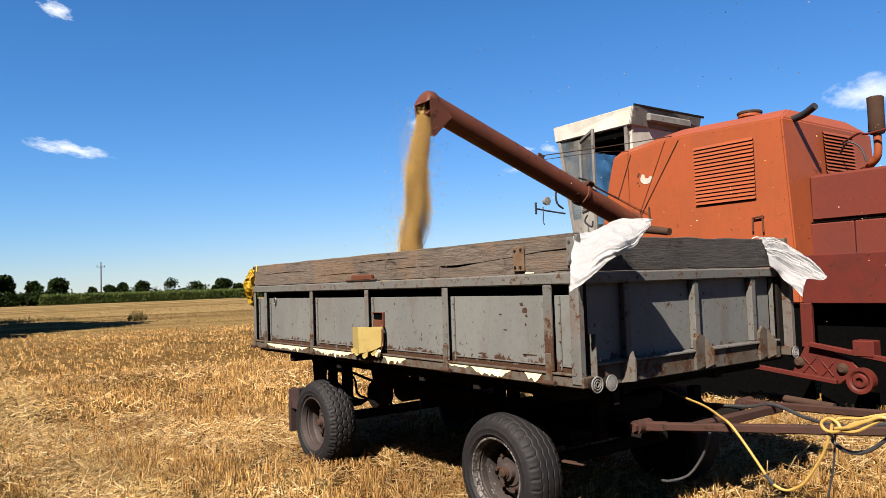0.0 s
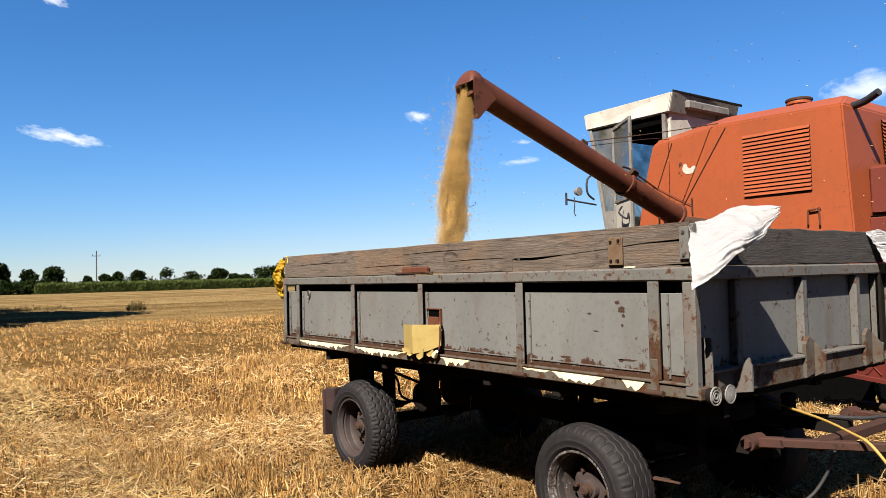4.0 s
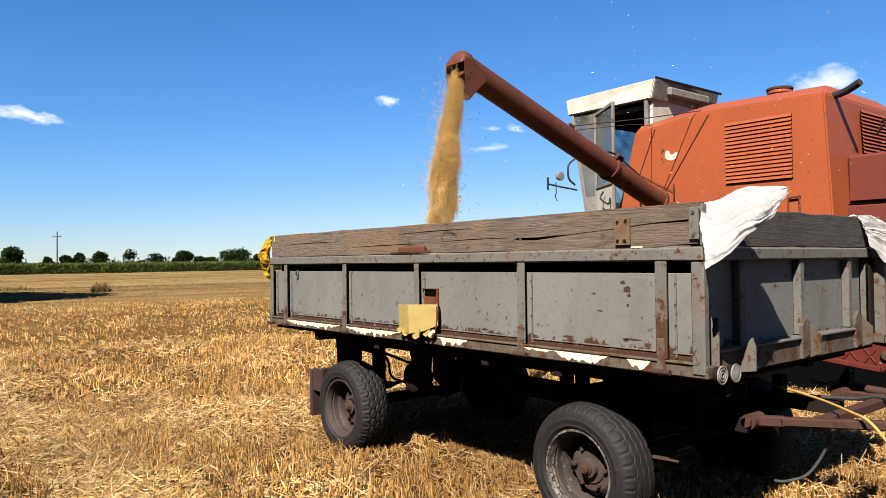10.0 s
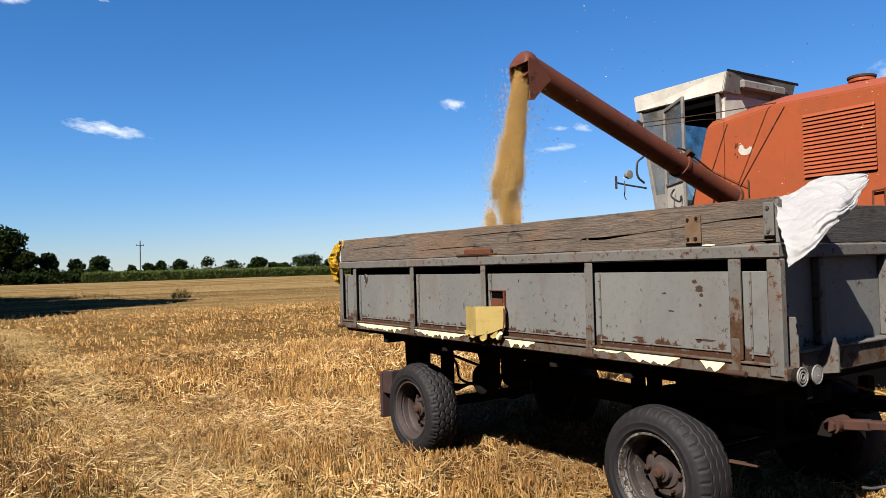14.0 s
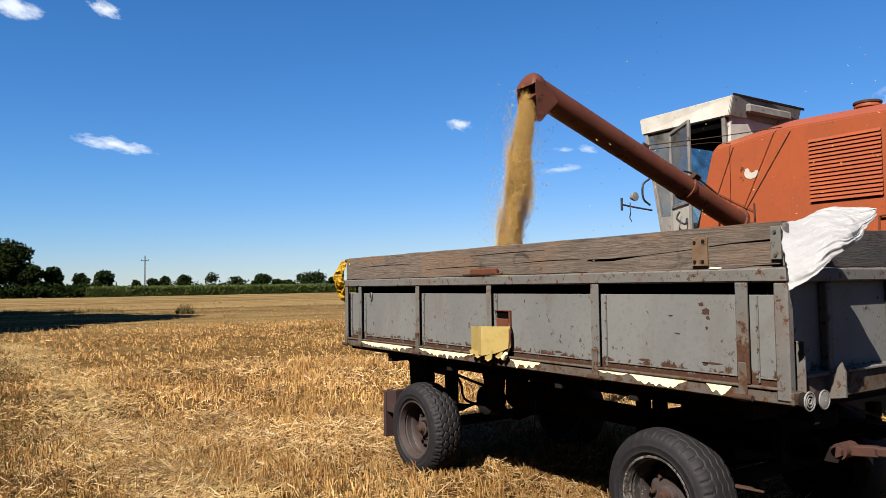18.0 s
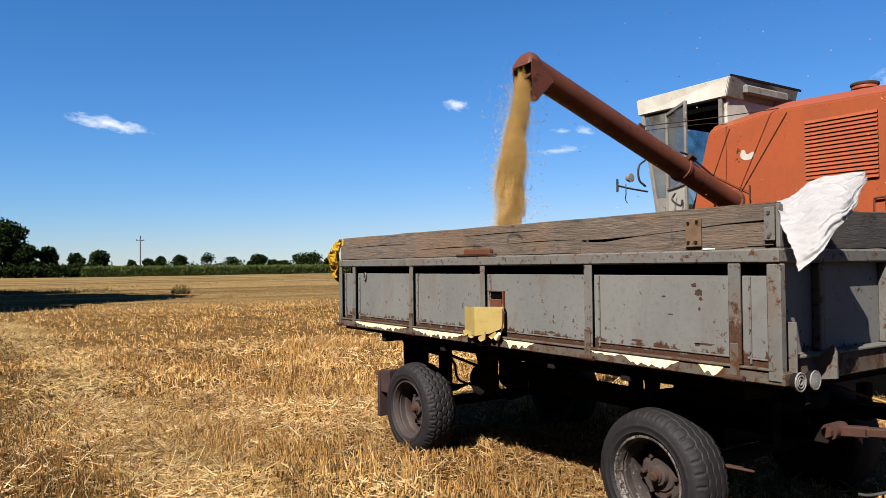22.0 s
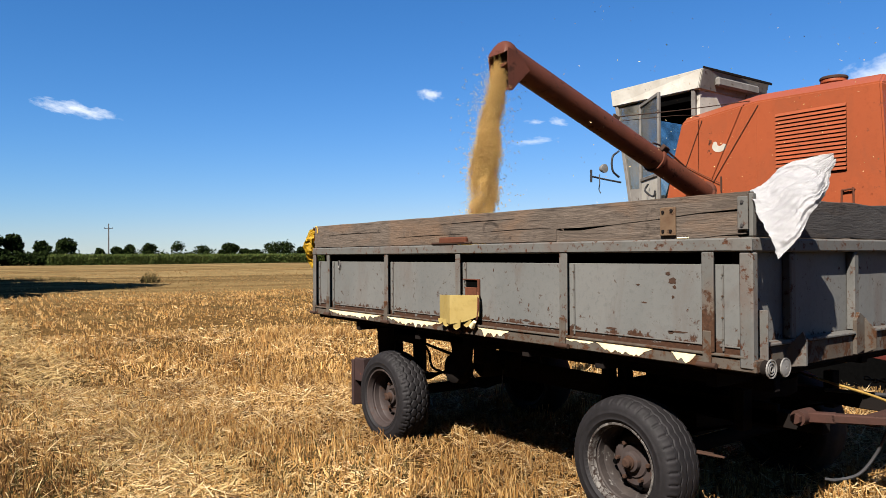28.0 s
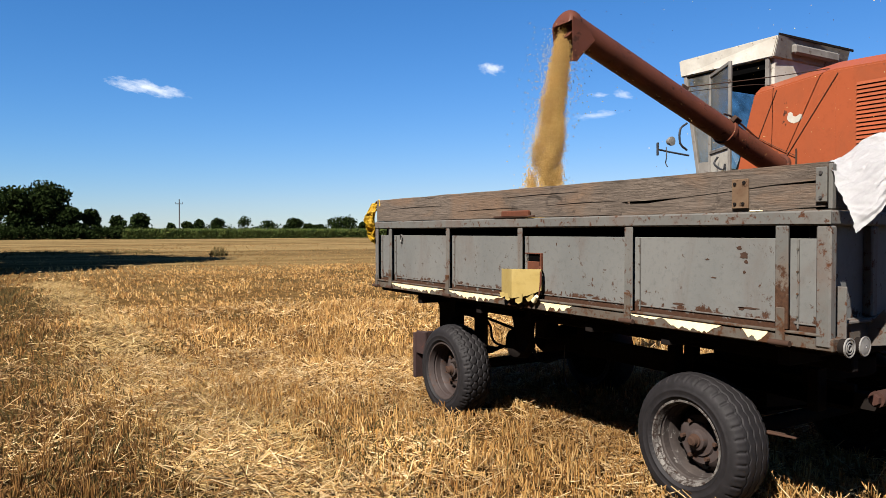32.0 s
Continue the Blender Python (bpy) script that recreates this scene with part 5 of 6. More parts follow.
    # flaking cream paint along the sill
    for x0, x1, deep in ((-6.60, -5.66, 0.036), (-5.60, -4.86, 0.040), (-4.45, -4.14, 0.040), (-3.67, -3.41, 0.014), (-3.43, -3.05, 0.046), (-2.94, -2.80, 0.042)):
        n = max(12, int((x1 - x0) / 0.009))
        drop = [0.62 + 0.8 * max(0, noise.noise(Vector((x0 * 7 + i * 0.21, 3, 0))) + 0.3) + 0.34 * noise.noise(Vector((i * 0.42, 9, x0))) for i in range(n + 1)]
        low = [(x0 + (x1 - x0) * i / n, Y0 - 0.0225, 1.0425 - deep * max(0.06, d) * min(1, 4 * i / n + 0.05, 4 * (n - i) / n + 0.05)) for i, d in enumerate(drop)]
        up = [(x1, Y0 - 0.0225, 1.0445), (x0, Y0 - 0.0225, 1.0445)]
        bm = bmesh.new()
        add_prism(bm, low + up, (0, 0.0015, 0))
        bmesh.ops.triangulate(bm, faces=[f for f in bm.faces if len(f.verts) > 4])
        part("paint_flake", bm, CREAM, trailer, "strip of flaking cream paint")
    # bare rust where the panel paint has gone
    for x, z, w, h in ((-2.985, 1.42, 0.020, 0.012), (-2.955, 1.385, 0.028, 0.022), (-2.945, 1.355, 0.014, 0.012), (-2.955, 1.305, 0.010, 0.010), (-2.93, 1.135, 0.075, 0.006), (-2.97, 1.130, 0.022, 0.011),
                       (-3.17, 1.36, 0.016, 0.006), (-3.13, 1.27, 0.024, 0.005), (-4.33, 1.42, 0.006, 0.012), (-6.44, 1.37, 0.006, 0.02), (-5.45, 1.11, 0.03, 0.008), (-4.02, 1.115, 0.045, 0.008), (-3.35, 1.12, 0.05, 0.008)):
        ragged = [1 + 0.55 * noise.noise(Vector((x * 31, z * 17, k * 0.9))) for k in range(14)]
        bm = bmesh.new()
        add_prism(bm, [(x + 0.75 * w * q * math.cos(2 * math.pi * k / 14), Y0 + 0.0145, z + 0.75 * h * q * math.sin(2 * math.pi * k / 14)) for k, q in enumerate(ragged)], (0, 0.0012, 0))
        bmesh.ops.triangulate(bm, faces=[f for f in bm.faces if len(f.verts) > 4])
        part("rust_patch", bm, RUST, trailer, "patch of rust on the grey paint")
    # lights at the front corner, reflector at the other
    for x, y, r in ((X1 + 0.05, 2.95, 0.043), (X1 + 0.06, 3.05, 0.043), (X1 + 0.03, 4.97, 0.04)):
        lamp = lathe("reflector", [(0.0, 0.0), (0.0, r * 0.62), (-0.004, r * 0.8), (-0.03, r * 0.85), (-0.03, 0.0)], CHASSIS, trailer, 24, "X", (x, y, 1.005), "round dark lamp with pale worn rings")
        if y > 3.0:
            lathe("lens", [(0.003, 0.0), (0.008, 0.006), (0.006, 0.012), (0.009, r * 0.5), (0.004, r * 0.86), (0.0, r * 0.9)], REFLECT, lamp, 24, "X", (x, y, 1.005), "whitish clouded lamp lens")
        for q in (0.3, 0.6, 0.92) if y < 3.0 else (0.92,):
            bm = bmesh.new()
            add_lathe(bm, [(0.001, r * q - 0.003), (0.006, r * q - 0.002), (0.006, r * q + 0.003), (0.0, r * q + 0.004)], 24, "X", (x, y, 1.005))
            part("lamp_ring", bm, REFLECT, lamp, "", True)
        box("reflector_bracket", (X1 - 0.02, y - 0.012, 0.985), (x - 0.02, y + 0.012, 1.02), RUSTY, trailer, 0.002)
    box("corner_strip", (X1 - 0.045, 2.992, 1.02), (X1 + 0.012, 3.004, 1.26), GREY_RIB, trailer, 0.003)
    bm = bmesh.new()
    for k in range(14):
        a0, a1 = 2 * math.pi * k / 14, 2 * math.pi * (k + 1) / 14
        add_rod(bm, (-6.42 + 0.02 * math.cos(a0), Y0 + 0.006, 1.44 + 0.035 * math.sin(a0)), (-6.42 + 0.02 * math.cos(a1), Y0 + 0.006, 1.44 + 0.035 * math.sin(a1)), 0.005, seg=5)
    part("lashing_ring", bm, STEEL, trailer)


side_wall(Y0, -1)
side_wall(Y1, 1)
boards()
ends()
chassis()
drawbar()
fittings()


# ---- the combine harvester ----
combine = thing("combine_harvester", (-5.5, 9.3, 0), "old orange-red combine harvester with a white cab, unloading grain", "harvester")
YE, YH = 8.10, 8.55        # engine housing side, rear hood side


def louvres(name, corner, along, up, w, h, count, m, parent, depth=0.018):
    """Slatted vent: dark backing and one slanted slat for each row."""
    corner, along, up = Vector(corner), Vector(along), Vector(up)
    out = along.cross(up).normalized()
    bm = bmesh.new()
    add_prism(bm, [corner + out * 0.004, corner + along * w + out * 0.004, corner + along * w + up * h + out * 0.004, corner + up * h + out * 0.004], out * 0.003)
    back = part(name, bm, SHADE_BLACK, parent, "dark louvred vent")
    step = h / count
    for k in range(count):
        z = (k + 0.25) * step
        bm = bmesh.new()
        a = corner + up * z + out * (0.006 + depth)
        b = corner + up * (z + step * 0.78) + out * 0.008
        add_prism(bm, [a, a + along * w, b + along * w, b], out * 0.004 + up * 0.002)
        part("slat", bm, m, back)
    return back


def housing():
    # engine and grain tank housing: sloped shoulder along the top, cut-away front
    side = [(-7.02, 1.6), (-6.72, 2.9), (-6.62, 3.24), (-5.58, 3.36), (-4.16, 3.33), (-4.05, 1.2), (-7.02, 1.2)]
    bm = bmesh.new()
    lo = [Vector((x, YE, z)) for x, z in side]
    top = [Vector((-6.9, 8.62, 3.42)), Vector((-5.75, 8.52, 3.53)), Vector((-4.30, 8.52, 3.50))]
    far = [Vector((x, 10.35, z)) for x, z in side]
    ftop = [Vector((-6.9, 9.85, 3.42)), Vector((-5.75, 9.95, 3.53)), Vector((-4.30, 9.95, 3.50))]
    v = [bm.verts.new(q) for q in lo]
    t = [bm.verts.new(q) for q in top]
    f = [bm.verts.new(q) for q in far]
    g = [bm.verts.new(q) for q in ftop]
    bm.faces.new((v[0], v[1], v[2], v[3], v[4], v[5], v[6]))
    bm.faces.new((f[6], f[5], f[4], f[3], f[2], f[1], f[0]))
    bm.faces.new((v[2], t[0], t[1], v[3]))
    bm.faces.new((v[3], t[1], t[2], v[4]))
    bm.faces.new((t[0], g[0], g[1], t[1]))
    bm.faces.new((t[1], g[1], g[2], t[2]))
    bm.faces.new((g[0], f[2], f[3], g[1]))
    bm.faces.new((g[1], f[3], f[4], g[2]))
    bm.faces.new((v[4], t[2], g[2], f[4]))
    bm.faces.new((v[4], f[4], f[5], v[5]))
    bm.faces.new((v[5], f[5], f[6], v[6]))
    bm.faces.new((v[6], f[6], f[0], v[0]))
    bm.faces.new((v[0], f[0], f[1], v[1]))
    bm.faces.new((v[1], f[1], f[2], v[2]))
    bm.faces.new((t[0], v[2], f[2], g[0]))
    bmesh.ops.recalc_face_normals(bm, faces=bm.faces)
    bmesh.ops.bevel(bm, geom=list(bm.edges), offset=0.018, segments=2, affect='EDGES')
    body = part("engine_housing", bm, ORANGE, combine, "bright orange-red engine and grain tank housing")
    louvres("side_vent", (-5.31, YE, 2.42), (1, 0, 0), (0, 0, 1), 0.80, 0.74, 16, ORANGE, combine)
    louvres("rear_vent", (-4.11, 8.98, 2.72), (0.02, 1, 0), (-0.05, 0, 1), 0.72, 0.52, 12, ORANGE, combine)
    # seams and catches
    for x, z0, z1 in ((-5.56, 2.1, 3.3),):
        box("seam", (x, YE - 0.003, z0), (x + 0.006, YE + 0.002, z1), ORANGE, combine, 0.001)
    bm = bmesh.new()
    for p, q in (((-4.555, 2.21), (-4.56, 2.05)), ((-4.435, 2.23), (-4.43, 2.035)), ((-4.555, 2.205), (-4.435, 2.215))):
        add_rod(bm, (p[0], YE - 0.03, p[1]), (q[0], YE - 0.03, q[1]), 0.011, seg=8)
    for x, z in ((-4.555, 2.20), (-4.435, 2.21)):
        add_rod(bm, (x, YE - 0.03, z), (x, YE + 0.01, z), 0.011, seg=8)
    part("catch", bm, REDRUST, combine, "rusty latch bracket", True)
    rod("post", (-6.02, YE - 0.03, 2.30), (-6.02, YE - 0.03, 2.49), 0.010, RUST, combine, None, 8)
    tube("wire", [(-6.62, YE - 0.02, 2.72), (-6.3, YE - 0.02, 2.54), (-6.02, YE - 0.025, 2.40)], 0.004, RUST, combine, "", 6)
    # round filler cap, sloping exhaust stub
    lathe("filler_neck", [(0.0, 0.135), (0.12, 0.135), (0.13, 0.15), (0.17, 0.15), (0.18, 0.145), (0.18, 0.0)], ORANGE, combine, 28, "Z", (-5.12, 9.1, 3.50))
    lathe("filler_lid", [(0.172, 0.16), (0.195, 0.16), (0.205, 0.145), (0.205, 0.0)], RUST, combine, 28, "Z", (-5.12, 9.1, 3.50), "dark rusty filler lid")
    tube("exhaust_stub", [(-4.52, 8.45, 3.33), (-4.32, 8.41, 3.33), (-4.16, 8.38, 3.335), (-4.02, 8.34, 3.355), (-3.86, 8.28, 3.41)], 0.041, BLACKPIPE, combine, "black sloping exhaust stub", 14)


def rear_body():
    # hood over the straw walkers and skirts below
    box("rear_hood", (-4.12, YH, 2.13), (-0.9, 10.1, 2.67), DULLRED, combine, 0.03, "faded brownish red rear hood")
    # near-black strip painted in for the shaded gap under the hood
    box("hood_gap_shade", (-4.12, YH - 0.03, 2.106), (-0.9, YH, 2.125), SHADE_BLACK, combine, 0.004)
    for x0, x1 in ((-4.1, -3.62), (-3.61, -2.4), (-2.39, -0.95)):
        box("upper_skirt", (x0, YH - 0.06, 1.62), (x1, YH - 0.02, 2.103), DULLRED, combine, 0.012)
    box("lower_skirt", (-4.02, YE - 0.02, 1.20), (-0.95, YE + 0.03, 1.74), REDPART, combine, 0.012, "red sheet skirt")
    box("skirt_lid", (-4.02, YE + 0.03, 1.70), (-0.95, YH - 0.06, 1.74), REDPART, combine, 0.006)
    box("skirt_post", (-4.06, YE - 0.03, 0.72), (-3.93, YE + 0.03, 1.21), REDPART, combine, 0.01)
    # near-black sheets added in place of the shade under the harvester
    box("shade_sheet", (-4.0, 8.32, 0.06), (-0.95, 8.37, 1.68), SHADE_BLACK, combine, 0.004)
    box("front_shade_sheet", (-7.4, 8.16, 0.06), (-4.0, 8.21, 1.25), SHADE_BLACK, combine, 0.004)
    # air intake stack with its elbow
    lathe("intake_pipe", [(0.0, 0.07), (0.03, 0.088), (0.20, 0.086), (0.42, 0.088), (0.43, 0.075), (0.43, 0.0)], RUST, combine, 24, "Z", (-3.53, 9.0, 3.10), "rust-brown air intake pipe")
    tube("intake_elbow", [(-3.53, 9.0, 3.12), (-3.53, 9.0, 2.93), (-3.56, 9.02, 2.83), (-3.65, 9.08, 2.77), (-3.80, 9.3, 2.75), (-4.05, 9.6, 2.75)], 0.043, ORANGE, combine, "", 14)
    tube("guard_rail", [(-4.0, 9.2, 3.1), (-3.75, 9.05, 3.15), (-3.55, 8.88, 3.10), (-3.0, 8.9, 3.16), (-2.0, 8.9, 3.16)], 0.013, REDPART, combine)
    tube("cable", [(-4.0, 9.1, 2.95), (-3.86, 9.0, 3.06), (-3.72, 9.0, 2.98), (-3.66, 9.0, 2.8)], 0.012, HOSE_B, combine)
    # chopper drive at the back of the machine, low down
    prism("drive_guard", [(-4.0, 7.7, 0.46), (-3.50, 7.7, 0.40), (-3.30, 7.7, 0.56), (-3.36, 7.7, 0.64), (-3.72, 7.7, 0.80), (-3.82, 7.7, 0.80)], (0, 0.06, 0), REDPART, combine, "red triangular drive guard", 0.008)
    beam("drive_rail", (-4.6, 7.66, 0.55), (-3.5, 7.66, 0.43), 0.05, 0.05, REDPART, combine)
    beam("drive_rail", (-3.76, 7.66, 0.80), (-2.75, 7.66, 0.64), 0.06, 0.05, REDPART, combine)
    box("drive_box", (-3.32, 7.62, 0.70), (-3.12, 7.78, 0.86), REDPART, combine, 0.01)
    lathe("pulley", [(-0.02, 0.0), (-0.02, 0.03), (-0.05, 0.035), (-0.05, 0.06), (-0.03, 0.075), (-0.05, 0.10), (-0.05, 0.125), (0.06, 0.125), (0.06, 0.0)], REDPART, combine, 30, "Y", (-3.24, 7.6, 0.47), "red belt pulley")
    # pressed ribs that cross on the guard
    for p, q in (((-3.86, 0.50), (-3.72, 0.66)), ((-3.72, 0.50), (-3.86, 0.66)), ((-3.66, 0.48), (-3.55, 0.62)), ((-3.55, 0.48), (-3.66, 0.62))):
        beam("guard_rib", (p[0], 7.695, p[1]), (q[0], 7.695, q[1]), 0.014, 0.016, REDPART, combine)
    for x, z in ((-3.90, 0.60), (-3.46, 0.56)):
        lathe("bearing", [(-0.03, 0.0), (-0.03, 0.03), (-0.01, 0.05), (0.01, 0.06), (0.01, 0.0)], RUST, combine, 16, "Y", (x, 7.69, z))
    # running gear, mostly hidden behind the trailer
    for x, r, w in ((-7.0, 0.78, 0.5), (-2.2, 0.45, 0.3)):
        for y in (8.75, 10.2):
            hub = lathe("wheel", [(-w * 0.4, 0.0), (-w * 0.4, r * 0.3), (-w * 0.2, r * 0.55), (w * 0.3, r * 0.55), (w * 0.3, 0.0)], REDPART, combine, 28, "Y", (x, y, r))
            bm = bmesh.new()
            add_lathe(bm, [(-w * 0.4, r * 0.55), (-w / 2, r * 0.72), (-w * 0.45, r * 0.95), (-w * 0.2, r), (w * 0.2, r), (w * 0.45, r * 0.95), (w / 2, r * 0.72), (w * 0.4, r * 0.55)], 48, "Y", (x, y, r))
            part("tyre", bm, RUBBER, hub, "black drive tyre", True)
    box("feeder_house", (-9.4, 8.7, 0.55), (-7.3, 10.0, 1.25), REDPART, combine, 0.03)
    # underside coloured near-black to carry the shade below the body
    box("belly", (-7.0, 8.7, 0.55), (-1.2, 9.95, 1.3), SHADE_BLACK, combine, 0.03)


def cab():
    ob = combine
    x0, x1, y0, y1, zf = -8.12, -6.78, 8.62, 10.36, 2.1
    # roof: shallow tray with a deep white rim, overhanging the door side
    bm = bmesh.new()
    rb = [Vector(q) for q in ((x0 - 0.12, y0, 3.80), (x1 + 0.06, y0 - 0.0, 3.80), (x1 - 0.02, y1 + 0.05, 3.80), (x0 - 0.12, y1 + 0.05, 3.80))]
    rt = [Vector(q) for q in ((x0 - 0.14, y0 - 0.02, 4.04), (x1 + 0.11, y0 + 0.03, 4.08), (x1 + 0.05, y1 + 0.06, 4.10), (x0 - 0.14, y1 + 0.06, 4.06))]
    a, b = [bm.verts.new(q) for q in rb], [bm.verts.new(q) for q in rt]
    c = bm.verts.new((-7.45, 9.5, 4.13))
    bm.faces.new(a[::-1])
    for i in range(4):
        bm.faces.new((a[i], a[(i + 1) % 4], b[(i + 1) % 4], b[i]))
        bm.faces.new((b[i], b[(i + 1) % 4], c))
    bmesh.ops.recalc_face_normals(bm, faces=bm.faces)
    bmesh.ops.bevel(bm, geom=list(bm.edges), offset=0.012, segments=2, affect='EDGES')
    roof = part("cab_roof", bm, CABWHITE, ob, "chalky white cab roof with worn edges")
    prism("roof_rear_panel", [(x1 + 0.072, y0 + 0.02, 3.81), (x1 + 0.122, y0 + 0.04, 4.075), (x1 + 0.062, y1 + 0.05, 4.095), (x1 - 0.006, y1 + 0.04, 3.81)], (0.006, 0, 0), CABGREY, ob, "stained grey-white rear fascia")
    box("roof_trim", (x1 + 0.105, y0 + 0.05, 4.075), (x1 + 0.125, y1 + 0.05, 4.11), CHASSIS, ob, 0.004)
    # headliner and inner rear wall are near-black: the cab's inner shade as colour
    box("headliner", (x0 + 0.05, y0 + 0.07, 3.66), (x1 - 0.02, y1 - 0.02, 3.79), SHADE_BLACK, ob, 0.01, "cab headliner coloured near-black for the shade inside")
    box("inner_rear_wall", (x1 - 0.05, y0 + 0.09, 3.36), (x1 - 0.022, y1 - 0.02, 3.66), SHADE_BLACK, ob, 0.004)
    # frame posts
    lean = lambda z: x0 - 0.09 + 0.29 * (3.81 - z) / 1.71        # the windscreen slopes back towards its foot
    for x, y in ((x1 - 0.07, y0 + 0.02), (x1 - 0.07, y1 - 0.06)):
        box("cab_post", (x, y, zf), (x + 0.06, y + 0.06, 3.81), CABGREY, ob, 0.008)
    for y in (y0 + 0.02, y1 - 0.06):
        prism("cab_post", [(lean(zf), y, zf), (lean(zf) + 0.06, y, zf), (lean(3.81) + 0.06, y, 3.81), (lean(3.81), y, 3.81)], (0, 0.06, 0), CABGREY, ob, "", 0.006)
    box("door_sill", (lean(zf), y0 + 0.02, zf - 0.1), (x1, y0 + 0.08, zf), CABGREY, ob, 0.008)
    # floor in the same near-black, for the shade inside the cab
    box("cab_floor", (lean(zf), y0 + 0.08, zf - 0.1), (x1, y1, zf - 0.03), SHADE_BLACK, ob, 0.008)
    # rear wall with a slot window and an outside lamp housing
    box("rear_wall", (x1 - 0.02, y0 + 0.08, 3.40), (x1 + 0.03, y1, 3.805), CABWHITE, ob, 0.01)
    box("rear_wall", (x1 - 0.02, y0 + 0.08, zf), (x1 + 0.03, y1, 3.02), CABGREY, ob, 0.01)
    box("rear_glass", (x1 - 0.005, y0 + 0.08, 3.02), (x1 + 0.003, y1, 3.40), GLASS, ob, 0.001)
    bm = bmesh.new()
    add_box(bm, (x1 + 0.08, y0 + 0.35, 3.87), (x1 + 0.16, y1 - 0.35, 4.0), 0.025)
    part("lamp_housing", bm, CABGREY, ob, "rounded grey lamp housing on the cab")
    prism("front_glass", [(lean(2.45) + 0.02, y0 + 0.08, 2.45), (lean(2.45) + 0.028, y0 + 0.08, 2.45), (lean(3.78) + 0.028, y0 + 0.08, 3.78), (lean(3.78) + 0.02, y0 + 0.08, 3.78)], (0, y1 - y0 - 0.14, 0), GLASS, ob)
    prism("front_panel", [(lean(zf) + 0.01, y0 + 0.08, zf), (lean(zf) + 0.04, y0 + 0.08, zf), (lean(2.45) + 0.04, y0 + 0.08, 2.45), (lean(2.45) + 0.01, y0 + 0.08, 2.45)], (0, y1 - y0 - 0.14, 0), CABGREY, ob)
    box("far_glass", (x0 + 0.2, y1 - 0.04, 2.6), (x1 - 0.07, y1 - 0.032, 3.78), GLASS, ob, 0.001)
    box("far_panel", (x0 + 0.2, y1 - 0.05, zf), (x1 - 0.07, y1 - 0.02, 2.6), CABGREY, ob, 0.004)
    # fixed side light next to the front post
    prism("side_glass", [(lean(2.5) + 0.06, y0 + 0.045, 2.5), (-7.70, y0 + 0.045, 2.5), (-7.74, y0 + 0.045, 3.78), (lean(3.78) + 0.06, y0 + 0.045, 3.78)], (0, 0.008, 0), GLASS, ob)
    prism("side_panel", [(lean(zf) + 0.06, y0 + 0.03, zf), (-7.68, y0 + 0.03, zf), (-7.70, y0 + 0.03, 2.5), (lean(2.5) + 0.06, y0 + 0.03, 2.5)], (0, 0.04, 0), CABGREY, ob)
    # door, swung open towards the trailer
    h, e = Vector((-7.70, 8.62, 0)), Vector((-7.0, 8.13, 0))
    door = beam("cab_door", (h.x, h.y, 2.14), (e.x, e.y, 2.14), 0.03, 0.06, CABGREY, ob, "dirty cab door standing open")
    for p, q, w, hh in (((h.x, h.y, 3.72), (e.x, e.y, 3.72), 0.03, 0.05), ((h.x, h.y, 2.62), (e.x, e.y, 2.62), 0.03, 0.05)):
        beam("door_rail", p, q, w, hh, CABGREY, door)
    for p in (h, e):
        bm = bmesh.new()
        add_box(bm, (p.x - 0.02, p.y - 0.02, 2.12), (p.x + 0.02, p.y + 0.02, 3.74), 0.005)
        part("door_stile", bm, CABGREY, door)
    d = (e - h).normalized()
    nrm = Vector((-d.y, d.x, 0)) * 0.006
    for z0, z1, m, nm in ((2.66, 3.70, GLASS, "door_glass"), (2.16, 2.60, CABWHITE, "door_panel")):
        prism(nm, [h + d * 0.03 + Vector((0, 0, z0)), e - d * 0.03 + Vector((0, 0, z0)), e - d * 0.03 + Vector((0, 0, z1)), h + d * 0.03 + Vector((0, 0, z1))], nrm, m, door)
    tube("door_handle", [h.lerp(e, 0.55) + Vector((-0.02, -0.03, 2.52)), h.lerp(e, 0.55) + Vector((-0.05, -0.06, 2.42)), h.lerp(e, 0.8) + Vector((0, -0.05, 2.32)), h.lerp(e, 0.85) + Vector((0, -0.03, 2.40))], 0.014, BLACKPIPE, door)
    # wheel and seat dimly seen inside
    bm = bmesh.new()
    for k in range(18):
        a0, a1 = 2 * math.pi * k / 18, 2 * math.pi * (k + 1) / 18
        f = lambda a: Vector((-7.5 + 0.14 * math.cos(a), 9.2 + 0.2 * math.sin(a), 2.86 + 0.14 * math.cos(a)))
        add_rod(bm, f(a0), f(a1), 0.014, seg=6)
    add_rod(bm, (-7.5, 9.2, 2.86), (-7.75, 9.2, 2.2), 0.025)
    part("steering_wheel", bm, BLACKPIPE, ob, smooth=True)
    box("seat", (-7.1, 9.0, 2.35), (-6.86, 9.45, 2.5), BLACKPIPE, ob, 0.03)
    # mirror and lamp on their arms by the front post
    tube("mirror_arm", [(-8.08, 8.62, 2.62), (-8.15, 8.3, 2.66), (-8.17, 8.15, 2.68), (-8.18, 8.07, 2.69)], 0.014, BLACKPIPE, ob)
    tube("grab_handle", [(-8.10, 8.60, 2.70), (-8.12, 8.48, 2.80), (-8.12, 8.48, 3.0), (-8.10, 8.60, 3.1)], 0.016, BLACKPIPE, ob)
    lathe("work_lamp", [(-0.07, 0.0), (-0.06, 0.04), (-0.01, 0.065), (0.02, 0.065), (0.025, 0.0)], REFLECT, ob, 20, "X", (-7.92, 8.06, 2.78), "small round work lamp")
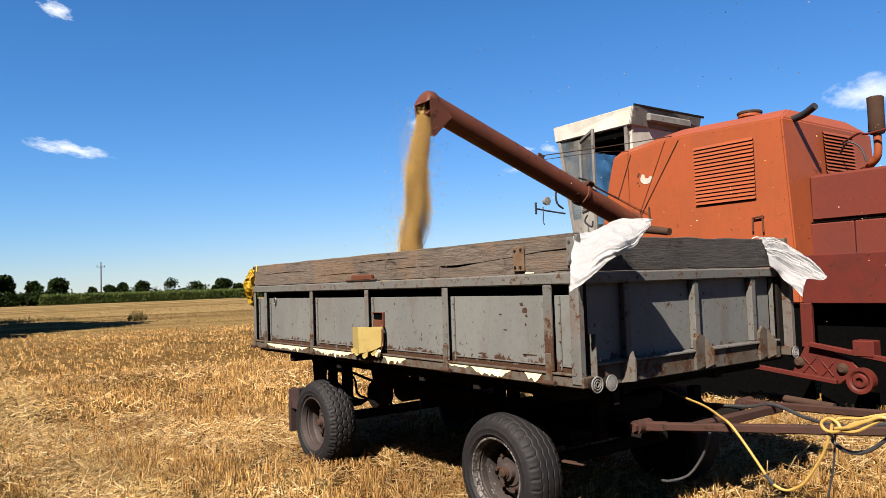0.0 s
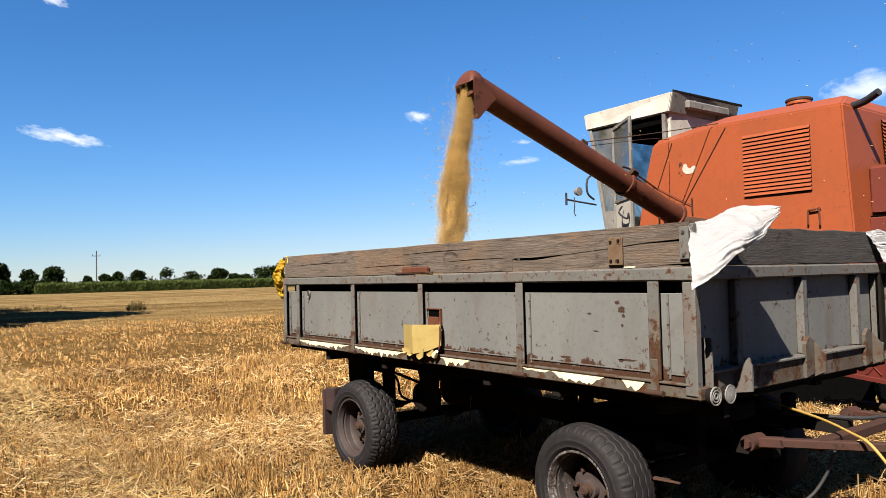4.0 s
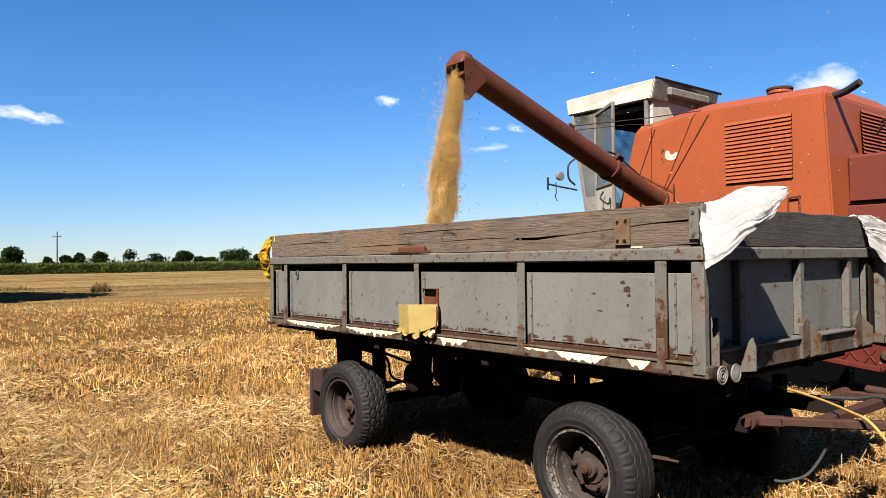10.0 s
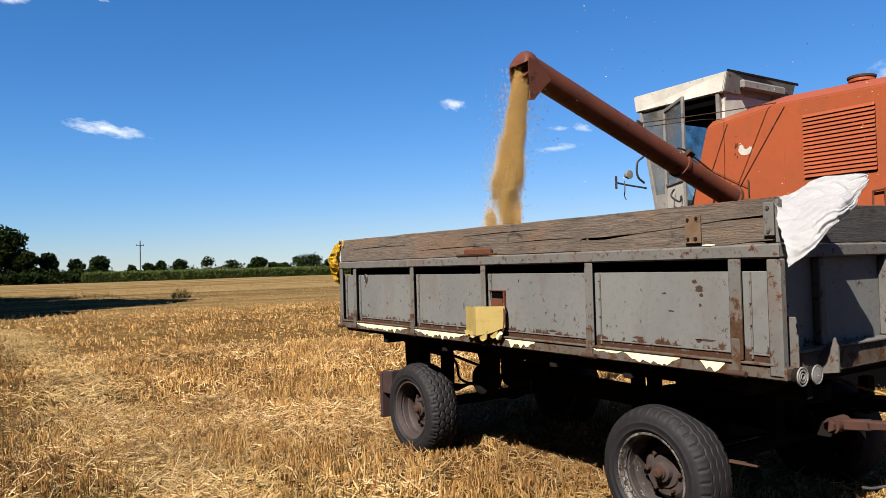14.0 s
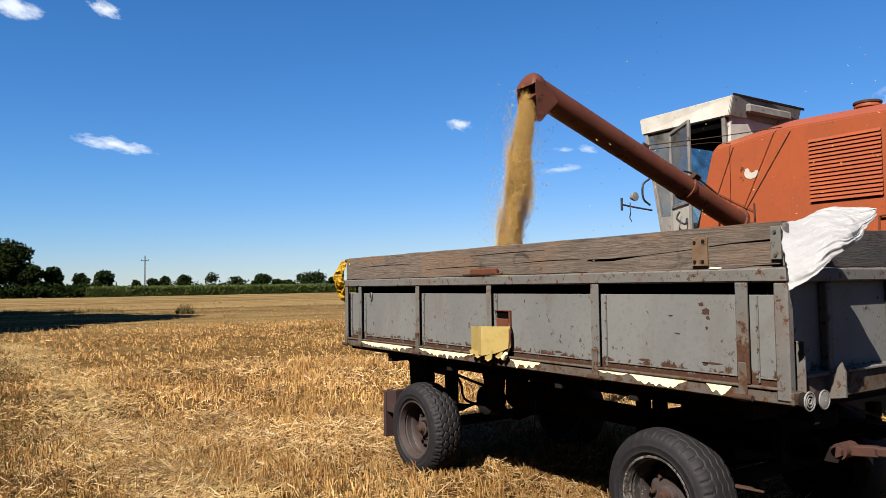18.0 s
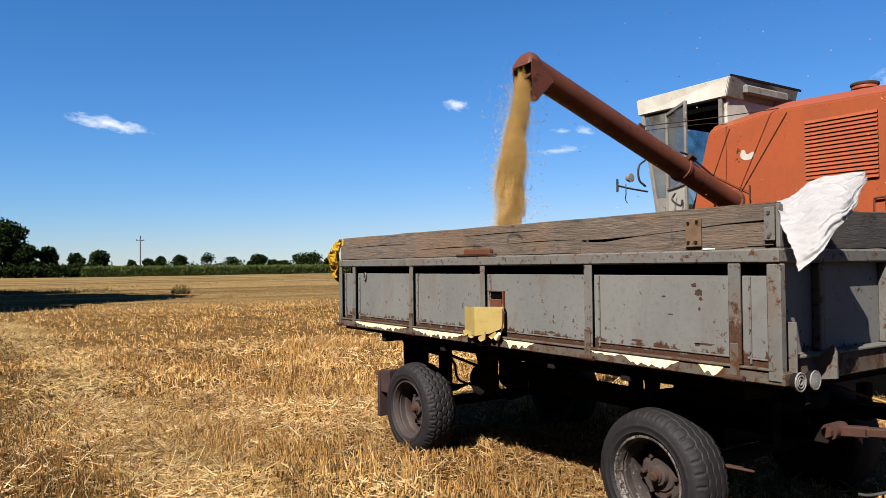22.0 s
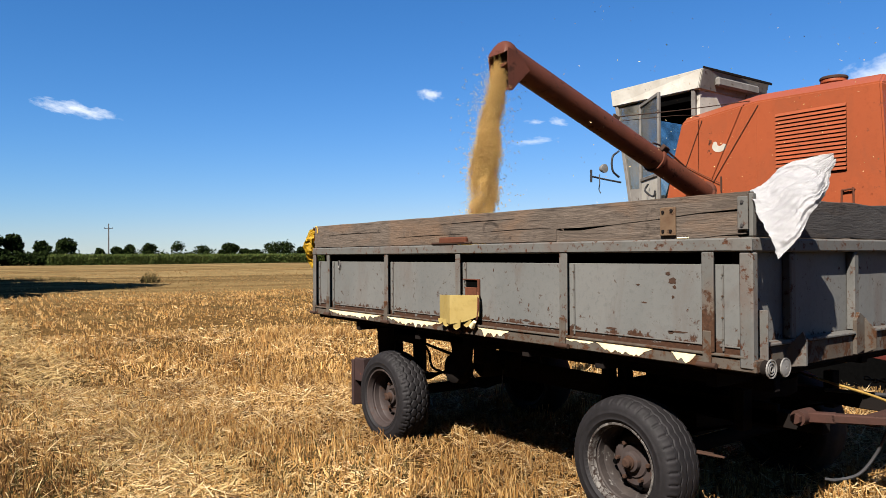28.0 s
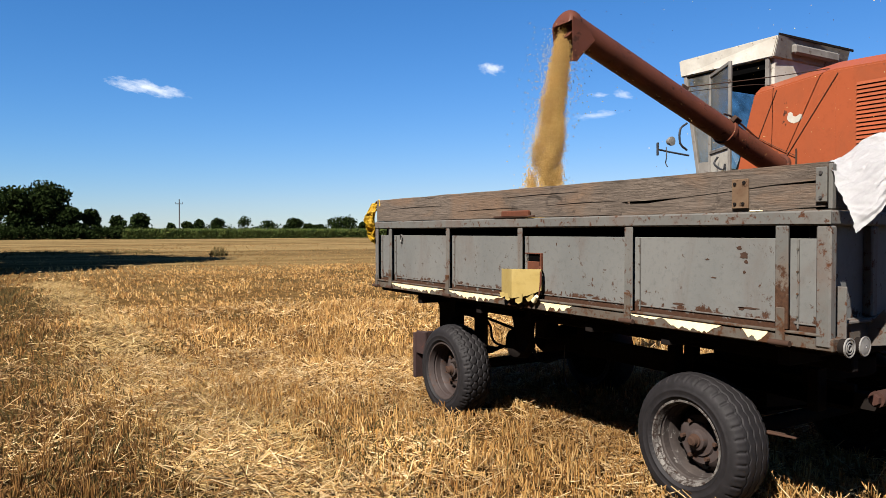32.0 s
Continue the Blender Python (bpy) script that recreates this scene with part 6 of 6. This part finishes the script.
    beam("mirror_bar", (-8.18, 8.07, 2.60), (-8.18, 8.07, 2.79), 0.03, 0.03, BLACKPIPE, ob)
    tube("lamp_cable", [(-8.0, 8.05, 2.70), (-7.98, 8.03, 2.55), (-8.02, 8.06, 2.48), (-7.97, 8.04, 2.42)], 0.008, HOSE_B, ob)


def auger():
    a, b = Vector((-6.02, 7.75, 2.24)), Vector((-6.045, 4.50, 3.450))
    d = (b - a).normalized()
    tubep = rod("unloading_auger", a, b, 0.130, AUGER_RED, combine, None, 36, "rusty red unloading auger tube")
    for t, r in ((0.30, 0.148), (0.012, 0.16)):
        c = a.lerp(b, t)
        bm = bmesh.new()
        add_rod(bm, c - d * 0.02, c + d * 0.02, r, seg=36)
        part("flange", bm, AUGER_RED, tubep, smooth=True)
    side = d.cross(Vector((0, 0, 1))).normalized()
    up = side.cross(d).normalized()
    # bolted clamp and rope eye
    c = a.lerp(b, 0.30)
    for s in (-1, 1):
        bm = bmesh.new()
        add_box(bm, (-0.05, -0.03, 0.13), (0.05, 0.03, 0.2), 0.005, Matrix.Translation(c) @ Matrix((d, side, up)).transposed().to_4x4() @ Matrix.Rotation(s * 0.7, 4, 'X'))
        part("clamp_lug", bm, RUST, tubep)
    c2 = a.lerp(b, 0.52)
    bm = bmesh.new()
    add_box(bm, (-0.05, -0.012, 0.12), (0.05, 0.012, 0.19), 0.005, Matrix.Translation(c2) @ Matrix((d, side, up)).transposed().to_4x4())
    part("rope_eye", bm, RUST, tubep)
    # elbow at the base
    lathe("auger_base", [(0.0, 0.17), (0.5, 0.17), (0.52, 0.2), (0.6, 0.2)], AUGER_RED, tubep, 28, "Z", (a.x, a.y + 0.12, a.z - 0.80))
    # dark drive casing beside the base
    rod("drive_casing", (-5.80, 7.64, 2.17), (-5.38, 7.61, 2.10), 0.055, RUST, tubep, 0.046, 18, "dark rusty drive casing at the foot of the auger")
    # spout: small closed hood over the end, side cheeks, open below
    bm = bmesh.new()
    M = Matrix.Translation(b) @ Matrix((d, side, up)).transposed().to_4x4()
    r = 0.142
    prof = []
    n = 12
    rings = []
    for s, scale, drop in ((-0.03, 1.0, 0.0), (0.015, 1.0, 0.0), (0.05, 0.98, -0.006), (0.075, 0.92, -0.02), (0.088, 0.83, -0.04)):
        ring = []
        for k in range(n + 1):
            t = math.pi * k / n
            ring.append(bm.verts.new(M @ Vector((s, r * scale * math.cos(t), r * scale * math.sin(t) + drop))))
        rings.append(ring)
    for p, q in zip(rings, rings[1:]):
        for k in range(n):
            bm.faces.new((p[k], p[k + 1], q[k + 1], q[k]))
    bm.faces.new(rings[-1])
    bmesh.ops.recalc_face_normals(bm, faces=bm.faces)
    bmesh.ops.solidify(bm, geom=list(bm.faces), thickness=0.006)
    hood = part("spout_hood", bm, AUGER_RED, tubep, "rusty sheet-metal spout hood", True)
    for s in (-1, 1):
        low = 0.36 if s < 0 else 0.30
        pts = [M @ Vector((p, s * r, q)) for p, q in ((-0.25, -0.06), (-0.1, 0.02), (0.07, 0.02), (0.06, -0.04), (-0.075, -low), (-0.11, -low + 0.01))]
        prism("spout_cheek", pts, side * 0.006, AUGER_RED, tubep, "rusty spout cheek plate")
    pts = [M @ Vector((-0.22, -r, -0.10)), M @ Vector((-0.22, r, -0.10)), M @ Vector((-0.12, r, -0.29)), M @ Vector((-0.12, -r, -0.34))]
    prism("spout_back", pts, d * 0.006, AUGER_RED, tubep)
    # steel ropes and rods that hold the auger
    e1 = c2 + up * 0.17
    tube("rope", [e1, e1.lerp(Vector((-5.70, 8.2, 3.40)), 0.5) - Vector((0, 0, 0.01)), (-5.70, 8.2, 3.40)], 0.006, RUST, combine, "", 6)
    tube("rope", [e1 - Vector((0, 0, 0.05)), (-6.0, 7.2, 3.16), (-6.36, 8.12, 3.30)], 0.004, RUST, combine, "", 6)
    rod("stay", (-5.53, YE - 0.010, 3.31), (-6.18, YE - 0.010, 2.38), 0.0055, REDRUST, combine, None, 8)
    rod("stay", (-6.30, YE - 0.010, 3.24), (-6.55, YE - 0.010, 2.66), 0.005, REDRUST, combine, None, 8)
    # hydraulic lines by the clamp
    tube("hydraulic_line", [a.lerp(b, 0.33) + up * 0.17, a.lerp(b, 0.28) + up * 0.22 + side * 0.03, a.lerp(b, 0.24) + up * 0.19, (-6.5, 8.0, 2.66)], 0.012, HOSE_B, combine)
    # dent and old badge on the housing, a plain pale patch
    bm = bmesh.new()
    outer = [(-6.06 + 0.10 * math.cos(t), 2.88 + 0.075 * math.sin(t)) for t in [math.pi * (0.86 + 1.12 * k / 12) for k in range(13)]]
    inner = [(-5.972, 2.895), (-6.00, 2.905), (-6.03, 2.885), (-6.06, 2.88), (-6.085, 2.895), (-6.09, 2.925), (-6.115, 2.945), (-6.145, 2.935)]
    add_prism(bm, [(x, YE - 0.004, z) for x, z in outer + inner], (0, 0.003, 0))
    bmesh.ops.triangulate(bm, faces=[f for f in bm.faces if len(f.verts) > 4])
    part("badge", bm, CABWHITE, combine, "worn pale crescent badge")
    rng = random.Random(3)
    for x, z, r in ((-6.185, 2.95, 0.026), (-6.20, 2.925, 0.015), (-6.205, 2.84, 0.012), (-6.18, 2.80, 0.010)):
        bm = bmesh.new()
        add_prism(bm, [(x + r * rng.uniform(0.6, 1.1) * math.cos(k * 0.7), YE - 0.0035, z + 1.3 * r * rng.uniform(0.5, 1.1) * math.sin(k * 0.7)) for k in range(9)], (0, 0.0025, 0))
        bmesh.ops.triangulate(bm, faces=[f for f in bm.faces if len(f.verts) > 4])
        part("paint_chip", bm, REDRUST, combine, "bare rust where the paint has chipped")


housing()
rear_body()
cab()
auger()


# ---- grain, sacks and hoses ----
def grain_heap():
    """Wheat in the trailer box, heaped below the spout."""
    nx, ny = 60, 34
    verts, faces = [], []
    for i in range(nx + 1):
        for j in range(ny + 1):
            x = X0 + 0.09 + (X1 - X0 - 0.2) * i / nx
            y = Y0 + 0.07 + (Y1 - Y0 - 0.14) * j / ny
            d = math.hypot(x + 6.0, (y - 4.05) * 1.1)
            z = 1.30 + 0.34 * max(0, 1 - d / 1.9) - 0.10 * max(0, (d - 1.9) / 2.0)
            z += 0.012 * noise.noise(Vector((x * 6, y * 6, 0)))
            verts.append((x, y, z))
    for i in range(nx):
        for j in range(ny):
            a = i * (ny + 1) + j
            faces.append((a, a + ny + 1, a + ny + 2, a + 1))
    n = len(verts)
    rim = [i * (ny + 1) for i in range(nx + 1)] + [nx * (ny + 1) + j for j in range(1, ny + 1)] + [i * (ny + 1) + ny for i in range(nx - 1, -1, -1)] + [j for j in range(ny - 1, 0, -1)]
    for k in rim:
        verts.append((verts[k][0], verts[k][1], 0.986))
    for k in range(len(rim)):
        faces.append((rim[k], n + k, n + (k + 1) % len(rim), rim[(k + 1) % len(rim)]))
    scatter("grain_heap", verts, faces, GRAIN, "golden wheat grain heaped inside the trailer", "grain", "stuff")


SPOUT = Vector((-6.085, 4.47, 3.20))
CLUMPS = []


def grain_stream():
    """Loose falling grain: rigid clumps of kernels, each on its own fall from the spout."""
    rng = np.random.default_rng(31)
    stream = thing("grain_stream", SPOUT, "stream of golden wheat grain falling from the spout", "grain")
    shapes = []
    for s in range(6):
        n = 740 if s < 5 else 110
        c = rng.normal(size=(n, 3)) * (np.array([0.027, 0.027, 0.085]) if s < 5 else np.array([0.09, 0.12, 0.14]))
        u = rng.normal(size=(n, 3))
        u /= np.linalg.norm(u, axis=1)[:, None]
        w = np.cross(u, rng.normal(size=(n, 3)))
        w /= np.linalg.norm(w, axis=1)[:, None]
        t = np.cross(u, w)
        L, R = 0.0072 * (0.7 + 0.7 * rng.random(n))[:, None], 0.0044
        v = np.stack([c - u * L, c + w * R, c + t * R, c - w * R, c - t * R, c + u * L], 1).reshape(-1, 3)
        q = np.array([[0, 1, 2, 2], [0, 2, 3, 3], [0, 3, 4, 4], [0, 4, 1, 1], [5, 2, 1, 1], [5, 3, 2, 2], [5, 4, 3, 3], [5, 1, 4, 4]])
        tri = (q[:, :3][None] + (np.arange(n) * 6)[:, None, None]).reshape(-1, 3)
        me = bpy.data.meshes.new("grain_clump")
        me.from_pydata(v.tolist(), [], tri.tolist())
        me.materials.append(GRAIN)
        shapes.append(me)
    count = 126
    for k in range(count):
        ob = new("grain_clump", shapes[k % 6])
        ob.parent = stream
        tagged(ob, kind="stuff")
        a, r = rng.random() * 2 * math.pi, math.sqrt(rng.random())
        CLUMPS.append((ob, k / count, a, r, rng.random()))


FLAKES = []


def chaff():
    """Light chaff drifting past the machines: small clumps of husk flakes."""
    rng = np.random.default_rng(77)
    air = thing("chaff", (-4.0, 5.5, 1.5), "pale chaff flakes drifting in the air", "chaff")
    shapes = []
    for s in range(4):
        n = 9
        c = rng.uniform(-1, 1, (n, 3)) * np.array([0.5, 0.6, 0.45])
        u, w = rng.normal(size=(n, 3)) * 0.0042, rng.normal(size=(n, 3)) * 0.003
        v = np.stack([c - u, c - w, c + u, c + w], 1).reshape(-1, 3)
        me = bpy.data.meshes.new("chaff_flakes")
        me.from_pydata(v.tolist(), [], np.arange(n * 4).reshape(-1, 4).tolist())
        me.materials.append(LITTER)
        shapes.append(me)
    for k in range(84):
        ob = new("chaff_flakes", shapes[k % 4])
        ob.parent = air
        tagged(ob, kind="stuff")
        FLAKES.append((ob, rng.uniform(-2.8, 2.6), rng.uniform(-1.2, 2.2), rng.uniform(-0.6, 2.2), rng.random()))


def sacks():
    # sack over the near front corner of the sideboards
    A = Vector((-2.54, 2.888, 1.80))
    # tied at the plank's corner, the rest blown out by the wind along the drawbar
    net = [[(0.161, -0.202, -0.307), (0.215, -0.167, -0.262), (0.255, -0.063, -0.183), (0.275, 0.038, -0.125), (0.264, 0.178, -0.078), (0.282, 0.260, 0.007)],
           [(0.120, -0.150, -0.199), (0.182, -0.098, -0.164), (0.235, -0.022, -0.090), (0.269, 0.051, -0.077), (0.237, 0.225, -0.030), (0.282, 0.288, 0.035)],
           [(0.044, -0.055, -0.106), (0.079, 0.025, -0.081), (0.123, 0.097, -0.029), (0.166, 0.176, -0.002), (0.208, 0.266, 0.020), (0.271, 0.313, 0.050)],
           [(0.000, 0.017, -0.003), (0.010, 0.155, 0.012), (0.032, 0.230, 0.045), (0.080, 0.278, 0.069), (0.166, 0.319, 0.075), (0.266, 0.338, 0.063)]]
    CLOTHS["near"] = cloth("white_sack", [[Vector(q) for q in row] for row in net], SACK, "crumpled white woven sack tied to the sideboard corner, blown by wind", "sack", 0.010, 11.0, 80, 3.0, A, 0.030)
    B = Vector((-2.60, 4.93, 1.78))
    net = [[(0.0, -0.14, 0.01), (0.07, -0.05, 0.01), (0.16, 0.02, -0.05), (0.26, 0.08, -0.13), (0.35, 0.13, -0.22)],
           [(0.04, -0.125, -0.05), (0.10, -0.035, -0.07), (0.17, 0.025, -0.12), (0.25, 0.075, -0.18), (0.33, 0.105, -0.25)],
           [(0.06, -0.11, -0.11), (0.11, -0.04, -0.14), (0.16, 0.00, -0.19), (0.21, 0.03, -0.23), (0.25, 0.04, -0.25)],
           [(0.085, -0.113, -0.18), (0.115, -0.063, -0.22), (0.155, -0.033, -0.28), (0.205, -0.003, -0.33), (0.255, 0.007, -0.37)]]
    CLOTHS["far"] = cloth("white_sack", [[Vector(q) for q in row] for row in net], SACK, "white woven sack tied to the far front corner", "sack", 0.016, 6, 60, 9.0, B, 0.035)
    C = Vector((-6.89, 2.93, 1.78))
    net = [[(-0.02, 0.04, 0.0), (-0.01, -0.03, 0.01), (0.03, -0.05, 0.0)],
           [(-0.12, 0.02, -0.07), (-0.10, -0.08, -0.08), (0.01, -0.06, -0.10)],
           [(-0.14, 0.02, -0.2), (-0.10, -0.10, -0.22), (0.0, -0.06, -0.24)],
           [(-0.04, 0.02, -0.36), (-0.03, -0.04, -0.40), (0.0, -0.05, -0.38)]]
    CLOTHS["yellow"] = cloth("yellow_sack", [[Vector(q) for q in row] for row in net], YSACK, "yellow plastic sack tied to the rear corner", "sack", 0.04, 13, 30, 5.0, C)


def ties():
    """Twine at the mouth of the two small sacks."""
    for key, pts, m in (("far", [(0.02, -0.12, 0.0), (0.0, -0.15, 0.012), (-0.03, -0.16, 0.0), (-0.05, -0.15, -0.04)], SACK),
                        ("yellow", [(0.0, 0.0, 0.0), (0.03, -0.03, 0.012), (0.06, -0.03, 0.0), (0.07, -0.035, -0.05)], YSACK)):
        bm = bmesh.new()
        add_tube(bm, [Vector(q) for q in pts], 0.005, 6, 4)
        part("tie", bm, m, CLOTHS[key], "knotted twine", True, True)


def hoses():
    h = thing("air_hose", (-2.2, 4.0, 0.5), "coiled yellow air brake hose hanging from the drawbar", "hose")
    tube("hose", [(-3.15, 4.3, 0.82), (-3.0, 4.2, 0.80), (-2.73, 4.0, 0.80), (-2.41, 3.78, 0.80), (-2.16, 3.55, 0.80), (-2.045, 3.46, 0.785), (-1.955, 3.45, 0.690), (-1.875, 3.45, 0.585), (-1.842, 3.46, 0.535), (-1.785, 3.47, 0.510), (-1.73, 3.47, 0.530),
                  (-1.68, 3.47, 0.572), (-1.60, 3.47, 0.694), (-1.553, 3.47, 0.808), (-1.54, 3.475, 0.86), (-1.50, 3.48, 0.885), (-1.42, 3.47, 0.895), (-1.30, 3.5, 0.925), (-1.05, 3.7, 0.93)], 0.0070, HOSE_Y, h, "yellow rubber hose", 8)
    tube("hose_sleeve", [(-1.868, 3.452, 0.572), (-1.853, 3.456, 0.552), (-1.835, 3.461, 0.530)], 0.0095, HOSE_B, h, "black joint sleeve on the hose", 8)
    # the slack is knotted round itself on top of the drawbar
    tube("coil", [(-1.35, 3.46, 0.905), (-1.44, 3.45, 0.872), (-1.515, 3.45, 0.828), (-1.565, 3.455, 0.828), (-1.585, 3.46, 0.855), (-1.555, 3.465, 0.880), (-1.515, 3.46, 0.868), (-1.485, 3.45, 0.838), (-1.42, 3.44, 0.845), (-1.34, 3.45, 0.895), (-1.24, 3.5, 0.94)], 0.0075, HOSE_Y, h, "yellow hose coil", 8)
    tube("coil", [(-1.52, 3.45, 0.842), (-1.45, 3.435, 0.858), (-1.38, 3.43, 0.892), (-1.32, 3.44, 0.918), (-1.27, 3.46, 0.90), (-1.25, 3.48, 0.86), (-1.27, 3.49, 0.815)], 0.0075, HOSE_Y, h, "yellow hose coil", 8)
    b = thing("rubber_hose", (-1.5, 3.55, 0.74), "black rubber hose looped under the drawbar", "hose")
    tube("loop", [(-1.60, 3.56, 0.80), (-1.575, 3.55, 0.755), (-1.52, 3.545, 0.725), (-1.445, 3.545, 0.732), (-1.37, 3.55, 0.785), (-1.30, 3.56, 0.86), (-1.24, 3.58, 0.92)], 0.0095, HOSE_B, b, "", 8)
    tube("tail", [(-1.565, 3.55, 0.82), (-1.574, 3.55, 0.74), (-1.588, 3.55, 0.63), (-1.62, 3.55, 0.496), (-1.66, 3.56, 0.40)], 0.005, HOSE_B, b, "", 6)
    g = thing("brake_line", (-2.3, 4.2, 0.5), "black rubber brake line along the drawbar", "hose")
    tube("line", [(-2.9, 4.3, 0.70), (-2.47, 4.3, 0.725), (-2.26, 4.25, 0.765), (-2.0, 4.15, 0.73), (-1.72, 4.0, 0.745), (-1.3, 3.95, 0.84), (-0.9, 3.93, 0.92)], 0.011, HOSE_B, g, "", 8)
    k = thing("loose_hose", (-2.4, 3.6, 0.3), "grey hose end dangling under the drawbar", "hose")
    tube("hose_end", [(-2.26, 3.6, 0.70), (-2.31, 3.6, 0.57), (-2.37, 3.55, 0.46), (-2.45, 3.5, 0.42), (-2.5, 3.48, 0.415)], 0.0075, HOSE_B, k, "", 8)
    s = thing("chain_strut", (-2.6, 5.2, 0.65), "rusty tube with a chain lying across the hitch", "strut")
    rod("strut_tube", (-2.82, 5.2, 0.648), (-2.36, 5.2, 0.620), 0.027, RUST, s)
    bm = bmesh.new()
    for i in range(9):
        c = Vector((-2.84 - 0.027 * i, 5.2, 0.652 + 0.010 * math.sin(i * 0.8)))
        ax = Vector((0, 1, 0)) if i % 2 else Vector((0, 0, 1))
        for q in range(10):
            a0, a1 = 2 * math.pi * q / 10, 2 * math.pi * (q + 1) / 10
            add_rod(bm, c + Vector((0.021 * math.cos(a0), 0, 0)) + ax * 0.012 * math.sin(a0), c + Vector((0.021 * math.cos(a1), 0, 0)) + ax * 0.012 * math.sin(a1), 0.0045, seg=5)
    part("chain", bm, RUST, s)


CLOTHS = {}
grain_heap()
grain_stream()
chaff()
sacks()
ties()
hoses()


# ---- what moves ----
def motions():
    # grain: each clump is thrown from the spout, falls into the trailer, and starts again
    period, v0, g = 0.60, 1.5, 8.6

    def wind(t):
        return 1.30 + 0.10 * math.sin(t * 1.7) + 0.09 * math.sin(t * 4.3) + 0.10 * math.sin(t * 13.0) * math.sin(t * 5.1)

    def fall(s, spread, u, t):
        return spread * (0.014 + 0.36 * s) + Vector((-0.04, -0.66, 0)) * wind(t) * s * (0.60 + 0.16 * (u - 0.5) - 0.10 * u * u + 0.14 * s) + Vector((0, 0, -v0 * s - 0.5 * g * s * s))

    for ob, phase, a, r, u in CLUMPS:
        spread = Vector((math.cos(a), math.sin(a), 0)) * r
        times = {0.0, 32.0}
        start = (phase - 1) * period
        while start < 32.0:
            times |= {t for t in (start, start + 0.2, start + 0.4, start + period - 1 / FPS) if 0 < t < 32.0}
            start += period
        rows, used = [], set()
        for t in sorted(times):
            if frame(t) not in used:
                used.add(frame(t))
                s = (t - phase * period) % period
                s = 0.0 if period - s < 0.5 / FPS else s
                rows.append((t, pose(*fall(s, spread, u, t - s), 0, 0, 40 * u + 60 * s)))
        walk(ob, rows)
    # chaff: drifts on the wind, each clump round its own stretch of air
    for ob, x, y, z, u in FLAKES:
        rows, span = [], 2.4 + 1.6 * u
        t = 0.0
        while t < 32.0:
            for d in (0.0, span - 1 / FPS):
                if t + d < 32.0:
                    s = d / span - 0.5
                    rows.append((t + d, pose(x + 1.1 * s, y - 0.3 * s, z - (0.5 + 0.5 * u) * s, 80 * s, 70 * s * u, 0)))
            t += span
        s = ((32.0 - t + span) / span) - 0.5
        rows.append((32.0, pose(x + 1.1 * s, y - 0.3 * s, z - (0.5 + 0.5 * u) * s, 80 * s, 70 * s * u, 0)))
        walk(ob, rows)
    # sacks stirred by the wind
    near = CLOTHS["near"]
    # seconds, lift of the loose end, swing of the loose end about the corner
    sway = ((0, -1, 3), (2, 0, 1), (5, -1, 0), (7, -1, -4), (9, 0, 2), (11, 1, -2), (13, 5, 4), (15, 1, 4), (18, -2, 6), (20, 4, 4), (22, 9, 8), (23, 5, 5), (24, 3, 3),
            (24.6, 10, 8), (25, 15, 10), (26.5, 15, 7), (28, 15, 5), (29.5, 11, 6), (31, 11, 8), (32, 12, 7))
    walk(near, [(t, pose(*near.location, 0.675 * a, -0.738 * a, 0.5 * z)) for t, a, z in sway])
    rng = random.Random(8)
    for key, swing in (("far", 6.0), ("yellow", 4.0)):
        ob = CLOTHS[key]
        walk(ob, [(1.6 * k, pose(*ob.location, swing * rng.uniform(-1, 1), swing * rng.uniform(-1, 1), swing * rng.uniform(-1, 1))) for k in range(21)])


motions()
